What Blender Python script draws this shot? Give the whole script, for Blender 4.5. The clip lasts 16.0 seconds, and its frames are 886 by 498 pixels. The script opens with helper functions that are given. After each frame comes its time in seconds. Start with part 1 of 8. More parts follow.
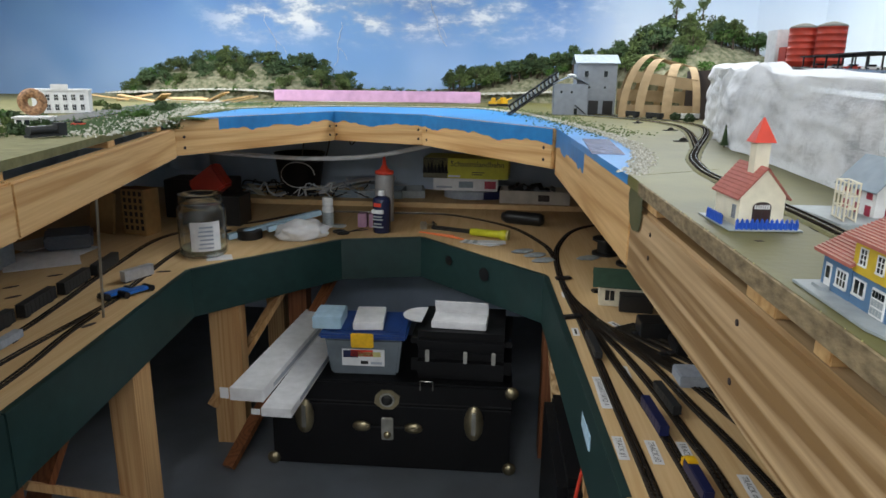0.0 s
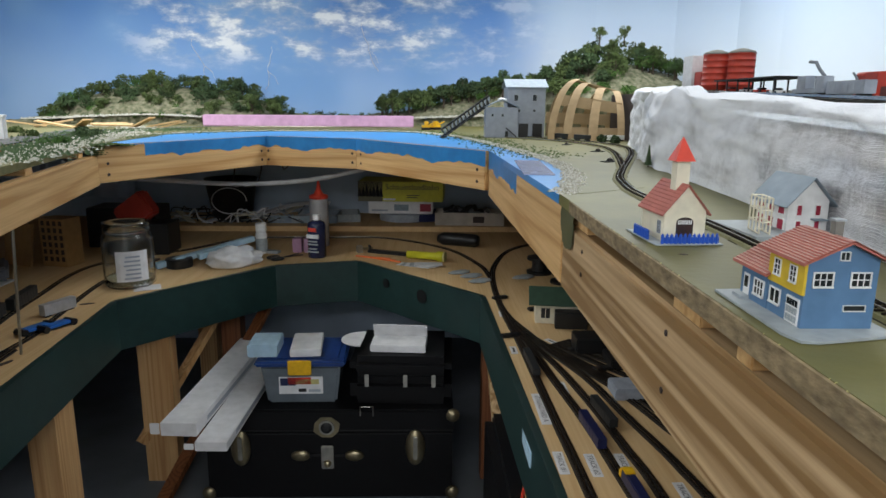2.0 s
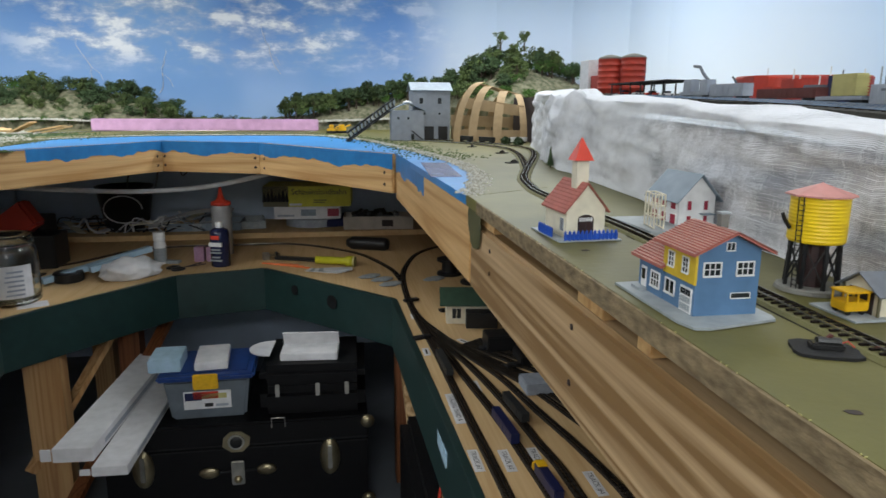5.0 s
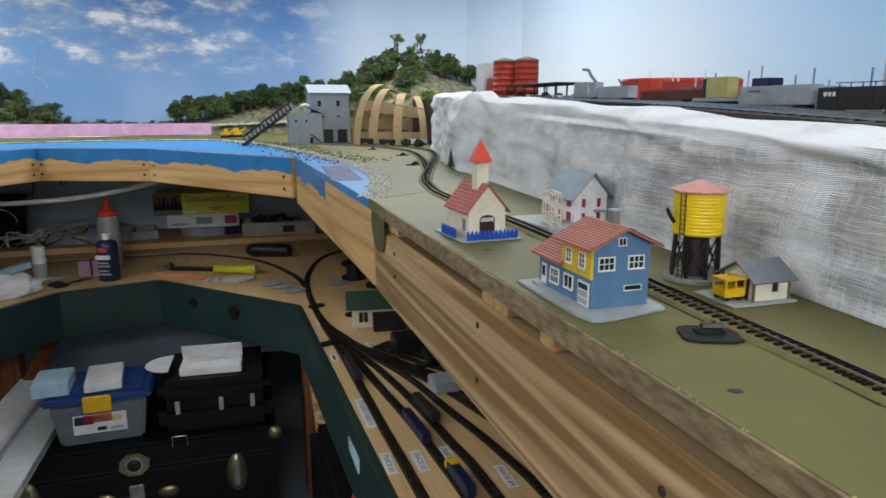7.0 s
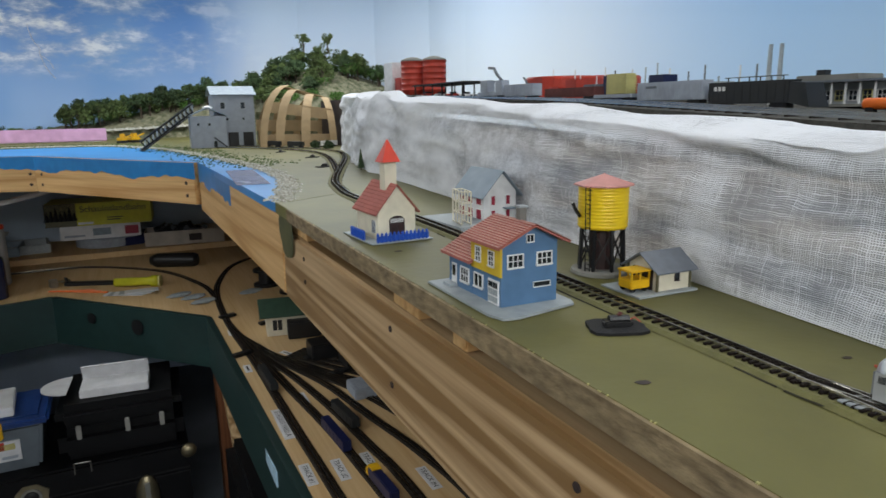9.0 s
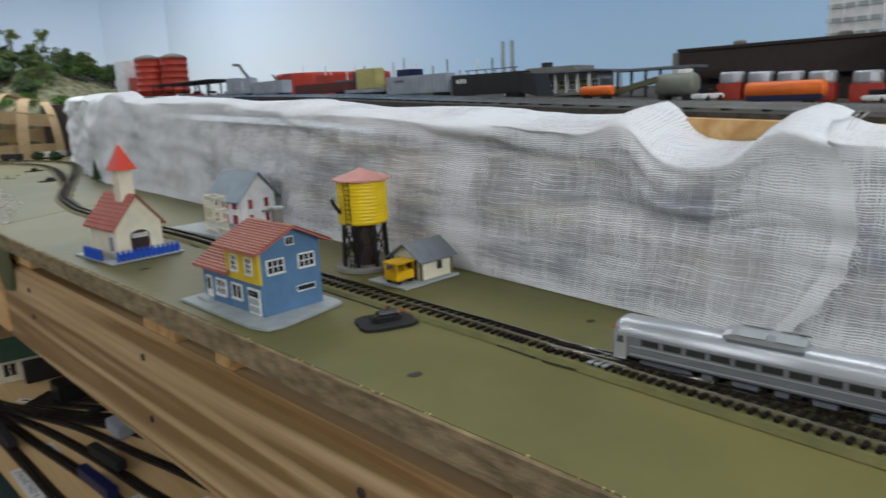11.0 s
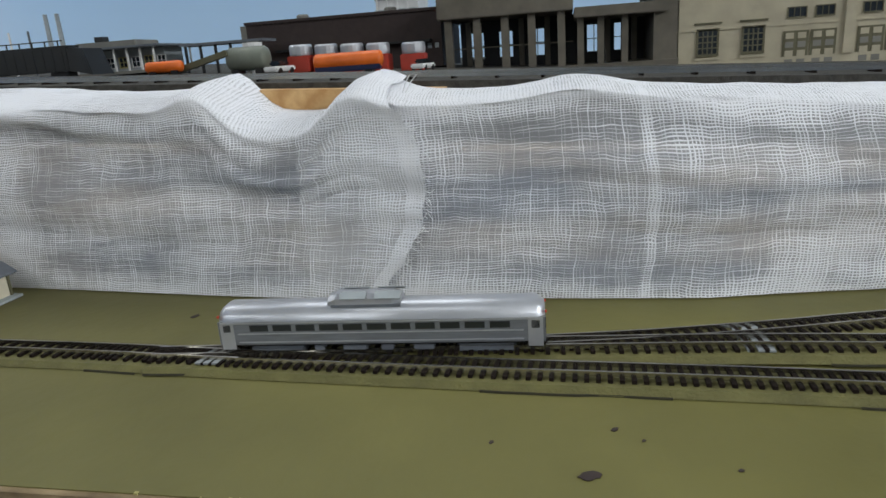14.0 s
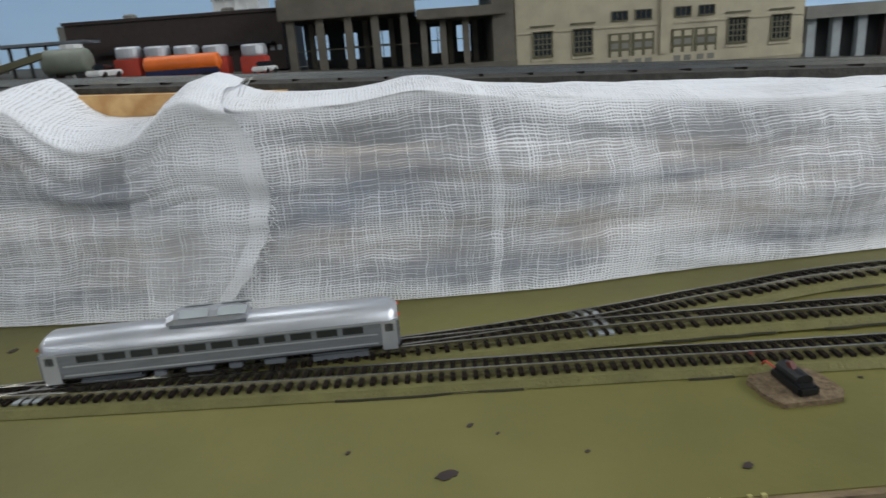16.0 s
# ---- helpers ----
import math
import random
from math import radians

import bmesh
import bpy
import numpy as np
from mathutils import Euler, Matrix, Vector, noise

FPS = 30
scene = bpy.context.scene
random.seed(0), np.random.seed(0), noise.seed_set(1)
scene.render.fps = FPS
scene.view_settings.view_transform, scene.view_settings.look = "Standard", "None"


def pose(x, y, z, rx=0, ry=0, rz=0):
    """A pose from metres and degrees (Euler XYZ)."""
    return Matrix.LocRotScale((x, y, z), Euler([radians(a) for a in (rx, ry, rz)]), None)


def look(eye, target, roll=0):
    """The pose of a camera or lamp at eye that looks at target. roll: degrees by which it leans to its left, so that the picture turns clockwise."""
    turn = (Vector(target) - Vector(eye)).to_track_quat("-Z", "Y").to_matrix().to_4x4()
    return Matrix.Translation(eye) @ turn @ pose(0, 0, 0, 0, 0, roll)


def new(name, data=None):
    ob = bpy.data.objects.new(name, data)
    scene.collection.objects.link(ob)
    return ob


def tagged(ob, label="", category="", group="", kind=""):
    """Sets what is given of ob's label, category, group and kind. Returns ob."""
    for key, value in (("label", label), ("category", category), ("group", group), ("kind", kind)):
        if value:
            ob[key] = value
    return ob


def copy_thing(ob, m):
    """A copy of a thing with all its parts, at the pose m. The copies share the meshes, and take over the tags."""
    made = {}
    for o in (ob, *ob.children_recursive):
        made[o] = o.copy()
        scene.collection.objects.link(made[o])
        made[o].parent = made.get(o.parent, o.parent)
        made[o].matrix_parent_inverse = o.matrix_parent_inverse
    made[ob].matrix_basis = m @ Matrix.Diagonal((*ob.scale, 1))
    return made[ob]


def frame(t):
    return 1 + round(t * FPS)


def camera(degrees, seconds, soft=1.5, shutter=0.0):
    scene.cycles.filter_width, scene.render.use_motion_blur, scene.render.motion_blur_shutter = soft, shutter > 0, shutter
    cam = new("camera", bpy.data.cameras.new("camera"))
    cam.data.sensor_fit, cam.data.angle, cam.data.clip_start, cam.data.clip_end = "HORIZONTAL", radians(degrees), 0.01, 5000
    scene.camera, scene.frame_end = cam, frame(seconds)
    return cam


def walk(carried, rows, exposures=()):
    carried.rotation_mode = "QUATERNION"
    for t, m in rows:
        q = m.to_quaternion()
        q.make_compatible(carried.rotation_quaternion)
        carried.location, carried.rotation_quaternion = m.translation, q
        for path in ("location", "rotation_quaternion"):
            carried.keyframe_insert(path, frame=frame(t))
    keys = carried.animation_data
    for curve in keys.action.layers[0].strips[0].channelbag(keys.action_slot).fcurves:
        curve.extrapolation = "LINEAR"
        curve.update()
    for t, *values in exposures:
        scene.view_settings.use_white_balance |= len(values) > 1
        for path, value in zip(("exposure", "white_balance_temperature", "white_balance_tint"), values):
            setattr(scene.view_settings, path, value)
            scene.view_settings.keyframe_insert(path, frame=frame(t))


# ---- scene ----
cam = camera(67.5, 16.0, shutter=0.5)
PATH = [
    (0, (0.306, 0.056, 1.554), (0.166, 1.987, 1.054), 0.7),
    (0.5, (0.306, 0.052, 1.552), (0.207, 1.993, 1.079), 0.7),
    (1, (0.306, 0.051, 1.553), (0.269, 2.001, 1.111), 0.6),
    (1.5, (0.305, 0.052, 1.553), (0.325, 2.005, 1.12), 0.5),
    (2, (0.305, 0.05, 1.553), (0.355, 2.003, 1.122), 0.5),
    (2.5, (0.307, 0.053, 1.553), (0.389, 2.004, 1.123), 0.4),
    (3, (0.303, 0.055, 1.552), (0.415, 2.006, 1.122), 0.3),
    (5.3, (0.307, 0.052, 1.551), (0.68, 1.972, 1.134), 0.3),
    (5.5, (0.306, 0.052, 1.552), (0.716, 1.964, 1.134), 0.2),
    (6, (0.308, 0.053, 1.552), (0.772, 1.953, 1.134), 0.2),
    (6.5, (0.308, 0.053, 1.552), (0.832, 1.938, 1.138), 0.1),
    (7, (0.306, 0.05, 1.553), (0.905, 1.913, 1.14), 0.0),
    (7.5, (0.308, 0.053, 1.552), (0.999, 1.884, 1.141), -0.1),
    (8, (0.314, 0.058, 1.551), (1.036, 1.877, 1.138), -0.3),
    (8.2, (0.313, 0.058, 1.551), (1.053, 1.87, 1.139), -0.2),
    (10.3, (0.333, 0.071, 1.549), (1.473, 1.662, 1.138), -2.0),
    (10.5, (0.334, 0.072, 1.546), (1.547, 1.609, 1.138), -1.9),
    (11, (0.336, 0.072, 1.547), (1.717, 1.452, 1.111), -2.5),
    (11.5, (0.348, 0.08, 1.544), (1.87, 1.293, 1.083), -2.6),
    (12, (0.353, 0.081, 1.543), (1.959, 1.173, 1.067), -2.7),
    (12.5, (0.353, 0.081, 1.544), (2.071, 0.973, 1.038), -3.2),
    (13, (0.357, 0.072, 1.543), (2.16, 0.755, 1.009), -4.1),
    (13.5, (0.359, 0.076, 1.541), (2.233, 0.504, 0.988), -4.1),
    (14, (0.36, 0.075, 1.541), (2.243, 0.457, 0.984), -4.1),
    (14.5, (0.361, 0.073, 1.541), (2.255, 0.388, 0.98), -4.2),
    (15, (0.362, 0.071, 1.54), (2.266, 0.309, 0.976), -4.2),
    (15.5, (0.364, 0.069, 1.54), (2.277, 0.197, 0.969), -4.3),
    (16, (0.365, 0.068, 1.54), (2.279, 0.045, 0.961), -4.3),
]
walk(cam, [(t, look(e, g, r)) for t, e, g, r in PATH], ((0, 0.17), (1.5, 0.02), (3, -0.07), (8, -0.16), (10.5, -0.42), (13, -0.43), (16, -0.45)))

# ---- world, lamps, exposure ----
scene.view_settings.exposure = 0.0
world = bpy.data.worlds.new("room_air")
world.use_nodes = True
world.node_tree.nodes["Background"].inputs[0].default_value = (0.9, 0.95, 1.0, 1)
world.node_tree.nodes["Background"].inputs[1].default_value = 0.06
scene.world = world


def area_lamp(name, at, sx, sy, watts, col=(0.95, 0.985, 1.0)):
    d = bpy.data.lights.new(name, "AREA")
    d.shape, d.size, d.size_y, d.energy, d.color = "RECTANGLE", sx, sy, watts, col
    ob = new(name, d)
    ob.matrix_world = look(at, (at[0], at[1] + 0.001, 0))
    return ob


# Lamps out of view, placed and powered for the brightness they give.
area_lamp("ceiling_strip_light", (1.35, 2.3, 2.62), 0.5, 1.3, 13)
area_lamp("ceiling_strip_light", (1.0, 3.6, 2.62), 1.3, 0.5, 36)
area_lamp("ceiling_strip_light", (-1.6, 3.6, 2.62), 1.3, 0.5, 44)
area_lamp("ceiling_strip_light", (-2.0, 1.3, 2.62), 0.5, 1.3, 46)
area_lamp("ceiling_strip_light", (1.25, 0.5, 2.62), 0.5, 1.3, 11)
area_lamp("ceiling_strip_light", (-0.25, 0.1, 2.62), 0.5, 1.3, 6)
# Unseen fill at the south end, added to brighten the lower shelf.
area_lamp("ceiling_strip_light", (-0.2, -2.2, 2.55), 2.4, 0.5, 118)

# ---- materials ----
MATS = {}


def mat(name, col, rough=0.6, metal=0.0, col2=None, scale=15.0, stretch=(1, 1, 1), var=0.5, bump=0.0, bscale=150.0, spec=0.4, rnd=0.0, dirt=0.12):
    """A plain surface with mottling at two scales, fine relief and a little change from piece to piece."""
    m = bpy.data.materials.new(name)
    m.use_nodes = True
    nt = m.node_tree
    n, l = nt.nodes, nt.links
    b = n["Principled BSDF"]
    b.inputs["Roughness"].default_value = rough
    b.inputs["Metallic"].default_value = metal
    b.inputs["Specular IOR Level"].default_value = spec
    tc = n.new("ShaderNodeTexCoord")
    mp = n.new("ShaderNodeMapping")
    mp.inputs["Scale"].default_value = stretch
    l.new(tc.outputs["Object"], mp.inputs[0])
    t1 = n.new("ShaderNodeTexNoise")
    t1.inputs["Scale"].default_value = scale
    t1.inputs["Detail"].default_value = 6
    l.new(mp.outputs[0], t1.inputs["Vector"])
    t2 = n.new("ShaderNodeTexNoise")
    t2.inputs["Scale"].default_value = scale * 0.17
    t2.inputs["Detail"].default_value = 3
    l.new(tc.outputs["Object"], t2.inputs["Vector"])
    rp = n.new("ShaderNodeValToRGB")
    rp.color_ramp.elements[0].position, rp.color_ramp.elements[1].position = 0.5 - 0.35 * (1 - var * 0.5), 0.5 + 0.35 * (1 - var * 0.5)
    c2 = col2 or tuple(c * 0.72 for c in col)
    rp.color_ramp.elements[0].color, rp.color_ramp.elements[1].color = (*c2, 1), (*col, 1)
    l.new(t1.outputs["Fac"], rp.inputs[0])
    mx = n.new("ShaderNodeMix")
    mx.data_type, mx.blend_type = "RGBA", "MULTIPLY"
    mr = n.new("ShaderNodeMapRange")
    mr.inputs["From Min"].default_value, mr.inputs["From Max"].default_value = 0.35, 0.7
    mr.inputs["To Min"].default_value, mr.inputs["To Max"].default_value = 1.0 - dirt, 1.0
    l.new(t2.outputs["Fac"], mr.inputs["Value"])
    mx.inputs[0].default_value = 1.0
    l.new(rp.outputs[0], mx.inputs[6])
    l.new(mr.outputs[0], mx.inputs[7])
    out = mx.outputs[2]
    if rnd:
        oi = n.new("ShaderNodeObjectInfo")
        hs = n.new("ShaderNodeHueSaturation")
        m2 = n.new("ShaderNodeMapRange")
        m2.inputs["To Min"].default_value, m2.inputs["To Max"].default_value = 1 - rnd, 1 + rnd
        l.new(oi.outputs["Random"], m2.inputs["Value"])
        l.new(m2.outputs[0], hs.inputs["Value"])
        l.new(out, hs.inputs["Color"])
        out = hs.outputs[0]
    l.new(out, b.inputs["Base Color"])
    if bump:
        t3 = n.new("ShaderNodeTexNoise")
        t3.inputs["Scale"].default_value = bscale
        t3.inputs["Detail"].default_value = 4
        l.new(mp.outputs[0], t3.inputs["Vector"])
        bp = n.new("ShaderNodeBump")
        bp.inputs["Strength"].default_value = bump
        bp.inputs["Distance"].default_value = 0.002
        l.new(t3.outputs["Fac"], bp.inputs["Height"])
        l.new(bp.outputs[0], b.inputs["Normal"])
    MATS[name] = m
    return m


def wood(name, light, dark, axis, rings=28.0, rough=0.55, contrast=0.6, across=8.0):
    """Sawn timber with long grain along one axis."""
    m = bpy.data.materials.new(name)
    m.use_nodes = True
    nt = m.node_tree
    n, l = nt.nodes, nt.links
    b = n["Principled BSDF"]
    b.inputs["Roughness"].default_value = rough
    b.inputs["Specular IOR Level"].default_value = 0.35
    tc = n.new("ShaderNodeTexCoord")
    mp = n.new("ShaderNodeMapping")
    s = [1.0, 1.0, 1.0]
    s["xyz".index(axis)] = 0.028
    mp.inputs["Scale"].default_value = s
    l.new(tc.outputs["Object"], mp.inputs[0])
    big = n.new("ShaderNodeTexNoise")
    big.inputs["Scale"].default_value, big.inputs["Detail"].default_value = across, 1.2
    l.new(mp.outputs[0], big.inputs["Vector"])
    ml = n.new("ShaderNodeMath")
    ml.operation = "MULTIPLY"
    ml.inputs[1].default_value = rings
    l.new(big.outputs["Fac"], ml.inputs[0])
    pp = n.new("ShaderNodeMath")
    pp.operation = "PINGPONG"
    pp.inputs[1].default_value = 1.0
    l.new(ml.outputs[0], pp.inputs[0])
    fine = n.new("ShaderNodeTexNoise")
    fine.inputs["Scale"].default_value, fine.inputs["Detail"].default_value = 160.0, 5
    l.new(mp.outputs[0], fine.inputs["Vector"])
    ad = n.new("ShaderNodeMath")
    ad.operation = "MULTIPLY_ADD"
    ad.inputs[1].default_value = contrast
    pw = n.new("ShaderNodeMath")
    pw.operation = "POWER"
    pw.inputs[1].default_value = 2.2
    l.new(pp.outputs[0], pw.inputs[0])
    l.new(pw.outputs[0], ad.inputs[0])
    l.new(fine.outputs["Fac"], ad.inputs[2])
    rp = n.new("ShaderNodeValToRGB")
    rp.color_ramp.elements[0].position, rp.color_ramp.elements[1].position = 0.35, 1.15
    rp.color_ramp.elements[0].color, rp.color_ramp.elements[1].color = (*light, 1), (*dark, 1)
    l.new(ad.outputs[0], rp.inputs[0])
    l.new(rp.outputs[0], b.inputs["Base Color"])
    bp = n.new("ShaderNodeBump")
    bp.inputs["Strength"].default_value, bp.inputs["Distance"].default_value = 0.25, 0.001
    l.new(ad.outputs[0], bp.inputs["Height"])
    l.new(bp.outputs[0], b.inputs["Normal"])
    MATS[name] = m
    return m


PINE_X = wood("pine_grain_x", (0.66, 0.42, 0.19), (0.46, 0.25, 0.09), "x", 20)
PINE_Y = wood("pine_grain_y", (0.56, 0.39, 0.22), (0.25, 0.145, 0.06), "y", 17, 0.5, 0.9, 15.0)
PINE_Z = wood("pine_grain_z", (0.55, 0.34, 0.16), (0.38, 0.20, 0.08), "z")
PLY_EDGE = mat("rough_sheet_edge", (0.36, 0.27, 0.15), 0.85, col2=(0.15, 0.105, 0.055), scale=170, stretch=(1, 0.35, 1), var=0.9, bump=0.6, bscale=400, dirt=0.3)
REDWOOD = wood("stained_redwood", (0.22, 0.08, 0.03), (0.12, 0.04, 0.015), "z")
SHELF = wood("shelf_plywood", (0.60, 0.42, 0.22), (0.48, 0.30, 0.13), "y", 10, 0.6, 0.25)
CARDB = mat("corrugated_card", (0.48, 0.34, 0.19), 0.85, scale=30, var=0.2, bump=0.15)
OLIVE = mat("olive_paint", (0.180, 0.166, 0.050), 0.48, col2=(0.125, 0.116, 0.034), scale=11, var=0.6, bump=0.15, bscale=90, dirt=0.3, spec=0.3)
GREYGREEN = mat("dull_green_paint", (0.12, 0.115, 0.045), 0.6, col2=(0.08, 0.08, 0.03), scale=20, bump=0.2, dirt=0.2)
LAKE = mat("lake_blue_paint", (0.05, 0.31, 0.72), 0.35, col2=(0.035, 0.24, 0.60), scale=12, dirt=0.15)
LAKE_EDGE = mat("edge_blue_paint", (0.03, 0.25, 0.60), 0.4, col2=(0.02, 0.18, 0.47), scale=25, dirt=0.2)
FASCIA_GREEN = mat("dark_green_paint", (0.017, 0.045, 0.042), 0.45, col2=(0.012, 0.034, 0.032), scale=30, bump=0.1, dirt=0.3)
FLOOR_GREY = mat("grey_floor_paint", (0.17, 0.19, 0.22), 0.5, scale=6, bump=0.1, dirt=0.35)
WALL_BLUE = mat("blue_wall_paint", (0.52, 0.63, 0.78), 0.6, scale=4, dirt=0.3)
CEIL = mat("white_ceiling", (0.78, 0.78, 0.76), 0.8, scale=5)
WHITE = mat("white_card", (0.78, 0.78, 0.80), 0.6, scale=25, var=0.1, dirt=0.1)
BLACK = mat("black_plastic", (0.012, 0.012, 0.013), 0.4, scale=40)
TRUNK_BLACK = mat("black_vinyl", (0.005, 0.005, 0.006), 0.45, scale=60, bump=0.3, bscale=400, spec=0.2)
STEEL = mat("dull_nickel", (0.62, 0.60, 0.54), 0.28, 0.9, scale=40, dirt=0.4)
BRASS = mat("aged_brass", (0.45, 0.38, 0.24), 0.35, 0.85, scale=40, dirt=0.4)
RAIL = mat("nickel_rail", (0.66, 0.63, 0.58), 0.22, 1.0, scale=60, dirt=0.3)
TIE = mat("brown_black_ties", (0.018, 0.012, 0.009), 0.9, col2=(0.010, 0.007, 0.006), scale=300, spec=0.12)
CORK = mat("painted_roadbed", (0.165, 0.153, 0.048), 0.7, col2=(0.105, 0.098, 0.032), scale=60, bump=0.5, bscale=700)
BED_EDGE = mat("dark_bed_edge", (0.035, 0.032, 0.014), 0.9, col2=(0.02, 0.018, 0.008), scale=300)
CREAM = mat("cream_plastic", (0.80, 0.74, 0.58), 0.5, scale=60, var=0.1, dirt=0.06)
TILE_RED = mat("red_tile_plastic", (0.50, 0.16, 0.12), 0.6, col2=(0.40, 0.12, 0.10), scale=200, dirt=0.15)
BRIGHT_RED = mat("bright_red_plastic", (0.72, 0.06, 0.03), 0.4, scale=60, dirt=0.1)
PICKET_BLUE = mat("blue_fence_plastic", (0.02, 0.09, 0.50), 0.4, scale=60)
HOUSE_BLUE = mat("slate_blue_plastic", (0.10, 0.205, 0.36), 0.5, scale=80, var=0.2, dirt=0.1)
HOUSE_YELLOW = mat("yellow_plastic", (0.75, 0.52, 0.04), 0.5, scale=80, var=0.2)
SLAB_GREY = mat("pale_grey_plastic", (0.38, 0.42, 0.44), 0.55, scale=80, dirt=0.15)
WINDOW_WHITE = mat("white_window_plastic", (0.85, 0.85, 0.85), 0.45, scale=80, var=0.1)
DARK_GLASS = mat("dark_window", (0.02, 0.025, 0.03), 0.1, scale=30, spec=0.6)
ROOF_GREY = mat("slate_grey_plastic", (0.15, 0.17, 0.20), 0.55, col2=(0.12, 0.13, 0.15), scale=120)
ROOF_BLUE = mat("blue_grey_roof", (0.24, 0.30, 0.36), 0.5, scale=60)
SHUTTER = mat("crimson_shutter", (0.35, 0.02, 0.05), 0.5, scale=60)
TANK_YELLOW = mat("tank_yellow", (0.82, 0.58, 0.01), 0.42, col2=(0.72, 0.48, 0.01), scale=60, dirt=0.1)
TANK_ROOF = mat("salmon_roof", (0.62, 0.27, 0.24), 0.55, scale=60)
DARK_TIMBER = mat("dark_red_timber", (0.045, 0.016, 0.014), 0.6, col2=(0.015, 0.01, 0.01), scale=90)
GREY_PL = mat("grey_building_plastic", (0.33, 0.36, 0.41), 0.55, scale=40, var=0.2, dirt=0.12)
CONCRETE = mat("grey_concrete", (0.24, 0.235, 0.21), 0.75, scale=60, bump=0.2, dirt=0.25)
BEIGE = mat("beige_building", (0.50, 0.45, 0.33), 0.65, scale=50, var=0.2, dirt=0.15)
OLIVE_WIN = mat("olive_window_frame", (0.13, 0.12, 0.07), 0.6, scale=60)
BROWN = mat("dark_brown_brick", (0.045, 0.03, 0.028), 0.7, scale=120, bump=0.2)
RED_PAINT = mat("red_oxide", (0.55, 0.06, 0.035), 0.5, scale=70, dirt=0.2)
ORANGE = mat("orange_tank", (0.85, 0.17, 0.02), 0.4, scale=70)
NAVY = mat("navy_paint", (0.01, 0.015, 0.07), 0.4, scale=70)
SILVER = mat("silver_plate", (0.60, 0.62, 0.67), 0.34, 0.55, scale=50, dirt=0.15, var=0.3)
# Railcar sides: a darker silver than the roof and trim.
SILVER_DARK = mat("darker_silver", (0.24, 0.255, 0.285), 0.42, 0.35, scale=90, stretch=(1, 1, 6))
HALL = mat("brown_grey_hall", (0.17, 0.15, 0.12), 0.7, col2=(0.11, 0.10, 0.08), scale=60, bump=0.2, dirt=0.25)
BALLAST = mat("dark_yard_ballast", (0.085, 0.082, 0.072), 0.9, col2=(0.04, 0.038, 0.034), scale=140, bump=0.6, bscale=500, var=0.8)
TILE_LINE = mat("pale_tile_joint", (0.62, 0.40, 0.34), 0.7, scale=200)
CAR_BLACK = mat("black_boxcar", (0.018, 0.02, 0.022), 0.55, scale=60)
CAR_GREY = mat("grey_boxcar", (0.40, 0.44, 0.51), 0.55, scale=60, dirt=0.2)
CAR_RED = mat("oxide_red_car", (0.13, 0.035, 0.03), 0.6, scale=60)
TANKGREEN = mat("grey_green_tank", (0.20, 0.22, 0.18), 0.5, scale=60)
PALEYEL = mat("pale_yellow_load", (0.55, 0.50, 0.20), 0.6, scale=60)
PINK = mat("pink_foam_board", (0.72, 0.42, 0.66), 0.8, scale=30, var=0.2, bump=0.2)
GRAVEL = mat("grey_white_gravel", (0.72, 0.70, 0.64), 0.85, col2=(0.22, 0.21, 0.15), scale=160, var=0.9, bump=0.8, bscale=400)
EARTH = mat("scenic_earth", (0.20, 0.186, 0.085), 0.9, col2=(0.12, 0.116, 0.045), scale=34, var=0.8, bump=0.6, bscale=90)
ROCK = mat("grey_tan_rock", (0.27, 0.25, 0.17), 0.9, col2=(0.06, 0.075, 0.03), scale=34, var=0.9, bump=0.8, bscale=70)
LEAF1 = mat("foliage_dark", (0.06, 0.10, 0.035), 0.8, col2=(0.025, 0.05, 0.02), scale=60, rnd=0.25)
LEAF2 = mat("foliage_mid", (0.11, 0.15, 0.045), 0.8, col2=(0.045, 0.075, 0.02), scale=60, rnd=0.25)
LEAF3 = mat("foliage_bright", (0.08, 0.18, 0.03), 0.8, col2=(0.04, 0.09, 0.015), scale=60, rnd=0.2)
BARK = mat("bark_brown", (0.07, 0.05, 0.035), 0.9, scale=90)
ASPH = mat("model_asphalt", (0.10, 0.10, 0.10), 0.85, scale=90, bump=0.2)
YELLOW_PL = mat("yellow_vehicle", (0.80, 0.46, 0.01), 0.4, scale=60)
BOX_BLUE = mat("blue_lid_plastic", (0.012, 0.05, 0.22), 0.35, scale=20)
PALE_BLUE = mat("pale_blue_foam", (0.42, 0.60, 0.74), 0.7, scale=30, var=0.2)
BIN_GREY = mat("clouded_plastic", (0.16, 0.19, 0.22), 0.25, scale=20, dirt=0.2)
COAL = mat("black_ballast_pad", (0.012, 0.012, 0.013), 0.8, scale=300, bump=0.6, bscale=900)
PAVE_TAN = mat("speckled_pad", (0.24, 0.17, 0.10), 0.9, col2=(0.10, 0.07, 0.04), scale=500, var=0.9, bump=0.6, bscale=900)


def glass(name, col, rough=0.03):
    m = bpy.data.materials.new(name)
    m.use_nodes = True
    b = m.node_tree.nodes["Principled BSDF"]
    b.inputs["Base Color"].default_value = (*col, 1)
    b.inputs["Roughness"].default_value = rough
    b.inputs["Transmission Weight"].default_value = 1.0
    b.inputs["IOR"].default_value = 1.45
    return m


GLASS = glass("clear_glass", (0.93, 0.96, 0.95), 0.10)


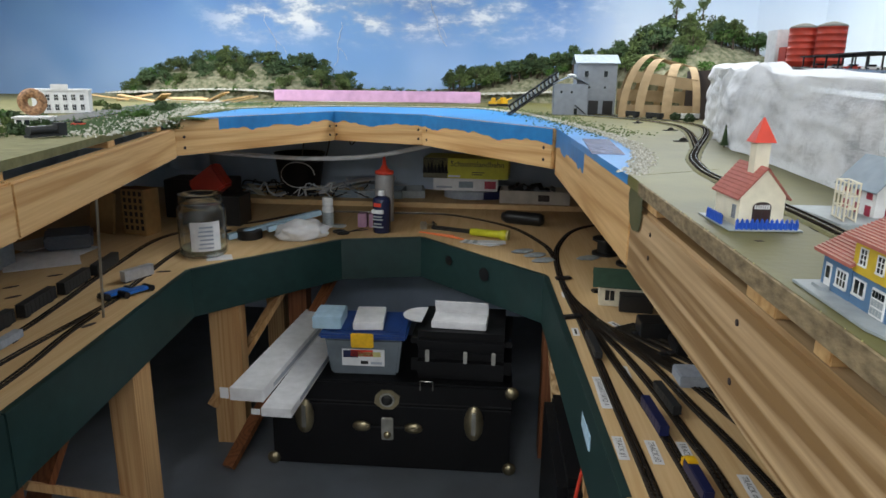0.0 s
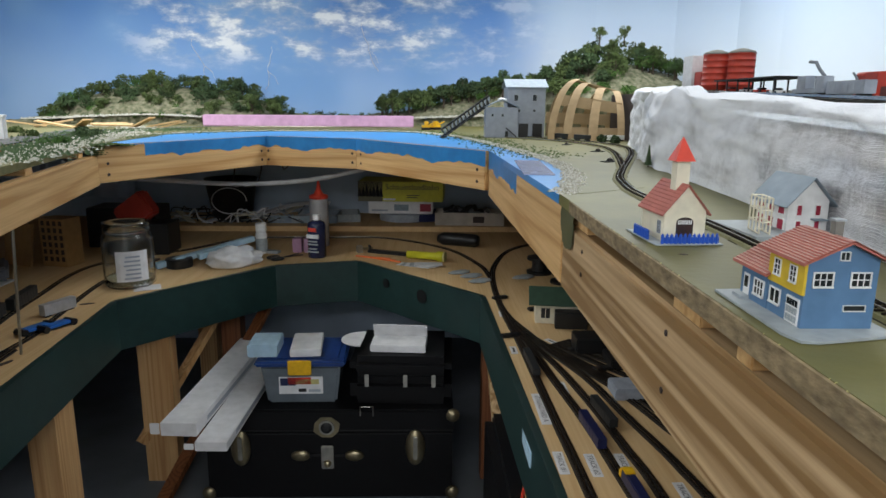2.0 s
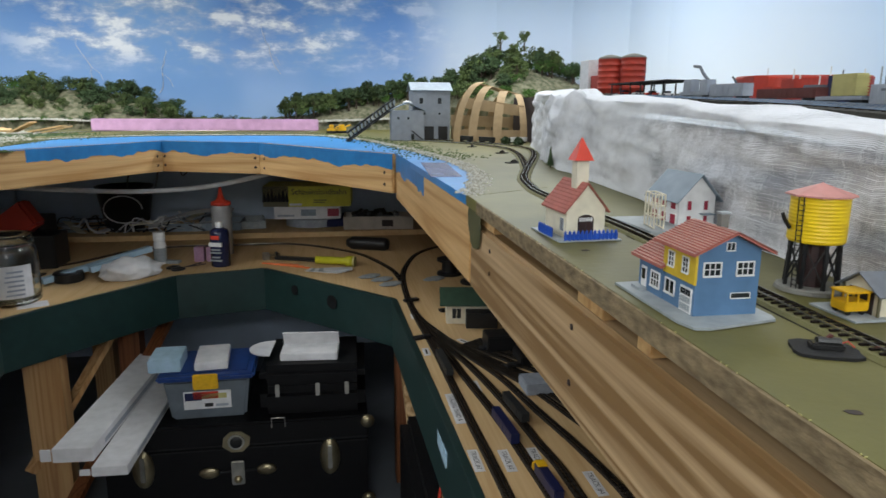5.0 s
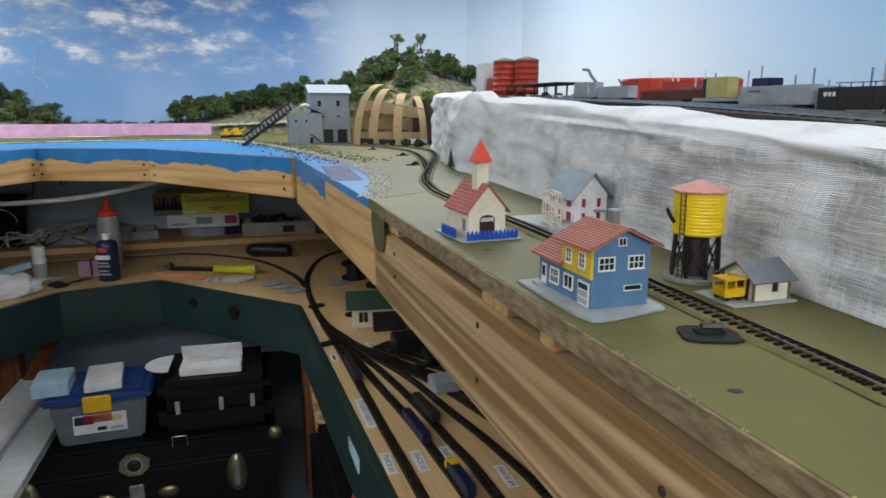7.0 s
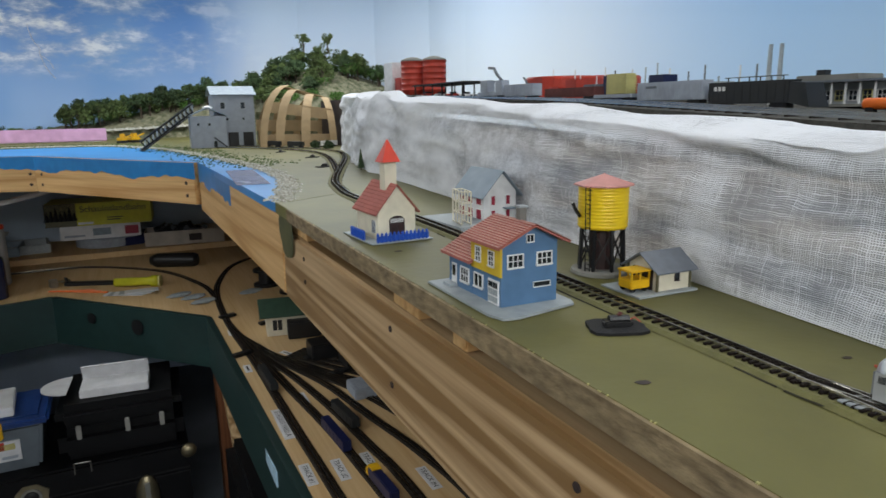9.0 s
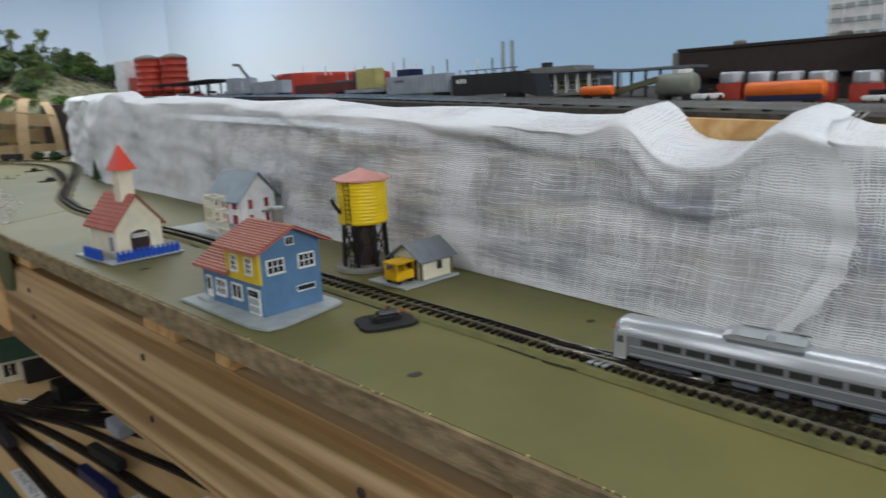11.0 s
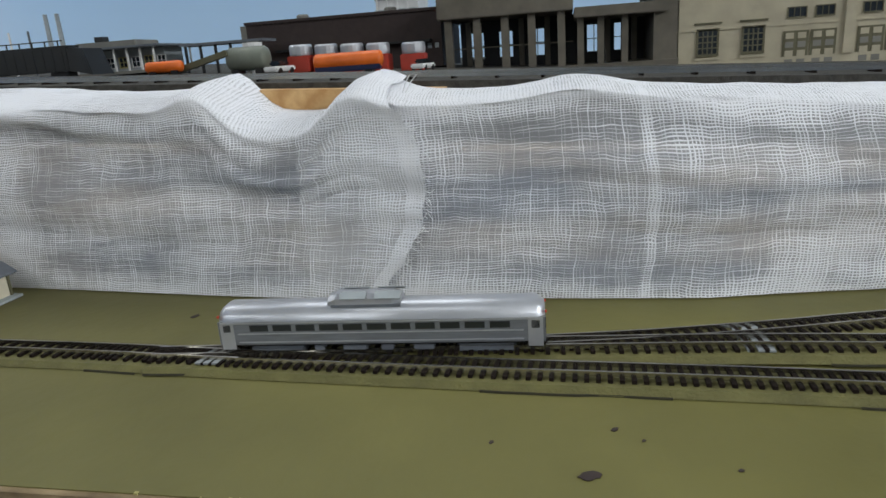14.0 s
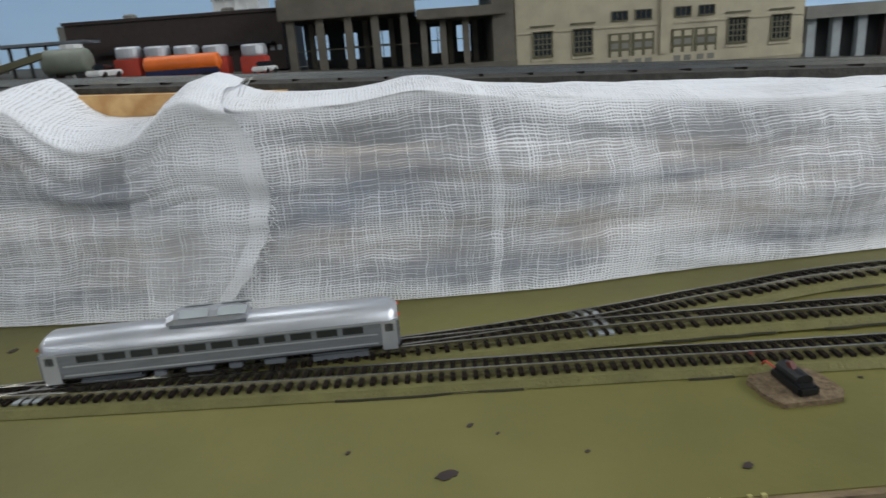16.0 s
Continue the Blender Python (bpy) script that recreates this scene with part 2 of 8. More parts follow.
def sky_paint():
    """Backdrop paint: blue with brushed clouds on the north wall, pale haze near the corner, light blue along the east."""
    m = bpy.data.materials.new("painted_sky")
    m.use_nodes = True
    nt = m.node_tree
    n, l = nt.nodes, nt.links
    b = n["Principled BSDF"]
    b.inputs["Roughness"].default_value = 0.85
    b.inputs["Specular IOR Level"].default_value = 0.1
    tc = n.new("ShaderNodeTexCoord")
    sx = n.new("ShaderNodeSeparateXYZ")
    l.new(tc.outputs["Object"], sx.inputs[0])
    # clouds, flattened
    mp = n.new("ShaderNodeMapping")
    mp.inputs["Scale"].default_value = (1.0, 1.0, 2.1)
    mp.inputs["Location"].default_value = (0.35, 0.0, 0.4)
    l.new(tc.outputs["Object"], mp.inputs[0])
    c1 = n.new("ShaderNodeTexNoise")
    c1.inputs["Scale"].default_value, c1.inputs["Detail"].default_value, c1.inputs["Roughness"].default_value = 3.4, 8, 0.62
    l.new(mp.outputs[0], c1.inputs["Vector"])
    r1 = n.new("ShaderNodeValToRGB")
    r1.color_ramp.elements[0].position, r1.color_ramp.elements[1].position = 0.44, 0.60
    l.new(c1.outputs["Fac"], r1.inputs[0])

    def ramp_of(src, a, bb, lo=0.0, hi=1.0):
        k = n.new("ShaderNodeMapRange")
        k.interpolation_type = "SMOOTHSTEP"
        k.inputs["From Min"].default_value, k.inputs["From Max"].default_value = a, bb
        k.inputs["To Min"].default_value, k.inputs["To Max"].default_value = lo, hi
        l.new(src, k.inputs["Value"])
        return k.outputs[0]

    def mul(a, bb):
        k = n.new("ShaderNodeMath")
        k.operation = "MULTIPLY"
        l.new(a, k.inputs[0])
        l.new(bb, k.inputs[1])
        return k.outputs[0]

    def mix(f, a, bb):
        k = n.new("ShaderNodeMix")
        k.data_type = "RGBA"
        l.new(f, k.inputs[0])
        for i, v in ((6, a), (7, bb)):
            if isinstance(v, tuple):
                k.inputs[i].default_value = (*v, 1)
            else:
                l.new(v, k.inputs[i])
        return k.outputs[2]

    x, y, z = sx.outputs
    blue = mix(ramp_of(z, 1.45, 2.3), (0.32, 0.47, 0.72), (0.12, 0.26, 0.58))
    patch = n.new("ShaderNodeTexNoise")
    patch.inputs["Scale"].default_value = 1.1
    l.new(tc.outputs["Object"], patch.inputs["Vector"])
    blue = mix(ramp_of(patch.outputs["Fac"], 0.4, 0.65), blue, (0.20, 0.36, 0.64))
    dens = mul(mul(r1.outputs[0], ramp_of(x, -2.0, -1.4)), mul(ramp_of(x, 0.9, 0.0, 0.45, 1.0), ramp_of(z, 1.72, 1.95)))
    shade = mix(ramp_of(c1.outputs["Fac"], 0.48, 0.64), (0.40, 0.46, 0.58), (0.80, 0.82, 0.86))
    west = mix(dens, blue, shade)
    haze = mix(ramp_of(z, 1.6, 2.4), (0.70, 0.77, 0.87), (0.56, 0.70, 0.90))
    north = mix(ramp_of(x, 0.75, 1.35), west, haze)
    east = mix(ramp_of(z, 1.55, 2.3), (0.47, 0.66, 0.88), (0.28, 0.52, 0.86))
    far = mix(ramp_of(y, 2.9, 1.5), north, east)
    l.new(far, b.inputs["Base Color"])
    return m


SKY = sky_paint()


def cheesecloth():
    """Loosely woven white cotton: threads both ways with open holes between them."""
    m = bpy.data.materials.new("white_cheesecloth")
    m.use_nodes = True
    nt = m.node_tree
    n, l = nt.nodes, nt.links
    b = n["Principled BSDF"]
    b.inputs["Base Color"].default_value = (0.80, 0.81, 0.85, 1)
    b.inputs["Roughness"].default_value = 0.95
    b.inputs["Specular IOR Level"].default_value = 0.05
    uv = n.new("ShaderNodeUVMap")
    uv.uv_map = "UVMap"
    fold = n.new("ShaderNodeUVMap")
    fold.uv_map = "Fold"

    def math_node(op, a, c=None, clamp=False):
        k = n.new("ShaderNodeMath")
        k.operation, k.use_clamp = op, clamp
        for i, v in enumerate((a, c)):
            if v is None:
                continue
            if isinstance(v, float):
                k.inputs[i].default_value = v
            else:
                l.new(v, k.inputs[i])
        return k.outputs[0]

    def span(src, a, c, lo, hi):
        k = n.new("ShaderNodeMapRange")
        k.inputs["From Min"].default_value, k.inputs["From Max"].default_value = a, c
        k.inputs["To Min"].default_value, k.inputs["To Max"].default_value = lo, hi
        l.new(src, k.inputs["Value"])
        return k.outputs[0]

    def noise_of(scale, detail, stretch=(1, 1, 1), src=None):
        mp = n.new("ShaderNodeMapping")
        mp.inputs["Scale"].default_value = stretch
        l.new(src or uv.outputs[0], mp.inputs[0])
        k = n.new("ShaderNodeTexNoise")
        k.inputs["Scale"].default_value, k.inputs["Detail"].default_value = scale, detail
        l.new(mp.outputs[0], k.inputs["Vector"])
        return k

    # pulled and bunched threads
    warp, fray = noise_of(16.0, 3), noise_of(95.0, 2)
    vm = n.new("ShaderNodeVectorMath")
    vm.operation = "MULTIPLY_ADD"
    vm.inputs[1].default_value = (0.012, 0.012, 0)
    l.new(warp.outputs["Color"], vm.inputs[0])
    l.new(uv.outputs[0], vm.inputs[2])
    vm2 = n.new("ShaderNodeVectorMath")
    vm2.operation = "MULTIPLY_ADD"
    vm2.inputs[1].default_value = (0.0022, 0.0022, 0)
    l.new(fray.outputs["Color"], vm2.inputs[0])
    l.new(vm.outputs[0], vm2.inputs[2])
    sp = n.new("ShaderNodeSeparateXYZ")
    l.new(vm2.outputs[0], sp.inputs[0])

    def thread(src, pitch, uneven, low, high):
        wave = math_node("SINE", math_node("MULTIPLY", src, 2 * math.pi / pitch))
        return math_node("ADD", wave, span(uneven.outputs["Fac"], 0.3, 0.7, low, high))

    weave = math_node("MAXIMUM", thread(sp.outputs[0], 0.0020, noise_of(1.0, 2, (330, 26, 1), vm.outputs[0]), -0.95, 0.30),
                      thread(sp.outputs[1], 0.0016, noise_of(1.0, 2, (24, 430, 1), vm.outputs[0]), -0.70, 0.45))
    patch = span(noise_of(11.0, 5, (1.0, 1.5, 1)).outputs["Fac"], 0.36, 0.64, -0.35, 0.62)
    su = n.new("ShaderNodeSeparateXYZ")
    l.new(fold.outputs[0], su.inputs[0])
    # doubled cloth along the folded top and the hem, gathered seams, layers at the north end
    extra = math_node("ADD", span(su.outputs[1], 0.63, 0.71, 0.0, 1.2), span(su.outputs[1], 0.09, 0.0, 0.0, 0.9))
    extra = math_node("ADD", extra, span(su.outputs[0], 0.75, 1.35, 0.0, 0.9))
    for at, half, much in ((0.034, 0.004, 0.7), (-0.045, 0.02, 0.35), (0.47, 0.03, 0.4), (0.185, 0.028, 0.45), (-0.24, 0.01, 0.6)):
        off = math_node("ABSOLUTE", math_node("SUBTRACT", sp.outputs[0], at + 0.007))
        extra = math_node("ADD", extra, span(off, half * 0.4, half, much, 0.0))
    ad = math_node("ADD", weave, math_node("ADD", patch, extra))
    al = span(ad, 0.2, 1.2, 0.30, 0.97)
    l.new(al, b.inputs["Alpha"])
    bp = n.new("ShaderNodeBump")
    bp.inputs["Strength"].default_value, bp.inputs["Distance"].default_value = 0.25, 0.0006
    l.new(ad, bp.inputs["Height"])
    l.new(bp.outputs[0], b.inputs["Normal"])
    return m


CLOTH = cheesecloth()
FORM = mat("taped_paper_form", (0.60, 0.50, 0.41), 0.85, col2=(0.06, 0.105, 0.19), scale=8, stretch=(1, 0.45, 3.6), var=1.5, dirt=0.2)

# ---- small builders ----
DK = 1.40       # upper deck surface
LD = 0.826      # lower deck surface


def yz(y):
    """Height of the yard surface, which climbs a little to the north."""
    return 1.517 + 0.047 * y if y < 0.9 else 1.5593 + 0.03 * (y - 0.9)


def part(name, bm, material, parent=None, label="", smooth=False, kind=""):
    me = bpy.data.meshes.new(name)
    bmesh.ops.recalc_face_normals(bm, faces=bm.faces)
    bm.to_mesh(me)
    bm.free()
    me.materials.append(material)
    if smooth:
        me.polygons.foreach_set("use_smooth", [True] * len(me.polygons))
    ob = new(name, me)
    ob.parent = parent
    return tagged(ob, label=label, kind=kind)


def thing(name, m, label, category, group="", kind=""):
    ob = new(name)
    ob.empty_display_size = 0.02
    ob.matrix_basis = m
    return tagged(ob, label, category, group, kind)


def add_box(bm, x0, y0, z0, x1, y1, z1, m=None):
    v = [bm.verts.new((x, y, z)) for z in (z0, z1) for x, y in ((x0, y0), (x1, y0), (x1, y1), (x0, y1))]
    for f in ((0, 3, 2, 1), (4, 5, 6, 7), (0, 1, 5, 4), (1, 2, 6, 5), (2, 3, 7, 6), (3, 0, 4, 7)):
        bm.faces.new([v[i] for i in f])
    if m is not None:
        for q in v:
            q.co = m @ q.co
    return v


def box(x0, y0, z0, x1, y1, z1, bevel=0.0, m=None):
    bm = bmesh.new()
    add_box(bm, x0, y0, z0, x1, y1, z1, m)
    if bevel:
        bmesh.ops.bevel(bm, geom=bm.edges[:], offset=bevel, segments=2, affect="EDGES", clamp_overlap=True)
    return bm


def cbox(cx, cy, z0, sx, sy, sz, bevel=0.0):
    return box(cx - sx / 2, cy - sy / 2, z0, cx + sx / 2, cy + sy / 2, z0 + sz, bevel)


def add_lathe(bm, prof, seg=20, at=(0, 0, 0), m=None):
    """Turned shape from (radius, height) pairs round z."""
    rings = []
    for r, z in prof:
        rings.append([bm.verts.new((at[0] + r * math.cos(2 * math.pi * i / seg), at[1] + r * math.sin(2 * math.pi * i / seg), at[2] + z)) for i in range(seg)])
    for a, b in zip(rings, rings[1:]):
        for i in range(seg):
            bm.faces.new((a[i], a[(i + 1) % seg], b[(i + 1) % seg], b[i]))
    bm.faces.new(rings[0][::-1])
    bm.faces.new(rings[-1])
    if m is not None:
        for r in rings:
            for q in r:
                q.co = m @ q.co
    return bm


def lathe(prof, seg=20, at=(0, 0, 0), m=None):
    return add_lathe(bmesh.new(), prof, seg, at, m)


def add_prism(bm, pts, z0, z1):
    """Upright prism over a plan polygon."""
    lo = [bm.verts.new((x, y, z0)) for x, y in pts]
    hi = [bm.verts.new((x, y, z1)) for x, y in pts]
    n = len(pts)
    for i in range(n):
        bm.faces.new((lo[i], lo[(i + 1) % n], hi[(i + 1) % n], hi[i]))
    bm.faces.new(hi)
    bm.faces.new(lo[::-1])
    return bm


def prism(pts, z0, z1):
    return add_prism(bmesh.new(), pts, z0, z1)


def add_bar(bm, a, b, w, h=None):
    """A square bar from a to b."""
    a, b = Vector(a), Vector(b)
    d = b - a
    q = d.to_track_quat("Z", "Y").to_matrix().to_4x4()
    h = h or w
    add_box(bm, -w / 2, -h / 2, 0, w / 2, h / 2, d.length, Matrix.Translation(a) @ q)


def bar(a, b, w, h=None):
    bm = bmesh.new()
    add_bar(bm, a, b, w, h)
    return bm


def add_rod(bm, a, b, r, seg=8):
    a, b = Vector(a), Vector(b)
    d = b - a
    add_lathe(bm, [(r, 0), (r, d.length)], seg, m=Matrix.Translation(a) @ d.to_track_quat("Z", "Y").to_matrix().to_4x4())


def rod(a, b, r, seg=8):
    bm = bmesh.new()
    add_rod(bm, a, b, r, seg)
    return bm


def tube(pts, r, seg=6):
    """A bent round cable or pipe through points."""
    bm = bmesh.new()
    pts = [Vector(p) for p in pts]
    rings = []
    for i, p in enumerate(pts):
        d = pts[min(i + 1, len(pts) - 1)] - pts[max(i - 1, 0)]
        q = d.to_track_quat("Z", "Y").to_matrix()
        rings.append([bm.verts.new(p + q @ Vector((r * math.cos(2 * math.pi * k / seg), r * math.sin(2 * math.pi * k / seg), 0))) for k in range(seg)])
    for a, b in zip(rings, rings[1:]):
        for i in range(seg):
            bm.faces.new((a[i], a[(i + 1) % seg], b[(i + 1) % seg], b[i]))
    bm.faces.new(rings[0][::-1])
    bm.faces.new(rings[-1])
    return bm


def smooth_line(pts, step=0.02):
    """Catmull-Rom line through points, evenly stepped."""
    pts = [Vector((*p, 0)) if len(p) == 2 else Vector(p) for p in pts]
    p = [pts[0] * 2 - pts[1], *pts, pts[-1] * 2 - pts[-2]]
    fine = []
    for i in range(1, len(p) - 2):
        for k in range(24):
            t = k / 24
            fine.append(0.5 * (2 * p[i] + (p[i + 1] - p[i - 1]) * t + (2 * p[i - 1] - 5 * p[i] + 4 * p[i + 1] - p[i + 2]) * t * t
                               + (3 * p[i] - p[i - 1] - 3 * p[i + 1] + p[i + 2]) * t ** 3))
    fine.append(pts[-1])
    out, acc = [fine[0]], 0.0
    for a, b in zip(fine, fine[1:]):
        acc += (b - a).length
        if acc >= step:
            out.append(b)
            acc = 0.0
    out.append(fine[-1])
    return out


def ribbon(line, half, z0, z1, bm=None):
    """A flat band of given half width along a plan line."""
    bm = bm or bmesh.new()
    prev = None
    for i, p in enumerate(line):
        d = (line[min(i + 1, len(line) - 1)] - line[max(i - 1, 0)])
        s = Vector((-d.y, d.x, 0)).normalized()
        row = [bm.verts.new((p.x + s.x * o, p.y + s.y * o, z + p.z)) for o, z in ((-half[0], z0), (-half[1], z1), (half[1], z1), (half[0], z0))]
        if prev:
            for k in range(3):
                bm.faces.new((prev[k], prev[k + 1], row[k + 1], row[k]))
        prev = row
    return bm


def track(pts, z, label, bed=True, bed_mat=None, gauge=0.009, step=0.0039, group="upper deck tracks"):
    line = smooth_line(pts, step)
    t = thing("track", pose(0, 0, z), label, "model track", group)
    if bed:
        part("roadbed", ribbon(smooth_line(pts, 0.02), (0.0125, 0.0105) if bed_mat else (0.0150, 0.0120), 0.0004, 0.003), bed_mat or CORK, t)
    if bed and not bed_mat:
        for sgn in (-1, 1):
            bm, run = bmesh.new(), []
            for i, p in enumerate(line[::2]):
                d = line[min(2 * i + 1, len(line) - 1)] - line[max(2 * i - 1, 0)]
                q = Vector((-d.y, d.x, 0)).normalized()
                gap = noise.noise((p.x * 35, p.y * 35, sgn + 4)) < -0.12
                if not gap:
                    run.append(p + q * sgn * (0.0152 + 0.0012 * noise.noise((p.x * 120, p.y * 120, sgn)) + 0.0007 * noise.noise((p.x * 420, p.y * 420, sgn))))
                if (gap or 2 * i + 2 >= len(line)) and len(run) > 2:
                    ribbon(run, (0.0009, 0.0003), 0.0001, 0.0008, bm)
                if gap:
                    run = []
            part("bed_edge", bm, BED_EDGE, t, "dark broken edge of the roadbed", kind="stuff")
    zz = 0.003 if bed else 0.0004
    v, f = [], []
    for i in range(len(line) - 1):
        p = line[i]
        d = line[i + 1] - p
        if d.length < 1e-6:
            continue
        d.normalize()
        s = Vector((-d.y, d.x, 0))
        k = len(v)
        for hz in (zz, zz + 0.0016):
            for a, b in ((-1, -1), (1, -1), (1, 1), (-1, 1)):
                q = p + s * (0.0088 * a) + d * (0.00105 * b)
                v.append((q.x, q.y, hz + p.z))
        f += [tuple(k + j for j in q) for q in ((4, 5, 6, 7), (0, 1, 5, 4), (1, 2, 6, 5), (2, 3, 7, 6), (3, 0, 4, 7))]
    me = bpy.data.meshes.new("sleeper_row")
    me.from_pydata(v, [], f)
    me.materials.append(TIE)
    o = new("sleeper_row", me)
    o.parent = t
    tagged(o, kind="stuff")
    for sgn in (-1, 1):
        off = []
        for i, p in enumerate(line):
            d = line[min(i + 1, len(line) - 1)] - line[max(i - 1, 0)]
            s = Vector((-d.y, d.x, 0)).normalized()
            off.append(p + s * (gauge / 2 * sgn))
        part("rail", ribbon(off[::2] + [off[-1]], (0.00075, 0.0006), zz + 0.0014, zz + 0.0036), RAIL, t)
    return t

# ---- the room ----
tagged(part("floor", box(-4, -2.6, -0.05, 3.2, 5.2, 0), FLOOR_GREY), "grey painted concrete floor, scuffed", "floor", kind="structure")
tagged(part("ceiling", box(-4, -2.6, 2.7, 3.2, 5.2, 2.75), CEIL), "plain white ceiling", "ceiling", kind="structure")
tagged(part("wall_south", box(-4, -2.7, 0, 3.2, -2.6, 2.7), CEIL), "plain white wall", "wall", kind="structure")
tagged(part("wall_west", box(-4.1, -2.6, 0, -4, 5.2, 2.7), WALL_BLUE), "blue painted wall", "wall", kind="structure")
tagged(part("wall_east", box(3.2, -2.6, 0, 3.3, 5.2, 2.7), CEIL), "plain white wall", "wall", kind="structure")
tagged(part("wall_north", box(-4, 5.2, 0, 3.2, 5.3, 2.7), CEIL), "plain white wall", "wall", kind="structure")
tagged(part("wall_lower_north", box(-4, 4.3, 0, 2.4, 4.34, 1.37), WALL_BLUE), "blue painted wall behind the lower shelf", "wall", kind="structure")
tagged(part("wall_lower_east", box(1.75, -2.6, 0, 1.79, 4.3, 1.37), WALL_BLUE), "blue painted wall under the upper deck", "wall", kind="structure")

# sky backdrop: north face, rounded corner, east face with a slight bend
SKY_LINE = [(-4, 5.0), (0.9, 5.0), (1.5, 4.96), (2.0, 4.75), (2.25, 4.35), (2.3, 3.9), (2.3, 1.78), (2.16, -2.6)]


def backdrop():
    bm = bmesh.new()
    inner, outer = [], []
    for z in (1.38, 2.7):
        inner.append([bm.verts.new((x, y, z)) for x, y in SKY_LINE])
        outer.append([bm.verts.new((x + 0.012, y + 0.012, z)) for x, y in SKY_LINE])
    for g in (inner, outer):
        for i in range(len(SKY_LINE) - 1):
            bm.faces.new((g[0][i], g[0][i + 1], g[1][i + 1], g[1][i]))
    tagged(part("backdrop", bm, SKY), "painted sky backdrop, blue with white clouds and pale haze", "backdrop", kind="structure")


backdrop()

# ---- upper deck: plywood sheets, spacer blocks, fascia boards ----
AISLE_UP = [(0.537, -2.4), (0.537, 1.17), (0.516, 2.30), (0.003, 3.02), (-0.445, 3.185), (-0.87, 2.43), (-0.571, 1.178), (-0.42, 0.55), (-0.30, -0.2)]
deck = thing("upper_deck", pose(0, 0, 0), "plywood upper deck of the layout, painted olive green and lake blue", "layout deck", kind="structure")
part("deck_sheet", prism([(0.537, -2.4), (2.14, -2.4), (2.28, 4.9), (0.722, 4.9), (0.70, 1.298), (0.545, 1.199), (0.537, 1.199)], DK - 0.019, DK), OLIVE, deck, "olive green painted plywood")
part("lake_sheet", prism([(0.537, 1.20), (0.545, 1.20), (0.70, 1.30), (0.722, 4.9), (-0.99, 4.9), (-0.87, 2.43), (-0.445, 3.185), (0.003, 3.02), (0.516, 2.30)], DK - 0.019, DK - 0.003), LAKE, deck, "glossy lake blue painted plywood")
SHORE = smooth_line([(-0.93, 2.62), (-1.0, 3.03), (-0.80, 3.42), (-0.525, 3.62), (-0.15, 3.68), (0.235, 3.60), (0.42, 3.2), (0.53, 2.73), (0.60, 2.25), (0.64, 1.83), (0.615, 1.49), (0.54, 1.20)], 0.05)
part("shore_land", prism([(p.x, p.y) for p in SHORE] + [(0.56, 1.185), (0.715, 1.285), (0.722, 4.9), (-0.995, 4.9)], DK - 0.0025, DK + 0.0005), OLIVE, deck, "grassy scenic ground round the lake")
part("town_sheet", prism([(-0.30, -0.2), (-0.42, 0.55), (-0.571, 1.178), (-0.87, 2.43), (-0.99, 4.9), (-3.9, 4.9), (-3.9, -0.2)], DK - 0.019, DK), EARTH, deck, "scenic earth on plywood")
# Undersides out of sight, added in pale plywood to bounce light onto the shelf.
UNDER = wood("raw_plywood_underside", (0.58, 0.43, 0.26), (0.44, 0.30, 0.16), "x", 12, 0.7, 0.4)
part("sheet_underside", prism([(0.60, -2.4), (2.13, -2.4), (2.27, 4.9), (0.72, 4.9), (0.60, 1.42)], DK - 0.0235, DK - 0.0195), UNDER, deck, "bare plywood underside")
part("sheet_underside", prism([(0.60, 1.42), (0.72, 4.9), (-0.99, 4.9), (-0.92, 2.48), (-0.455, 3.215), (0.012, 3.05), (0.55, 2.31)], DK - 0.0235, DK - 0.0195), UNDER, deck, "bare plywood underside")
part("sheet_underside", prism([(-0.36, -0.2), (-0.47, 0.55), (-0.62, 1.178), (-0.92, 2.45), (-0.99, 4.9), (-3.9, 4.9), (-3.9, -0.2)], DK - 0.0235, DK - 0.0195), UNDER, deck, "bare plywood underside")
part("sheet_edge", box(0.534, -2.4, DK - 0.0195, 0.5372, 1.10, DK - 0.0005), PLY_EDGE, deck, "raw plywood edge")


def fascia(a, b, z0, z1, thick, material, name="fascia_board", bev=0.004):
    a, b = Vector((*a, 0)), Vector((*b, 0))
    d = b - a
    L = d.length
    m = Matrix.Translation(a) @ d.to_track_quat("X", "Z").to_matrix().to_4x4()
    bm = box(0.001, -thick / 2, z0, L - 0.001, thick / 2, z1, bev)
    ob = part(name, bm, material)
    ob.matrix_basis = m
    return ob


UP_N = [(0.516, 2.30), (0.003, 3.02), (-0.445, 3.185), (-0.87, 2.43)]
f0 = tagged(part("fascia_board", box(0.540, -2.4, 1.238, 0.578, 1.168, 1.360, 0.006), PINE_Y), "bare pine fascia board with wavy grain and screw holes", "fascia board")
f1 = fascia((0.5545, 1.17), (0.531, 2.30), 1.242, DK - 0.004, 0.03, PINE_X)
for a, b in zip(UP_N, UP_N[1:]):
    tagged(fascia(a, b, 1.262, DK - 0.0045, 0.03, PINE_X), "pine fascia board below the lake edge", "fascia board", "lake fascia")
tagged(f1, "pine fascia board below the lake edge", "fascia board", "lake fascia")
for a, b in (((-0.87, 2.43), (-0.571, 1.178)), ((-0.571, 1.178), (-0.30, -0.2))):
    tagged(fascia(a, b, 1.255, 1.362, 0.03, PINE_X), "bare pine fascia board below the town deck", "fascia board", "town fascia")


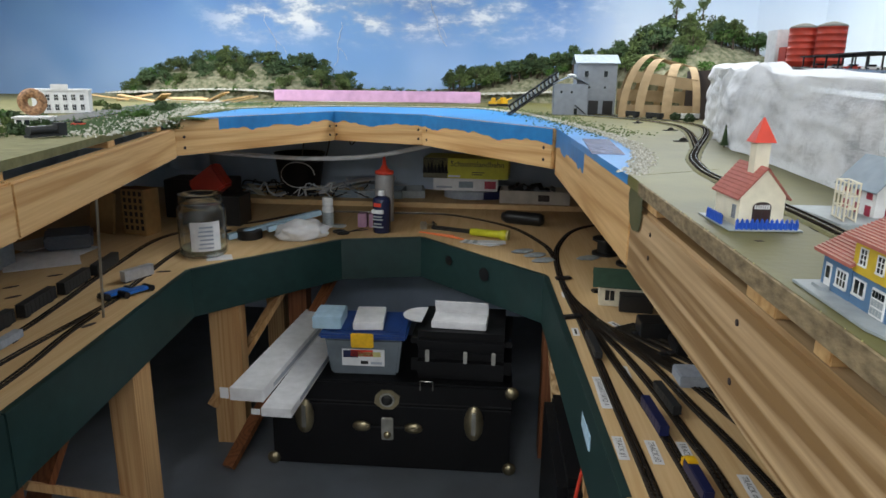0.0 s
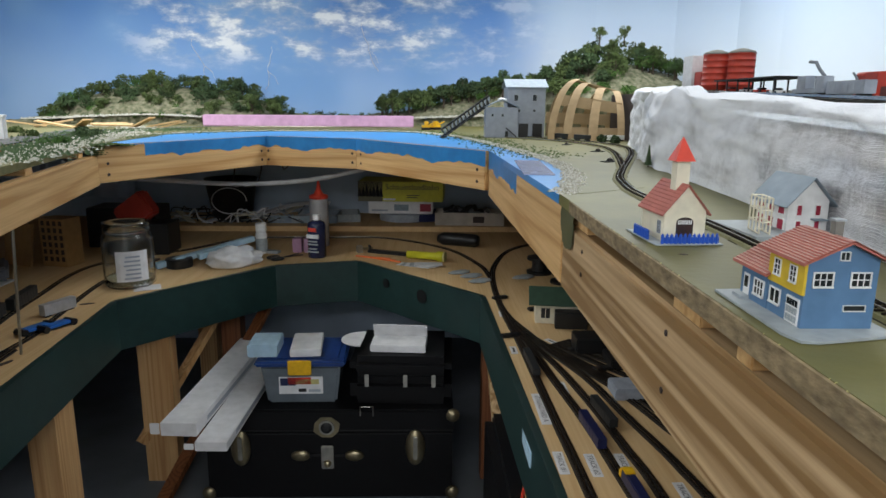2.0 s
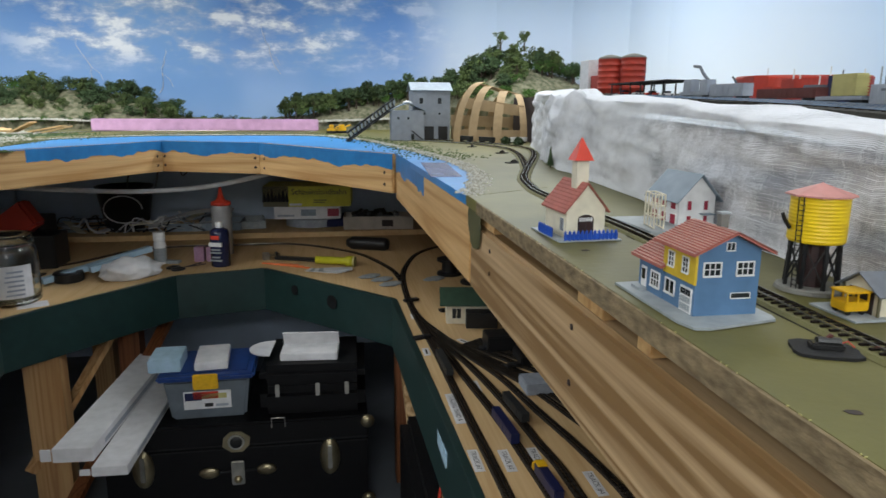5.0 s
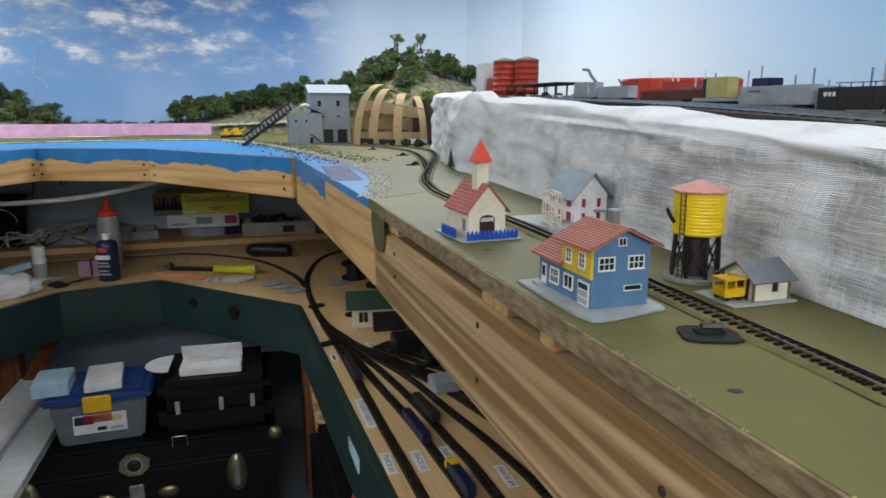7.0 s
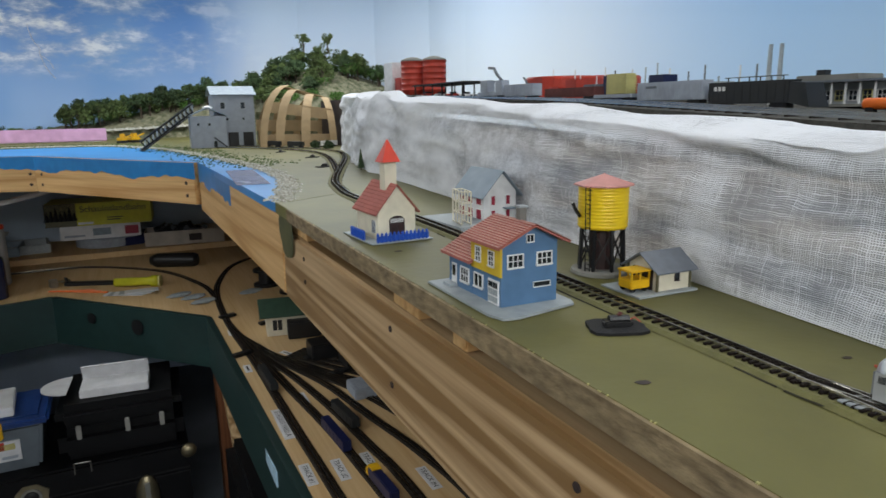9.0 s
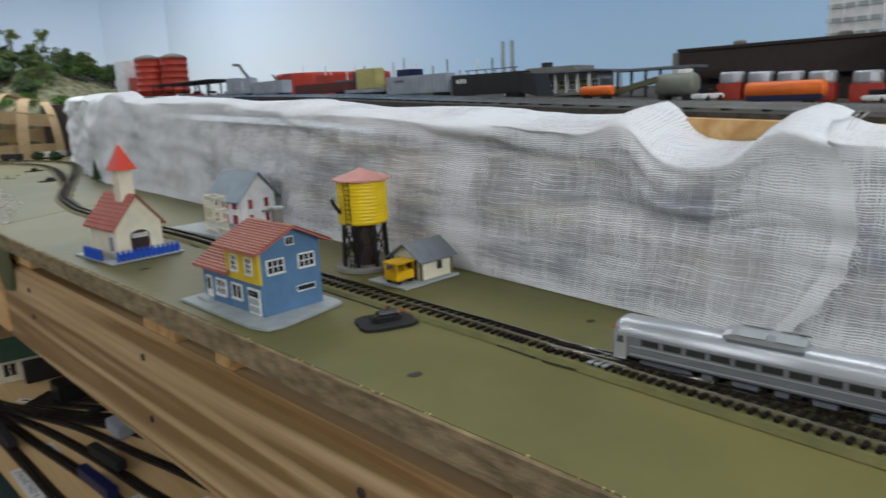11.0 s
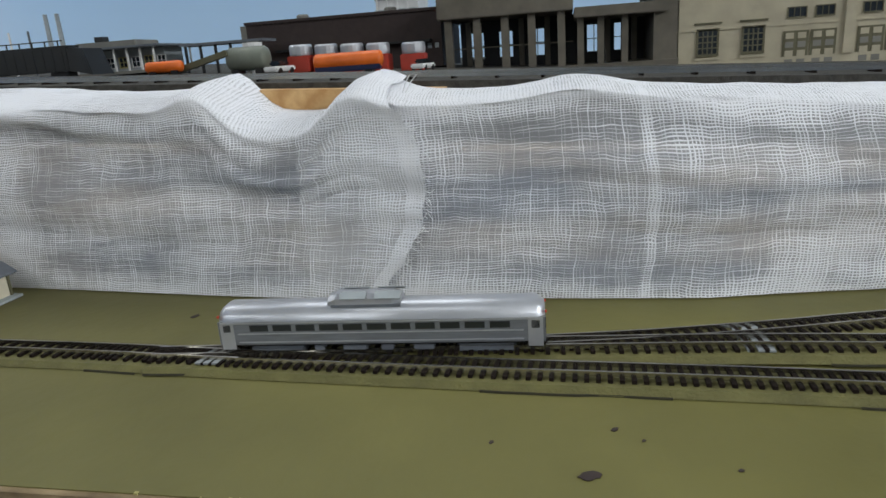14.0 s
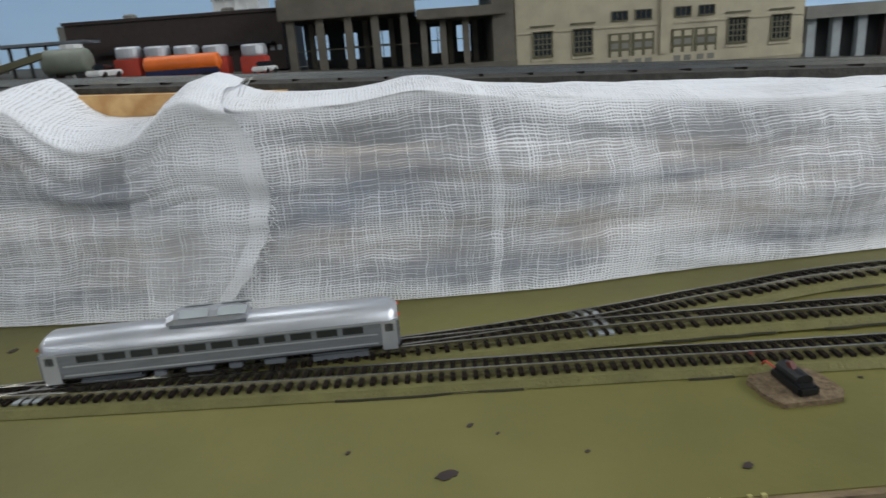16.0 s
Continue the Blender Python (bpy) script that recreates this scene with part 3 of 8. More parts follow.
def paint_drips():
    """Blue paint lapped over the top of the lake fascia, with an uneven lower edge."""
    segs = [((0.5545, 1.29), (0.531, 2.30)), ((0.516, 2.30), (0.003, 3.02)), ((0.003, 3.02), (-0.445, 3.185)), ((-0.445, 3.185), (-0.81, 2.54))]
    for i, (a, b) in enumerate(segs):
        a, b = Vector((*a, 0)), Vector((*b, 0))
        d = (b - a)
        nrm = Vector((-d.y, d.x, 0)).normalized()
        off = 0.0165
        bm = bmesh.new()
        n = 60
        top, bot = [], []
        for k in range(n + 1):
            p = a + d * (k / n) + nrm * off
            w = 0.056 + 0.024 * noise.noise((p.x * 6, p.y * 6, 1)) + 0.012 * noise.noise((p.x * 25, p.y * 25, 4))
            if i == 0:
                w = w * 1.15 + 0.050 * math.exp(-((p.y - 1.32) / 0.045) ** 2)
            top.append(bm.verts.new((p.x, p.y, DK - 0.0046)))
            bot.append(bm.verts.new((p.x, p.y, DK - max(0.012, w))))
        for k in range(n):
            bm.faces.new((top[k], top[k + 1], bot[k + 1], bot[k]))
        tagged(part("blue_paint_edge", bm, LAKE_EDGE), "blue paint run over the fascia edge", "paint", kind="structure")


paint_drips()
smear = bmesh.new()
ring = []
for k in range(40):
    a = 2 * math.pi * k / 40
    r = 1 + 0.22 * noise.noise((math.cos(a) * 2.2, math.sin(a) * 2.2, 3)) + 0.08 * noise.noise((math.cos(a) * 9, math.sin(a) * 9, 5))
    ring.append(smear.verts.new((0.5372, 1.125 + 0.052 * r * math.cos(a), min(DK - 0.0004, 1.362 + 0.045 * r * math.sin(a)))))
smear.faces.new(ring)
tagged(part("green_paint_patch", smear, GREYGREEN), "smear of olive green paint on the fascia", "paint", kind="structure")
for y0, y1 in ((1.02, 1.167), (0.60, 0.665), (0.505, 0.53), (0.20, 0.245), (-0.15, -0.10), (-0.6, -0.55)):
    tagged(part("spacer_block", box(0.546, y0, 1.3605, 0.60, y1, 1.3805, 0.001), PINE_X), "short pine spacer block between fascia and plywood", "wood block", "spacer blocks")
tagged(part("deck_joist", box(0.70, -2.4, 1.24, 0.74, 1.6, 1.3805), PINE_Y), "long pine joist under the deck", "joist")
for k, (x, y) in enumerate(((-0.86, 2.30), (-0.73, 1.78), (-0.585, 1.16))):
    tagged(part("spacer_block", box(-0.03, -0.03, 1.3625, 0.03, 0.03, 1.3805), PINE_X), "short pine spacer block between fascia and plywood", "wood block", "spacer blocks").matrix_basis = pose(x - 0.02, y, 0, 0, 0, 14)
# screws in the fascia
for y, z in ((1.02, 1.335), (1.02, 1.30), (0.66, 1.335), (0.66, 1.275), (0.35, 1.33), (0.35, 1.28), (0.08, 1.33)):
    tagged(part("screw", lathe([(0.0035, 0), (0.0035, 0.001), (0.002, 0.0014)], 10, m=pose(0.5398, y, z, 0, -90, 0)), BROWN), "dark screw sunk in the pine fascia", "screw", "fascia screws")
for a, b in zip(UP_N, UP_N[1:]):
    for f in (0.05, 0.95):
        for z in (1.29, 1.33):
            p = Vector((*a, 0)).lerp(Vector((*b, 0)), f)
            d = Vector((*b, 0)) - Vector((*a, 0))
            nn = Vector((-d.y, d.x, 0)).normalized()
            m = Matrix.Translation(p + nn * 0.0148 + Vector((0, 0, z))) @ nn.to_track_quat("Z", "Y").to_matrix().to_4x4()
            tagged(part("screw", lathe([(0.006, 0), (0.006, 0.001), (0.003, 0.0014)], 10, m=m), BROWN), "dark screw sunk in the pine fascia", "screw", "fascia screws")

# ---- lower deck: shelf, green fascia, legs ----
AISLE_LO = [(0.566, -1.0), (0.566, 1.121), (0.525, 2.503), (-0.013, 3.079), (-0.383, 2.987), (-0.849, 2.428), (-0.754, 1.297), (-0.70, 0.4)]
shelf = thing("lower_shelf", pose(0, 0, 0), "bare plywood lower shelf of the layout", "layout shelf", kind="structure")
part("shelf_sheet", prism([(0.566, -2.4), (1.74, -2.4), (1.74, 4.29), (-0.013, 4.29), (-0.013, 3.079), (0.525, 2.503), (0.566, 1.121)], LD - 0.018, LD), SHELF, shelf)
part("shelf_sheet", prism([(-0.0135, 3.079), (-0.0135, 4.29), (-3.9, 4.29), (-3.9, 0.4), (-0.70, 0.4), (-0.754, 1.297), (-0.849, 2.428), (-0.383, 2.987)], LD - 0.018, LD), SHELF, shelf)
for a, b in zip(AISLE_LO[1:], AISLE_LO[2:]):
    tagged(fascia(a, b, 0.635, LD + 0.0015, 0.022, FASCIA_GREEN, "green_fascia", 0.002), "dark green painted fascia board of the lower shelf", "fascia board", "green fascia")
tagged(fascia((0.566, -2.4), (0.566, 1.121), 0.635, LD + 0.0015, 0.022, FASCIA_GREEN, "green_fascia", 0.002), "dark green painted fascia board of the lower shelf", "fascia board", "green fascia")


def leg(x, y, z1, w, d, material, label, lean=(0, 0)):
    t = part("shelf_leg", bar((x, y, 0), (x + lean[0], y + lean[1], z1), w, d), material)
    return tagged(t, label, "leg", "shelf legs")


leg(-0.785, 2.61, 0.806, 0.13, 0.07, PINE_Z, "pine post leg under the shelf corner")
leg(-0.87, 1.99, 0.806, 0.09, 0.11, PINE_Z, "pine post leg under the lower shelf")
leg(-0.98, 1.50, 0.806, 0.09, 0.09, REDWOOD, "red-brown post leg under the lower shelf")
leg(0.58, 2.62, 0.806, 0.09, 0.09, REDWOOD, "red-brown post leg under the lower shelf")
leg(0.62, 1.75, 0.806, 0.06, 0.09, PINE_Z, "pine post leg under the lower shelf")
leg(-0.62, 3.1, 0.806, 0.09, 0.09, REDWOOD, "red-brown post leg under the lower shelf")
leg(-0.8, 3.3, 0.806, 0.09, 0.09, PINE_Z, "pine post leg under the lower shelf")
for a, b, w, mt in (((-0.86, 2.56, 0.18), (-0.55, 2.98, 0.76), 0.045, PINE_Z), ((-1.02, 1.52, 0.12), (-0.98, 2.0, 0.75), 0.06, REDWOOD), ((-1.0, 1.62, 0.42), (-0.86, 2.1, 0.02), 0.045, PINE_Z), ((-0.72, 2.36, 0.02), (-0.45, 3.2, 0.62), 0.05, REDWOOD), ((0.585, 2.58, 0.55), (0.60, 1.9, 0.05), 0.07, PINE_Y)):
    tagged(part("brace", bar(a, b, w, w * 0.5), mt), "diagonal timber brace under the shelf", "brace", "shelf braces")
rd = tagged(part("steel_rod", rod((-0.875, 1.90, LD), (-0.83, 1.87, 1.26), 0.004, 10), STEEL), "thin steel hanger rod between the two decks", "rod")

# ---- cloth hillside below the yard ----
BASE = [(-1.2, 0.80), (-0.5, 0.775), (-0.095, 0.743), (0.0, 0.729), (0.18, 0.731), (0.32, 0.742), (0.49, 0.757), (0.76, 0.773), (0.82, 0.798), (0.99, 0.812), (1.22, 0.832), (1.68, 0.868), (1.86, 0.899), (1.94, 0.922), (2.3, 1.020), (2.62, 1.085)]


def base_x(y):
    for (a, xa), (b, xb) in zip(BASE, BASE[1:]):
        if y <= b:
            return xa + (xb - xa) * max(0.0, (y - a) / (b - a))
    return BASE[-1][1]


def top_dip(y):
    """Raised folds and the gap along the top of the cloth."""
    g = lambda c, w: math.exp(-((y - c) / w) ** 2)
    return (0.010 * g(0.309, 0.017) + 0.009 * g(0.200, 0.020) - 0.017 * math.exp(-((y - 0.257) / 0.036) ** 4) + 0.006 * g(0.07, 0.03)
            + 0.012 * g(1.62, 0.05) + 0.007 * g(1.95, 0.04))


def drape(y0, y1, seed, lift, ragged=False):
    bm = bmesh.new()
    uvl = bm.loops.layers.uv.new("UVMap")
    fdl = bm.loops.layers.uv.new("Fold")
    ny, nv = int((y1 - y0) / 0.008), 44
    grid, uvs = [], []
    for i in range(ny + 1):
        col, cu = [], []
        for j in range(nv + 1):
            v = j / nv
            y = y0 + (y1 - y0) * i / ny
            if ragged and i < 12:
                y += (1 - i / 12) * (-0.034 * math.sin(3.6 * min(v, 0.8)) + 0.004 + 0.006 * noise.noise((v * 9, seed, 0)) + 0.002 * noise.noise((v * 60, seed, 0)))
            zt = yz(y) + 0.007 * min(1, max(0, (y - 0.9) / 0.5)) + top_dip(y) * min(1, v * 1.6)
            xb = base_x(y) - lift
            if v < 0.72:
                s = v / 0.72
                x = xb + 0.018 * s ** 1.6 + 0.012 * math.sin(s * 3.1) * noise.noise((y * 3.1, seed, 2))
                z = DK + 0.001 + (zt - 0.012 - DK) * s
                h = s
            else:
                s = (v - 0.72) / 0.28
                x = xb + 0.018 + 0.062 * (0.55 * s * s + 0.45 * s)
                z = zt - 0.012 + 0.009 * math.sin(s * math.pi / 2)
                h = 1.0
            # soft sideways folds and small wrinkles
            w = (0.012 + 0.007 * min(1, max(0, y - 0.5))) * noise.noise((y * 5.5 + 1.7 * v, v * 3.5, seed)) + 0.006 * noise.noise((y * 9 - v * 3, v * 11, seed + 7)) + 0.0022 * noise.noise((y * 45, v * 32, seed + 3))
            # a swag hanging from the two raised folds
            sag = math.exp(-((y - 0.25) / 0.07) ** 2)
            for k, drop in enumerate((0.50, 0.60)):
                w -= 0.0045 * sag * math.exp(-((v - drop - 22 * (y - 0.25) ** 2) / 0.035) ** 2)
            x += w * (0.25 + 0.9 * h)
            z += 0.35 * w * h
            if y > 1.3:
                r = min(1, (y - 1.3) / 0.5)
                x += r * (0.014 * noise.noise((y * 12, v * 7, seed + 5)) + 0.022 * h * noise.noise((y * 7 + v, v * 1.5, seed + 9)))
            if ragged and i < 3:
                x -= 0.0035 * (1 - i / 3)
            col.append(bm.verts.new((x, y, max(z, DK + 0.001))))
            cu.append((y + 0.004 * math.sin(v * 4), min(v, 0.72) / 0.72 * (zt - DK) + max(0.0, v - 0.72) * 0.2, y, max(v, 0.70) if ragged and i < 2 else v))
        grid.append(col)
        uvs.append(cu)
    for i in range(ny):
        for j in range(nv):
            f = bm.faces.new((grid[i][j], grid[i + 1][j], grid[i + 1][j + 1], grid[i][j + 1]))
            for lp, (a, b) in zip(f.loops, ((i, j), (i + 1, j), (i + 1, j + 1), (i, j + 1))):
                lp[uvl].uv = uvs[a][b][:2]
                lp[fdl].uv = uvs[a][b][2:]
    return bm


tagged(part("cloth_sheet", drape(-1.2, 0.24, 11, 0.0), CLOTH, smooth=True), "white cheesecloth draped over a hillside form", "cloth", "cheesecloth sheets")
tagged(part("cloth_sheet", drape(0.188, 2.60, 23, 0.006, True), CLOTH, smooth=True), "white cheesecloth with a ragged edge, draped below the yard", "cloth", "cheesecloth sheets")


def frayed_threads():
    """Loose cotton threads standing off the ragged edge and the top folds."""
    rf = random.Random(31)
    for k in range(46):
        v = rf.uniform(0.03, 0.70)
        y = 0.192 - 0.034 * math.sin(3.6 * min(v, 0.8)) + rf.uniform(-0.002, 0.003)
        z = DK + v / 0.72 * 0.115
        x = base_x(y) - 0.008 + 0.018 * (v / 0.72) ** 1.6
        L = rf.uniform(0.002, 0.007)
        pts = [(x, y, z), (x - 0.001, y - L * 0.5, z + rf.uniform(-0.002, 0.001)), (x - rf.uniform(0, 0.002), y - L, z + rf.uniform(-0.004, 0.002))]
        tagged(part("loose_thread", tube(pts, 0.00022, 4), COTTON), "fine white cotton thread frayed from the cloth edge", "thread", "frayed threads")
    for y, d in ((0.172, -0.006), (0.170, -0.008), (1.61, 0.01)):
        x, z = base_x(y) + 0.02, yz(y) + 0.001
        pts = [(x, y, z - 0.004), (x - 0.002, y + d * 0.5, z + 0.002), (x - 0.003, y + d, z + 0.006)]
        tagged(part("loose_thread", tube(pts, 0.0003, 4), COTTON), "fine white cotton thread frayed from the cloth edge", "thread", "frayed threads")


COTTON = mat("cotton_thread", (0.85, 0.86, 0.88), 0.95, scale=80, var=0.1)
frayed_threads()


def hill_form():
    bm = bmesh.new()
    rows = []
    for i in range(120):
        y = -1.2 + 3.78 * i / 119
        xb = base_x(y) + 0.012
        zt = yz(y) - 0.045
        rows.append([bm.verts.new((x, y, z)) for x, z in ((xb, DK), (xb + 0.008, DK + (zt - DK) * 0.5), (xb + 0.020, zt), (xb + 0.10, zt + 0.002), (xb + 0.10, DK))])
    for a, b in zip(rows, rows[1:]):
        for k in range(4):
            bm.faces.new((a[k], a[k + 1], b[k + 1], b[k]))
    tagged(part("hillside_form", bm, FORM), "patched paper and tape form under the cloth", "hillside form")


hill_form()

# ---- yard deck ----


def sloped(x0, x1, y0, y1, dz0, dz1, n=24):
    bm = bmesh.new()
    rows = []
    for i in range(n + 1):
        y = y0 + (y1 - y0) * i / n
        a = x0 or max(0.835, base_x(y) + 0.085)
        rows.append([bm.verts.new((x, y, yz(y) + d)) for x, d in ((a, dz0), (a, dz1), (x1, dz1), (x1, dz0))])
    for a, b in zip(rows, rows[1:]):
        for k in range(4):
            bm.faces.new((a[k], a[(k + 1) % 4], b[(k + 1) % 4], b[k]))
    bm.faces.new(rows[0])
    bm.faces.new(rows[-1][::-1])
    return bm


tagged(part("yard_deck", sloped(0.0, 2.25, -2.4, 2.57, -0.03, 0.0), BALLAST), "dark ballasted yard deck above the cloth hillside", "layout deck", kind="structure")
tagged(part("yard_riser", sloped(0.815, 0.834, 0.16, 0.37, -0.022, -0.004), PINE_X), "pine strip along the yard edge", "wood strip")
for k, x in enumerate((0.865, 0.905, 0.945)):
    track([(x, -2.2, yz(-2.2)), (x, -0.5, yz(-0.5)), (x, 0.4, yz(0.4)), (x + 0.02, 0.9, yz(0.9)), (x + 0.09, 1.6, yz(1.6)), (x + 0.26, 2.24, yz(2.24))], 0.0, "black-sleepered model track along the yard edge", False, step=0.008, group="yard tracks")

# ---- upper deck tracks ----
A_LINE = [(0.61, -1.2), (0.617, -0.3), (0.622, -0.123), (0.628, 0.0), (0.632, 0.12), (0.638, 0.25), (0.643, 0.33), (0.651, 0.535), (0.667, 0.74), (0.671, 0.90), (0.668, 1.17), (0.685, 1.31), (0.714, 1.445), (0.790, 1.675), (0.880, 1.93), (0.955, 2.16), (1.015, 2.42), (1.0, 2.66), (0.92, 2.84), (0.83, 2.99), (0.77, 3.13)]
track(A_LINE, DK, "model track with black sleepers and bright rails on olive roadbed")
track([(0.6385, 0.285), (0.644, 0.22), (0.653, 0.134), (0.664, 0.05), (0.678, -0.02), (0.694, -0.087), (0.712, -0.2), (0.722, -0.6)], DK + 0.0004, "branch track leaving a turnout beside the cloth hillside", True)
track([(0.652, 0.145), (0.657, 0.06), (0.661, -0.01), (0.662, -0.10), (0.660, -0.3), (0.655, -0.9)], DK + 0.0008, "siding track leaving a turnout on the olive deck", True)
track([(0.782, 1.655), (0.855, 1.95), (0.912, 2.22), (0.935, 2.48), (0.88, 2.72), (0.78, 2.90), (0.66, 3.04)], DK + 0.0004, "inner curved siding beside the tunnel frame", True)
for x, y, rz in ((0.638, 0.252, -2), (0.6745, -0.006, -12), (0.661, -0.008, 0)):
    for d in (-0.0045, 0.0, 0.0045):
        tagged(part("joint_pad", box(-0.0088, -0.0014, 0.0040, 0.0088, 0.0014, 0.0049), SLAB_GREY), "small pale spacer sleeper across the track", "track spacer", "track spacers").matrix_basis = pose(x, y + d, DK, 0, 0, rz)


def switch_stand(x, y, rz, pad, label, sx=0.036, sy=0.030):
    t = thing("turnout_motor", pose(x, y, DK, 0, 0, rz), label, "turnout motor", "turnout motors")
    bm = bmesh.new()
    n = 18
    ring = []
    for i in range(n):
        a = 2 * math.pi * i / n
        r = 1 + 0.12 * noise.noise((math.cos(a) * 2 + x * 50, math.sin(a) * 2, y * 50))
        c, s = math.cos(a), math.sin(a)
        k = r / max(abs(c), abs(s)) ** 0.8
        ring.append((c * k * sx / 2, s * k * sy / 2))
    add_prism(bm, ring, 0.0, 0.003)
    part("pad", bm, pad, t)
    t.scale = (1, 1, 0.7)
    part("body", box(-0.010, -0.0045, 0.003, 0.010, 0.0045, 0.0085, 0.0012), BLACK, t)
    part("solenoid", lathe([(0.0035, -0.007), (0.0035, 0.007)], 12, m=pose(0.001, 0, 0.010, 0, 90, 0)), BLACK, t)
    part("lever", bar((-0.002, 0, 0.009), (0.003, 0.001, 0.016), 0.0022), CAR_RED if pad is not PAVE_TAN or x < 0.62 else BLACK, t)
    part("wire", tube([(0.009, 0.002, 0.007), (0.014, 0.004, 0.009), (0.018, 0.003, 0.004)], 0.0006, 5), RED_PAINT if x < 0.66 else BROWN, t)
    return t


switch_stand(0.614, 0.408, -20, COAL, "black turnout motor on a black ballast pad", 0.040, 0.034)
switch_stand(0.680, 0.135, 0, PAVE_TAN, "black turnout motor on a speckled tan pad", 0.022, 0.03)
switch_stand(0.597, -0.070, 4, PAVE_TAN, "turnout motor with red lever on a tan gravel pad", 0.026, 0.03)
for x, y, rz in ((0.802, 1.85, 30), (0.868, 2.24, 40), (0.84, 2.60, 60)):
    switch_stand(x, y, rz, COAL, "small black turnout motor beside the curve", 0.05, 0.03)


# ---- railcar ----
def railcar():
    t = thing("railcar", pose(0.6515, 0.168, DK + 0.0062, 0, 0, 3.5), "silver streamlined passenger railcar standing on the branch track", "model train")
    L, W = 0.160, 0.0185

    def shell(prof, y0, y1, taper=0.0):
        bm = bmesh.new()
        rows = []
        for y, k in ((y0, 1 - taper), (y0 + 0.004, 1), (y1 - 0.004, 1), (y1, 1 - taper)):
            rows.append([bm.verts.new((x * k, y, z if k == 1 else z - taper * 0.012)) for x, z in prof])
        for a, b in zip(rows, rows[1:]):
            for i in range(len(prof) - 1):
                bm.faces.new((a[i], a[i + 1], b[i + 1], b[i]))
        bm.faces.new(rows[0])
        bm.faces.new(rows[-1][::-1])
        return bm
    h = W / 2
    part("car_body", shell([(-h, 0.0045), (-h, 0.0165), (h, 0.0165), (h, 0.0045)], -L / 2, L / 2), SILVER_DARK, t, "fluted sides, darker silver than the roof")
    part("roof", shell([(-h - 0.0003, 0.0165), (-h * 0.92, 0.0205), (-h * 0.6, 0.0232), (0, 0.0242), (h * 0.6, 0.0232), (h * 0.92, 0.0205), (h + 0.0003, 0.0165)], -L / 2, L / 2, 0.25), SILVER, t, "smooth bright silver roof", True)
    part("roof_housing", shell([(-h * 0.75, 0.0222), (-h * 0.7, 0.0262), (-h * 0.4, 0.0282), (h * 0.4, 0.0282), (h * 0.7, 0.0262), (h * 0.75, 0.0222)], -0.012, 0.024, 0.15), SILVER, t, "raised radiator housing")
    for s in (-1, 1):
        for k in range(2):
            part("belt_rail", box(s * h - 0.0003, -L / 2 + 0.010, 0.0056 + k * 0.0044, s * h + 0.0004, L / 2 - 0.010, 0.0062 + k * 0.0044), SILVER, t)
        part("letter_board", box(s * h - 0.00025, -L / 2 + 0.003, 0.0155, s * h + 0.0004, L / 2 - 0.003, 0.0162), SILVER, t)
        for k in range(11):
            y = -0.0590 + k * 0.0118
            part("window", box(s * h - 0.0002, y - 0.0047, 0.0116, s * h + 0.00025, y + 0.0047, 0.0148), DARK_GLASS, t)
        for e in (-1, 1):
            part("vestibule_window", box(s * h - 0.0002, e * 0.0755 - 0.0019, 0.0112, s * h + 0.00035, e * 0.0755 + 0.0019, 0.0150), DARK_GLASS, t)
            part("vestibule_panel", box(s * h - 0.0002, e * 0.0755 - 0.0035, 0.0022, s * h + 0.0003, e * 0.0755 + 0.0035, 0.0164), SILVER, t)
        part("louvre", box(s * h * 0.70 - 0.0006, -0.012, 0.0222, s * h * 0.70 + 0.0006, 0.022, 0.0236), ROOF_GREY, t)
        for k in range(2):
            part("roof_panel", box(-0.0042, -0.0004, -0.0002, 0.0042, 0.0004, 0.0002, m=pose(s * 0.0052, -0.006 + 0.017 * k, 0.0277, 0, 28 * s, 0) @ Matrix.Diagonal((0.6, 16, 1, 1))), SLAB_GREY, t)
    for e in (-1, 1):
        part("end_door", box(-0.0035, e * L / 2 - 0.0003, 0.003, 0.0035, e * L / 2 + 0.0005, 0.016), ROOF_GREY, t)
        for s in (-1, 1):
            part("end_window", box(s * 0.0062 - 0.0018, e * L / 2 - 0.0003, 0.0105, s * 0.0062 + 0.0018, e * L / 2 + 0.0006, 0.0150), DARK_GLASS, t)
            part("marker_lamp", lathe([(0.0008, 0), (0.0006, 0.0008)], 8, m=pose(s * 0.007, e * L / 2, 0.0185, -90 * e, 0, 0)), BRIGHT_RED, t)
        part("coupler", box(-0.0012, e * L / 2 - 0.001, 0.0, 0.0012, e * L / 2 + 0.004, 0.002), BLACK, t)
        tr = part("bogie", box(-0.0065, e * 0.052 - 0.014, -0.0022, 0.0065, e * 0.052 + 0.014, 0.0020, 0.001), ROOF_GREY, t)
        for yy in (-0.008, 0.008):
            for s in (-1, 1):
                part("wheel", lathe([(0.0028, -0.0005), (0.0028, 0.0005)], 14, m=pose(s * 0.0045, e * 0.052 + yy, 0.0002, 0, 90, 0)), BLACK, tr)
    part("underframe", box(-0.0075, -0.07, 0.0030, 0.0075, 0.07, 0.0045), BLACK, t)
    for y, w in ((-0.022, 0.010), (-0.004, 0.006), (0.012, 0.012), (0.03, 0.005)):
        part("equipment_box", box(-0.008, y - w / 2, 0.0002, 0.008, y + w / 2, 0.0032, 0.0005), ROOF_GREY, t)


railcar()


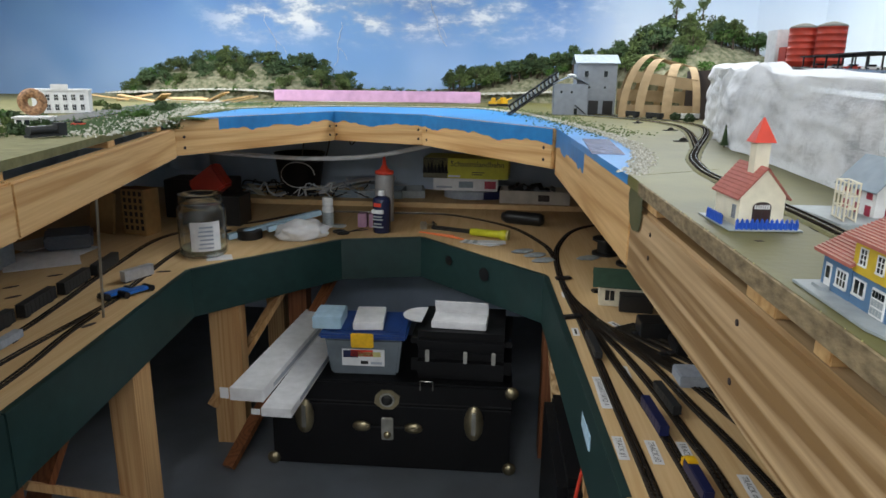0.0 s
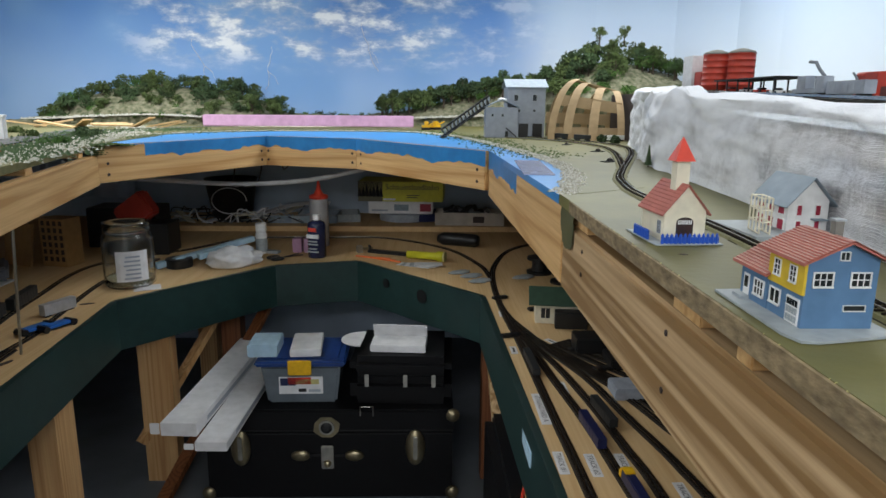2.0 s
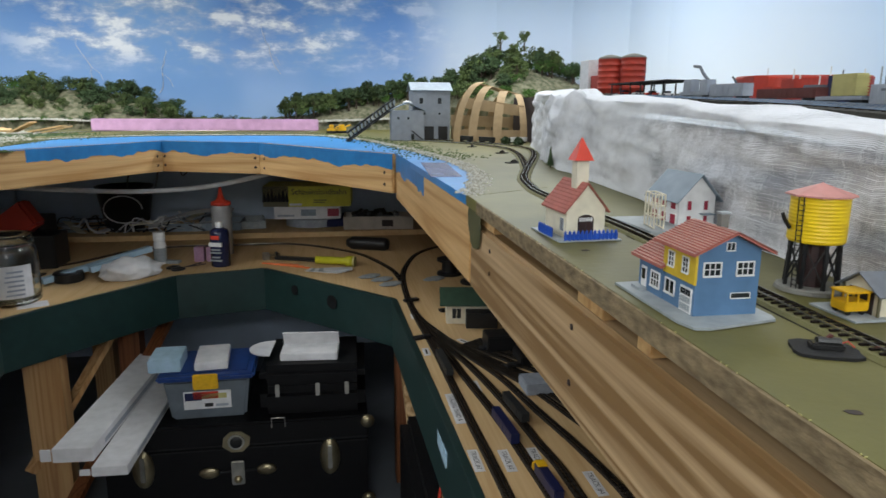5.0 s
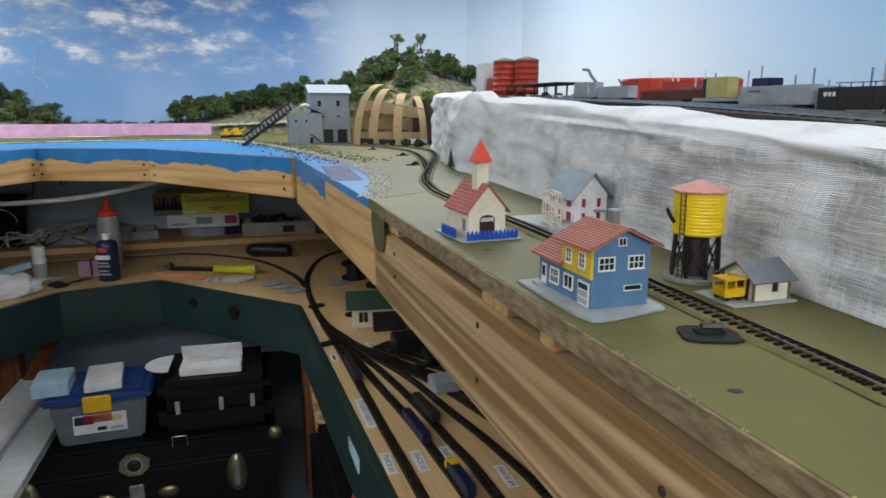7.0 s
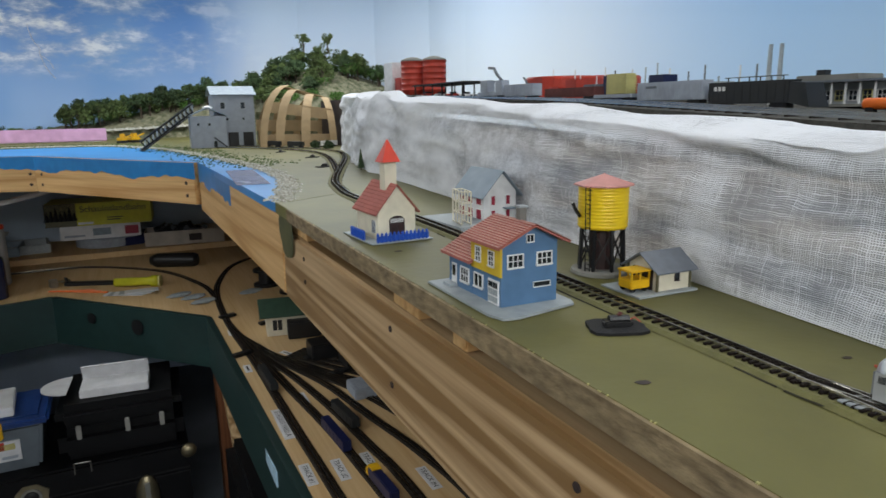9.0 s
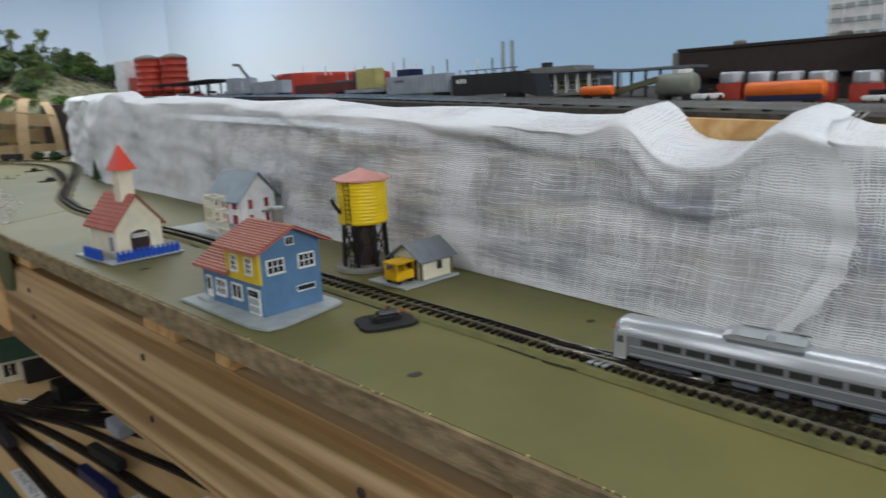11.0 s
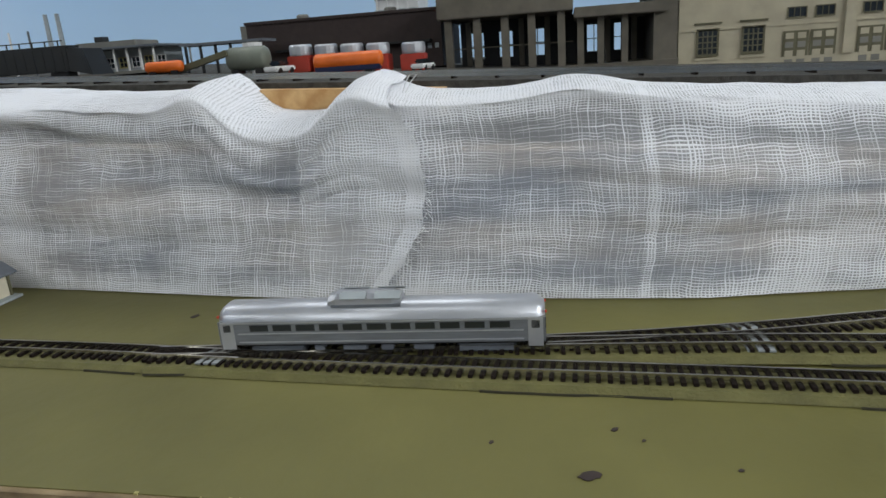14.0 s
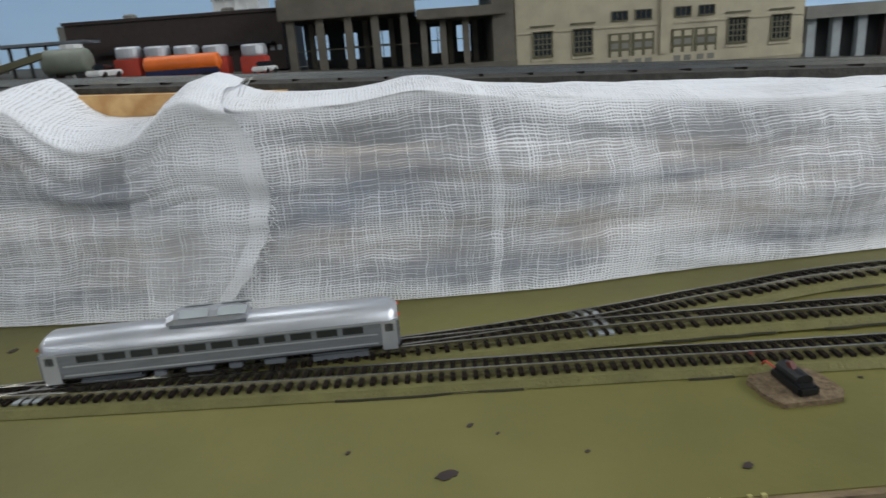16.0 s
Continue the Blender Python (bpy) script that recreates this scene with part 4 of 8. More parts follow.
# ---- buildings on the upper deck ----
def gable_roof(L, W, z0, rise, over, thick=0.0012):
    """Two sloping slabs, ridge along y."""
    bm = bmesh.new()
    for s in (-1, 1):
        a = [(0, z0 + rise), (s * (W / 2 + over), z0 - rise * over / (W / 2)), (s * (W / 2 + over), z0 - rise * over / (W / 2) + thick), (0, z0 + rise + thick)]
        lo = [bm.verts.new((x, -L / 2 - over, z)) for x, z in a]
        hi = [bm.verts.new((x, L / 2 + over, z)) for x, z in a]
        for i in range(4):
            bm.faces.new((lo[i], lo[(i + 1) % 4], hi[(i + 1) % 4], hi[i]))
        bm.faces.new(lo)
        bm.faces.new(hi[::-1])
    return bm


def gable_walls(L, W, h, rise):
    bm = bmesh.new()
    prof = [(-W / 2, 0), (W / 2, 0), (W / 2, h), (0, h + rise), (-W / 2, h)]
    lo = [bm.verts.new((x, -L / 2, z)) for x, z in prof]
    hi = [bm.verts.new((x, L / 2, z)) for x, z in prof]
    for i in range(5):
        bm.faces.new((lo[i], lo[(i + 1) % 5], hi[(i + 1) % 5], hi[i]))
    bm.faces.new(lo)
    bm.faces.new(hi[::-1])
    return bm


def tile_rows(parent, L, W, z0, rise, over, n, material, joint=None):
    """Courses of roof tiles as thin stepped strips."""
    sl = math.hypot(W / 2 + over, rise * (1 + over / (W / 2)))
    for s in (-1, 1):
        for k in range(n):
            f0, f1 = k / n, (k + 1) / n
            x0, x1 = s * (W / 2 + over) * f0, s * (W / 2 + over) * f1
            za, zb = z0 + rise - (rise * (1 + over / (W / 2))) * f0, z0 + rise - (rise * (1 + over / (W / 2))) * f1
            bm = bmesh.new()
            v = [bm.verts.new(p) for p in ((x0, -L / 2 - over, za + 0.0012), (x0, L / 2 + over, za + 0.0012), (x1, L / 2 + over, zb + 0.0022), (x1, -L / 2 - over, zb + 0.0022), (x1, -L / 2 - over, zb + 0.0010), (x1, L / 2 + over, zb + 0.0010))]
            bm.faces.new(v[:4])
            bm.faces.new((v[3], v[2], v[5], v[4]))
            if joint:
                part("tile_course", bm, material, parent)
                bm = bmesh.new()
                v = [bm.verts.new(p) for p in ((x1 - s * 0.0006, -L / 2 - over, zb + 0.0025), (x1 - s * 0.0006, L / 2 + over, zb + 0.0025), (x1, L / 2 + over, zb + 0.0023), (x1, -L / 2 - over, zb + 0.0023))]
                bm.faces.new(v)
            # little upright ribs
            m = int(L / 0.0032)
            for j in range(m):
                y = -L / 2 - over + (L + 2 * over) * (j + 0.5) / m
                w = [bm.verts.new(p) for p in ((x0, y - 0.0005, za + 0.0014), (x0, y + 0.0005, za + 0.0014), (x1, y + 0.0005, zb + 0.0027), (x1, y - 0.0005, zb + 0.0027))]
                bm.faces.new(w)
            part("tile_joint" if joint else "tile_course", bm, joint or material, parent)


def window(parent, m, w, h, frame_mat=WINDOW_WHITE, bars=(1, 1), proud=0.0008):
    """Framed pane in the local xz plane, facing -y."""
    wf = part("window", box(-w / 2, -0.0002, 0, w / 2, 0.0002, h, m=m), DARK_GLASS, parent)
    bm = bmesh.new()
    t = min(w, h) * 0.11
    for a in ((-w / 2 - t, -proud, -t, -w / 2, 0.0004, h + t), (w / 2, -proud, -t, w / 2 + t, 0.0004, h + t), (-w / 2, -proud, h, w / 2, 0.0004, h + t), (-w / 2 - t, -proud * 1.8, -t * 1.3, w / 2 + t, 0.0004, 0)):
        add_box(bm, *a, m=m)
    for i in range(1, bars[0] + 1):
        x = -w / 2 + w * i / (bars[0] + 1)
        add_box(bm, x - t * 0.3, -proud * 0.8, 0, x + t * 0.3, 0.0003, h, m=m)
    for i in range(1, bars[1] + 1):
        z = h * i / (bars[1] + 1)
        add_box(bm, -w / 2, -proud * 0.7, z - t * 0.3, w / 2, 0.0003, z + t * 0.3, m=m)
    part("window_frame", bm, frame_mat, wf)
    return wf


def church():
    t = thing("model_church", pose(0.594, 0.812, DK, 0, 0, 3), "cream model church with red tiled roof and blue picket fence", "model church")
    part("base_plate", cbox(0.0, -0.003, 0.0005, 0.078, 0.094, 0.0015, 0.0006), SLAB_GREY, t, "pale plastic base")
    L, W, h, rise = 0.066, 0.048, 0.036, 0.029
    part("nave", gable_walls(L, W, h, rise), CREAM, t, "cream plastered walls")
    rf = part("roof", gable_roof(L, W, h, rise, 0.004), TILE_RED, t, "red plastic tile roof")
    tile_rows(rf, L, W, h + 0.0005, rise, 0.0045, 9, TILE_RED)
    part("bell_tower", box(-0.0075, -0.019, 0.045, 0.0075, -0.004, 0.092), CREAM, t)
    part("spire", lathe([(0.0165, 0.091), (0.0155, 0.0925), (0.0006, 0.1175)], 4, at=(0, -0.0115, 0), m=Matrix.Translation((0, -0.0115, 0)) @ Matrix.Rotation(radians(45), 4, "Z") @ Matrix.Translation((0, 0.0115, 0))), BRIGHT_RED, t, "bright red pointed spire")
    # arched double door
    bm = bmesh.new()
    arch = [(-0.0100, 0), (0.0100, 0), (0.0100, 0.022)] + [(0.0100 * math.cos(a * math.pi / 8), 0.022 + 0.0055 * math.sin(a * math.pi / 8)) for a in range(1, 8)] + [(-0.0100, 0.022)]
    lo = [bm.verts.new((x, -L / 2 - 0.0005, z + 0.002)) for x, z in arch]
    bm.faces.new(lo)
    door = part("door", bm, BROWN, t, "dark arched doorway")
    bm = bmesh.new()
    for k in range(7):
        x = -0.0072 + k * 0.0024
        add_box(bm, x - 0.0007, -L / 2 - 0.001, 0.0215, x + 0.0007, -L / 2 - 0.0006, 0.0262)
    part("transom_light", bm, WINDOW_WHITE, door)
    bm = bmesh.new()
    for s in (-1, 1):
        add_box(bm, s * 0.0042 - 0.0034, -L / 2 - 0.0010, 0.0030, s * 0.0042 + 0.0034, -L / 2 - 0.0006, 0.0200)
    part("door_panel", bm, DARK_TIMBER, door)
    for s in (-1, 1):
        for k in range(3):
            y = -0.018 + k * 0.017 if s > 0 else -0.024 + 0.003 * k
            window(t, pose(s * (W / 2 + 0.0003), y, 0.010, 0, 0, 90 * s), 0.0022, 0.014, GREY_PL, (0, 0))
    # picket fence along the front and one side
    for kind, n, f in (("front", 13, lambda k: (-0.030 + k * 0.0052, -0.0465)), ("side", 9, lambda k: (-0.0365, -0.020 + k * 0.0050))):
        fence = part("fence", box(-0.031, -0.0473, 0.0030, 0.0345, -0.0468, 0.0095) if kind == "front" else box(-0.0372, -0.022, 0.0030, -0.0367, 0.022, 0.0125), PICKET_BLUE, t, "blue picket fence")
        for k in range(n):
            x, y = f(k)
            part("picket", lathe([(0.0018, 0.002), (0.0018, 0.0115), (0.0002, 0.0138)], 4, at=(x, y, 0)), PICKET_BLUE, fence)


church()


def station():
    t = thing("model_station", pose(0.587, 0.522, DK, 0, 0, 0), "blue and yellow model station house with red tile roofs", "model house")
    bm = prism([(-0.040, 0.058), (-0.0405, -0.050), (-0.036, -0.066), (-0.024, -0.068), (0.033, -0.056), (0.036, -0.048), (0.036, 0.05), (0.0, 0.06)], 0.0005, 0.0025)
    part("platform", bm, SLAB_GREY, t, "pale grey platform slab")
    # main block, ridge along x
    W, D, h, rise = 0.046, 0.050, 0.049, 0.0125
    cy = -0.019
    m = Matrix.Translation((0.0, cy, 0.0025)) @ Matrix.Rotation(radians(90), 4, "Z")
    bm = gable_walls(W, D, h, rise)
    rot = Matrix.Translation((0.001, cy, 0.0025))
    bmesh.ops.transform(bm, matrix=rot @ Matrix.Rotation(radians(0), 4, "Z"), verts=bm.verts)
    part("main_block", bm, HOUSE_BLUE, t, "slate blue walls")
    rf = part("roof", gable_roof(0.050, 0.052, h + 0.0025, rise, 0.006), TILE_RED, t, "red tile roof with courses")
    rf.matrix_basis = pose(0.001, cy, 0)
    tile_rows(rf, 0.050, 0.052, h + 0.003, rise, 0.0062, 13, TILE_RED, TILE_LINE)
    # yellow upper front
    part("upper_front", box(-0.0255, cy - 0.0235, 0.026, -0.0235, cy + 0.0230, 0.0505), HOUSE_YELLOW, t, "bright yellow upper front")
    for y in (-0.0105, 0.0105):
        window(t, pose(-0.0256, cy + y, 0.033, 0, 0, -90), 0.0075, 0.011, WINDOW_WHITE, (1, 2))
    # garage door and wide window below
    gd = part("garage_door", box(-0.0250, cy - 0.020, 0.003, -0.0238, cy - 0.004, 0.022), WINDOW_WHITE, t, "white panelled garage door")
    for k in range(4):
        for j in range(3):
            part("door_panel", box(-0.0253, cy - 0.0188 + k * 0.0036, 0.0045 + j * 0.0058, -0.0249, cy - 0.0160 + k * 0.0036, 0.0090 + j * 0.0058), DARK_GLASS if j == 2 else SLAB_GREY, gd)
    window(t, pose(-0.0242, cy + 0.0125, 0.011, 0, 0, -90), 0.013, 0.010, WINDOW_WHITE, (1, 0))
    # south gable: two barred windows, attic window, slit
    ys = cy - W / 2 - 0.0002
    for x in (-0.012, 0.014):
        window(t, pose(x, ys, 0.033, 0, 0, 0), 0.0125, 0.009, WINDOW_WHITE, (2, 1))
    window(t, pose(0.001, ys, 0.0515, 0, 0, 0), 0.0058, 0.0052, WINDOW_WHITE, (1, 0))
    window(t, pose(0.012, ys, 0.0155, 0, 0, 0), 0.0150, 0.0036, WINDOW_WHITE, (0, 0))
    ch = part("chimney", box(0.002, -0.026, 0.056, 0.008, -0.020, 0.075), CONCRETE, t)
    part("chimney_cap", box(0.001, -0.027, 0.075, 0.009, -0.019, 0.0765), SLAB_GREY, ch)
    # low wing to the north
    part("wing", box(-0.0245, 0.0045, 0.0025, 0.018, 0.046, 0.031), HOUSE_BLUE, t, "slate blue low wing")
    rf2 = part("wing_roof", gable_roof(0.044, 0.042, 0.031, 0.012, 0.005), TILE_RED, t, "red tile roof of the low wing")
    rf2.matrix_basis = pose(-0.003, 0.027, 0)
    tile_rows(rf2, 0.044, 0.042, 0.0315, 0.012, 0.0052, 10, TILE_RED, TILE_LINE)
    window(t, pose(-0.0248, 0.0165, 0.010, 0, 0, -90), 0.013, 0.011, WINDOW_WHITE, (2, 1))
    dr = part("door", box(-0.0250, 0.032, 0.0025, -0.0243, 0.041, 0.022), WINDOW_WHITE, t, "white glazed door")
    part("door_pane", box(-0.0253, 0.0338, 0.011, -0.0249, 0.0392, 0.020), DARK_GLASS, dr)
    part("step", box(-0.032, 0.030, 0.0025, -0.025, 0.044, 0.0050), SLAB_GREY, t)


station()


def white_house():
    t = thing("model_house", pose(0.760, 0.858, DK, 0, 0, 2), "white model house with crimson shutters and grey-blue roof", "model house")
    t.scale = (1.0, 1.25, 1.06)
    part("base_plate", box(-0.082, -0.058, 0.0004, 0.030, 0.034, 0.006, 0.001), SLAB_GREY, t, "grey base slab")
    part("wall_shell", gable_walls(0.055, 0.050, 0.040, 0.026), WINDOW_WHITE, t, "white boarded walls")
    part("roof", gable_roof(0.055, 0.050, 0.040, 0.026, 0.007), ROOF_BLUE, t, "grey-blue sheet roof")
    for z in (0.006, 0.024):
        for y in (-0.018, 0.0, 0.018):
            w = window(t, pose(-0.0252, y, z, 0, 0, -90), 0.008, 0.0115, WINDOW_WHITE, (0, 0))
            for s in (-1, 1):
                part("shutter", box(s * 0.0024 - 0.0022, -0.0011, 0.0002, s * 0.0024 + 0.0022, 0.0002, 0.0115, m=pose(-0.0252, y, z, 0, 0, -90)), SHUTTER, w, "closed crimson shutter")
        for x in (-0.0115, 0.0115):
            w = window(t, pose(x, -0.0278, z, 0, 0, 0), 0.005, 0.0105, WINDOW_WHITE, (0, 0))
            part("shutter", box(-0.0026, -0.0012, 0.0, 0.0026, 0.0002, 0.0108, m=pose(x, -0.0278, z)), SHUTTER, w, "closed crimson shutter")
    part("door_hood", box(0.004, -0.036, 0.0185, 0.020, -0.0276, 0.0200), ROOF_BLUE, t, "small grey door hood")
    fr = thing("porch_frame", pose(0.700, 0.816, DK + 0.0066, 0, 0, -8), "unpainted wooden porch framing beside the white house", "model framing")
    for x in (-0.006, 0.006):
        for y in (-0.018, -0.006, 0.006, 0.018):
            part("post", bar((x, y, 0), (x, y, 0.042), 0.0016), CREAM, fr)
        for z in (0.001, 0.014, 0.028, 0.042):
            part("rail", bar((x, -0.019, z), (x, 0.019, z), 0.0014), CREAM, fr)
    for z in (0.014, 0.028, 0.042):
        for y in (-0.018, 0.018):
            part("rail", bar((-0.006, y, z), (0.006, y, z), 0.0014), CREAM, fr)


white_house()


def water_tank():
    t = thing("water_tower", pose(0.707, 0.543, DK, 0, 0, 10), "yellow model water tank on a dark timber trestle", "water tower")
    t.scale = (0.74, 0.74, 0.93)
    part("footing", lathe([(0.038, 0.0005), (0.037, 0.004), (0.034, 0.005)], 16), CONCRETE, t)
    # tub with bands
    prof = [(0.0292, 0.046), (0.0300, 0.047)]
    for k in range(12):
        z = 0.048 + k * 0.0033
        prof += [(0.0303, z), (0.0308, z + 0.0006), (0.0303, z + 0.0012)]
    prof += [(0.0300, 0.0885), (0.0285, 0.089)]
    part("tub", lathe(prof, 40), TANK_YELLOW, t, "bright yellow banded tub", True)
    bm = lathe([(0.0365, 0.0875), (0.0362, 0.0890), (0.0015, 0.0985), (0.0005, 0.0995)], 8)
    part("roof", bm, TANK_ROOF, t, "faded salmon eight-sided roof")
    for k in range(8):
        a = 2 * math.pi * (k + 0.5) / 8
        c, s = math.cos(a), math.sin(a)
        part("leg", bar((0.029 * c, 0.029 * s, 0.004), (0.0265 * c, 0.0265 * s, 0.046), 0.0036), BLACK, t)
        b = 2 * math.pi * (k + 1.5) / 8
        c2, s2 = math.cos(b), math.sin(b)
        bm = bar((0.0285 * c, 0.0285 * s, 0.008), (0.027 * c2, 0.027 * s2, 0.043), 0.0014)
        add_bar(bm, (0.0285 * c2, 0.0285 * s2, 0.008), (0.027 * c, 0.027 * s, 0.043), 0.0014)
        part("cross_brace", bm, BLACK, t)
    part("core", lathe([(0.0150, 0.004), (0.0150, 0.046)], 12), DARK_TIMBER, t, "dark red boxed riser")
    for s in (-1, 1):
        part("ladder_rail", bar((-0.0315, s * 0.0035 - 0.006, 0.004), (-0.0345, s * 0.0035 - 0.006, 0.088), 0.0010), BLACK, t)
    for k in range(18):
        part("ladder_rung", bar((-0.0318, -0.0095, 0.008 + k * 0.0045), (-0.0318, -0.0025, 0.008 + k * 0.0045), 0.0007), BLACK, t)
    part("spout", tube([(-0.030, 0.010, 0.058), (-0.037, 0.012, 0.066), (-0.040, 0.013, 0.072)], 0.0022, 8), BLACK, t)


water_tank()


def shed():
    t = thing("model_shed", pose(0.716, 0.483, DK, 0, 0, 0), "cream model motorcar shed with dark grey roof", "model shed")
    t.scale = (0.86, 0.86, 0.95)
    part("floor_slab", box(-0.048, -0.034, 0.0004, 0.024, 0.022, 0.002), SLAB_GREY, t)
    part("wall_shell", gable_walls(0.040, 0.040, 0.019, 0.012), CREAM, t, "cream boarded walls")
    t.children[-1].matrix_basis = pose(0.0, -0.006, 0.002, 0, 0, 90)
    rf = part("roof", gable_roof(0.042, 0.042, 0.021, 0.012, 0.005), ROOF_GREY, t, "dark slate grey roof")
    rf.matrix_basis = pose(0.0, -0.006, 0, 0, 0, 90)
    window(t, pose(0.004, -0.0262, 0.010, 0, 0, 0), 0.005, 0.008, BROWN, (0, 0))
    # Thin dark panel paints the shaded opening; the wall behind is closed.
    part("doorway", box(-0.0206, -0.020, 0.002, -0.0200, 0.008, 0.020), BROWN, t, "dark panel painted as the open doorway")
    for x, y in ((-0.0205, -0.0265), (0.0205, -0.0265), (-0.0205, 0.0145)):
        part("corner_post", box(x - 0.001, y - 0.001, 0.002, x + 0.001, y + 0.001, 0.021), OLIVE_WIN, t)
    v = thing("track_speeder", pose(0.686, 0.474, DK + 0.002, 0, 0, 0), "small yellow track inspection car outside the shed", "model vehicle")
    part("cab", box(-0.010, -0.008, 0.003, 0.010, 0.008, 0.0105, 0.0008), YELLOW_PL, v)
    part("cab_roof", box(-0.0108, -0.009, 0.0168, 0.0108, 0.009, 0.0184, 0.0006), YELLOW_PL, v)
    for x in (-0.009, 0.0, 0.009):
        for y in (-0.0072, 0.0072):
            part("pillar", bar((x, y, 0.010), (x, y, 0.017), 0.0012), YELLOW_PL, v)
    for x in (-0.006, 0.006):
        for y in (-0.006, 0.006):
            part("wheel", lathe([(0.0028, -0.0006), (0.0028, 0.0006)], 12, m=pose(x, y, 0.0028, 90, 0, 0)), BLACK, v)


shed()

# ---- far scenery: hills, trees, lake shore ----


def ridge(name, pts, y_front, y_back, material, label, rough=0.02, seed=1):
    """A hill under a profile of (x, height above deck) points, rising from the front."""
    bm = bmesh.new()
    n, m = 70, 14
    line = smooth_line([(x, h) for x, h in pts], 0.01)
    rows = []
    for i in range(n + 1):
        p = line[min(len(line) - 1, int(i * (len(line) - 1) / n))]
        row = []
        for j in range(m + 1):
            f = j / m
            h = p.y * math.sin(min(1.0, f * 1.25) * math.pi / 2) ** 0.8
            w = rough * (noise.noise((p.x * 9, f * 6, seed)) + 0.6 * noise.noise((p.x * 25, f * 15, seed + 4)))
            row.append(bm.verts.new((p.x + w, y_front + (y_back - y_front) * f + w, DK + max(-0.002, h + (w if 0 < f else 0)))))
        rows.append(row)
    for a, b in zip(rows, rows[1:]):
        for k in range(m):
            bm.faces.new((a[k], a[k + 1], b[k + 1], b[k]))
    return tagged(part(name, bm, material), label, "hill", kind="structure")


HILL_W = [(-2.6, 0.0), (-2.25, 0.06), (-2.0, 0.18), (-1.7, 0.25), (-1.4, 0.24), (-1.1, 0.22), (-0.85, 0.15), (-0.68, 0.07)]
HILL_M = [(-0.72, 0.07), (-0.3, 0.055), (0.0, 0.07), (0.3, 0.13), (0.6, 0.20), (0.9, 0.27), (1.2, 0.30)]
HILL_E = [(1.0, 0.0), (1.15, 0.22), (1.3, 0.36), (1.5, 0.42), (1.75, 0.38), (1.95, 0.33), (2.03, 0.25), (2.06, 0.0)]
ridge("hill", HILL_W, 4.45, 4.92, ROCK, "rocky wooded model hill before the sky backdrop", seed=2)
ridge("hill", HILL_M, 4.55, 4.94, ROCK, "low rocky model ridge with bushes before the backdrop", seed=5)
ridge("hill", HILL_E, 4.10, 4.72, ROCK, "steep rocky model hill crowned with trees", seed=8)


def prof(pts, x):
    for (a, ha), (b, hb) in zip(pts, pts[1:]):
        if x <= b:
            return ha + (hb - ha) * max(0, (x - a) / (b - a))
    return pts[-1][1]


def leaf_clump(bm, c, r, n, size):
    for _ in range(n):
        d = Vector((random.gauss(0, 1), random.gauss(0, 1), random.gauss(0, 1))).normalized()
        p = Vector(c) + Vector((d.x * r, d.y * r, d.z * r * 0.75)) * random.uniform(0.55, 1.0)
        q = Euler((random.uniform(0, 6), random.uniform(0, 6), random.uniform(0, 6))).to_matrix()
        s = size * random.uniform(0.6, 1.3)
        bm.faces.new([bm.verts.new(p + q @ Vector(k)) for k in ((-s, -s * 0.5, 0), (s, -s * 0.4, 0), (s * 0.3, s, s * 0.3))])


def tree_proto(h, spread, leaf, label):
    t = thing("tree", pose(0, 0, -3), label, "model tree", "model trees")
    bm = bmesh.new()
    add_lathe(bm, [(h * 0.045, 0), (h * 0.03, h * 0.35), (h * 0.012, h * 0.8)], 7)
    crown = bmesh.new()
    for k in range(11):
        a = random.uniform(0, 6.28)
        r = spread * random.uniform(0.1, 0.75)
        c = (r * math.cos(a), r * math.sin(a), h * random.uniform(0.45, 0.95) - r * 0.25)
        add_bar(bm, (0, 0, h * random.uniform(0.25, 0.5)), c, h * 0.012)
        leaf_clump(crown, c, spread * random.uniform(0.28, 0.5), 46, h * 0.045)
    part("trunk", bm, BARK, t)
    part("crown", crown, leaf, t)
    return t


PROTOS = [tree_proto(0.17, 0.085, LEAF1, "dark green bushy model tree on the hill"), tree_proto(0.15, 0.08, LEAF2, "olive green model tree on the hill"),
          tree_proto(0.12, 0.075, LEAF1, "low dark model tree on the hill"), tree_proto(0.16, 0.07, LEAF2, "slim olive model tree on the hill"), tree_proto(0.10, 0.08, LEAF3, "bright green model bush on the hill")]


def plant(k, x, y, z, s=1.0):
    o = copy_thing(PROTOS[k], pose(x, y, z, 0, 0, random.uniform(0, 360)))
    o.scale = (s, s, s * random.uniform(0.85, 1.1))


rt = random.Random(5)
for i in range(110):
    x = -2.25 + 1.58 * i / 109 + rt.uniform(-0.02, 0.02)
    y = rt.uniform(4.53, 4.86)
    plant(rt.choice((0, 1, 2, 3, 4)), x, y, DK + prof(HILL_W, x) * min(1, (y - 4.40) / 0.40) - 0.03, rt.uniform(0.65, 1.0))
for i in range(16):
    x = -0.7 + 0.75 * i / 15
    plant(rt.choice((2, 4)), x, rt.uniform(4.75, 4.9), DK + 0.03, rt.uniform(0.4, 0.65))
for i in range(58):
    x = 0.0 + 1.14 * i / 57 + rt.uniform(-0.02, 0.02)
    plant(rt.choice((0, 1, 3, 4)), x, rt.uniform(4.66, 4.88), DK + prof(HILL_M, x) * 0.75, rt.uniform(0.8, 1.15))
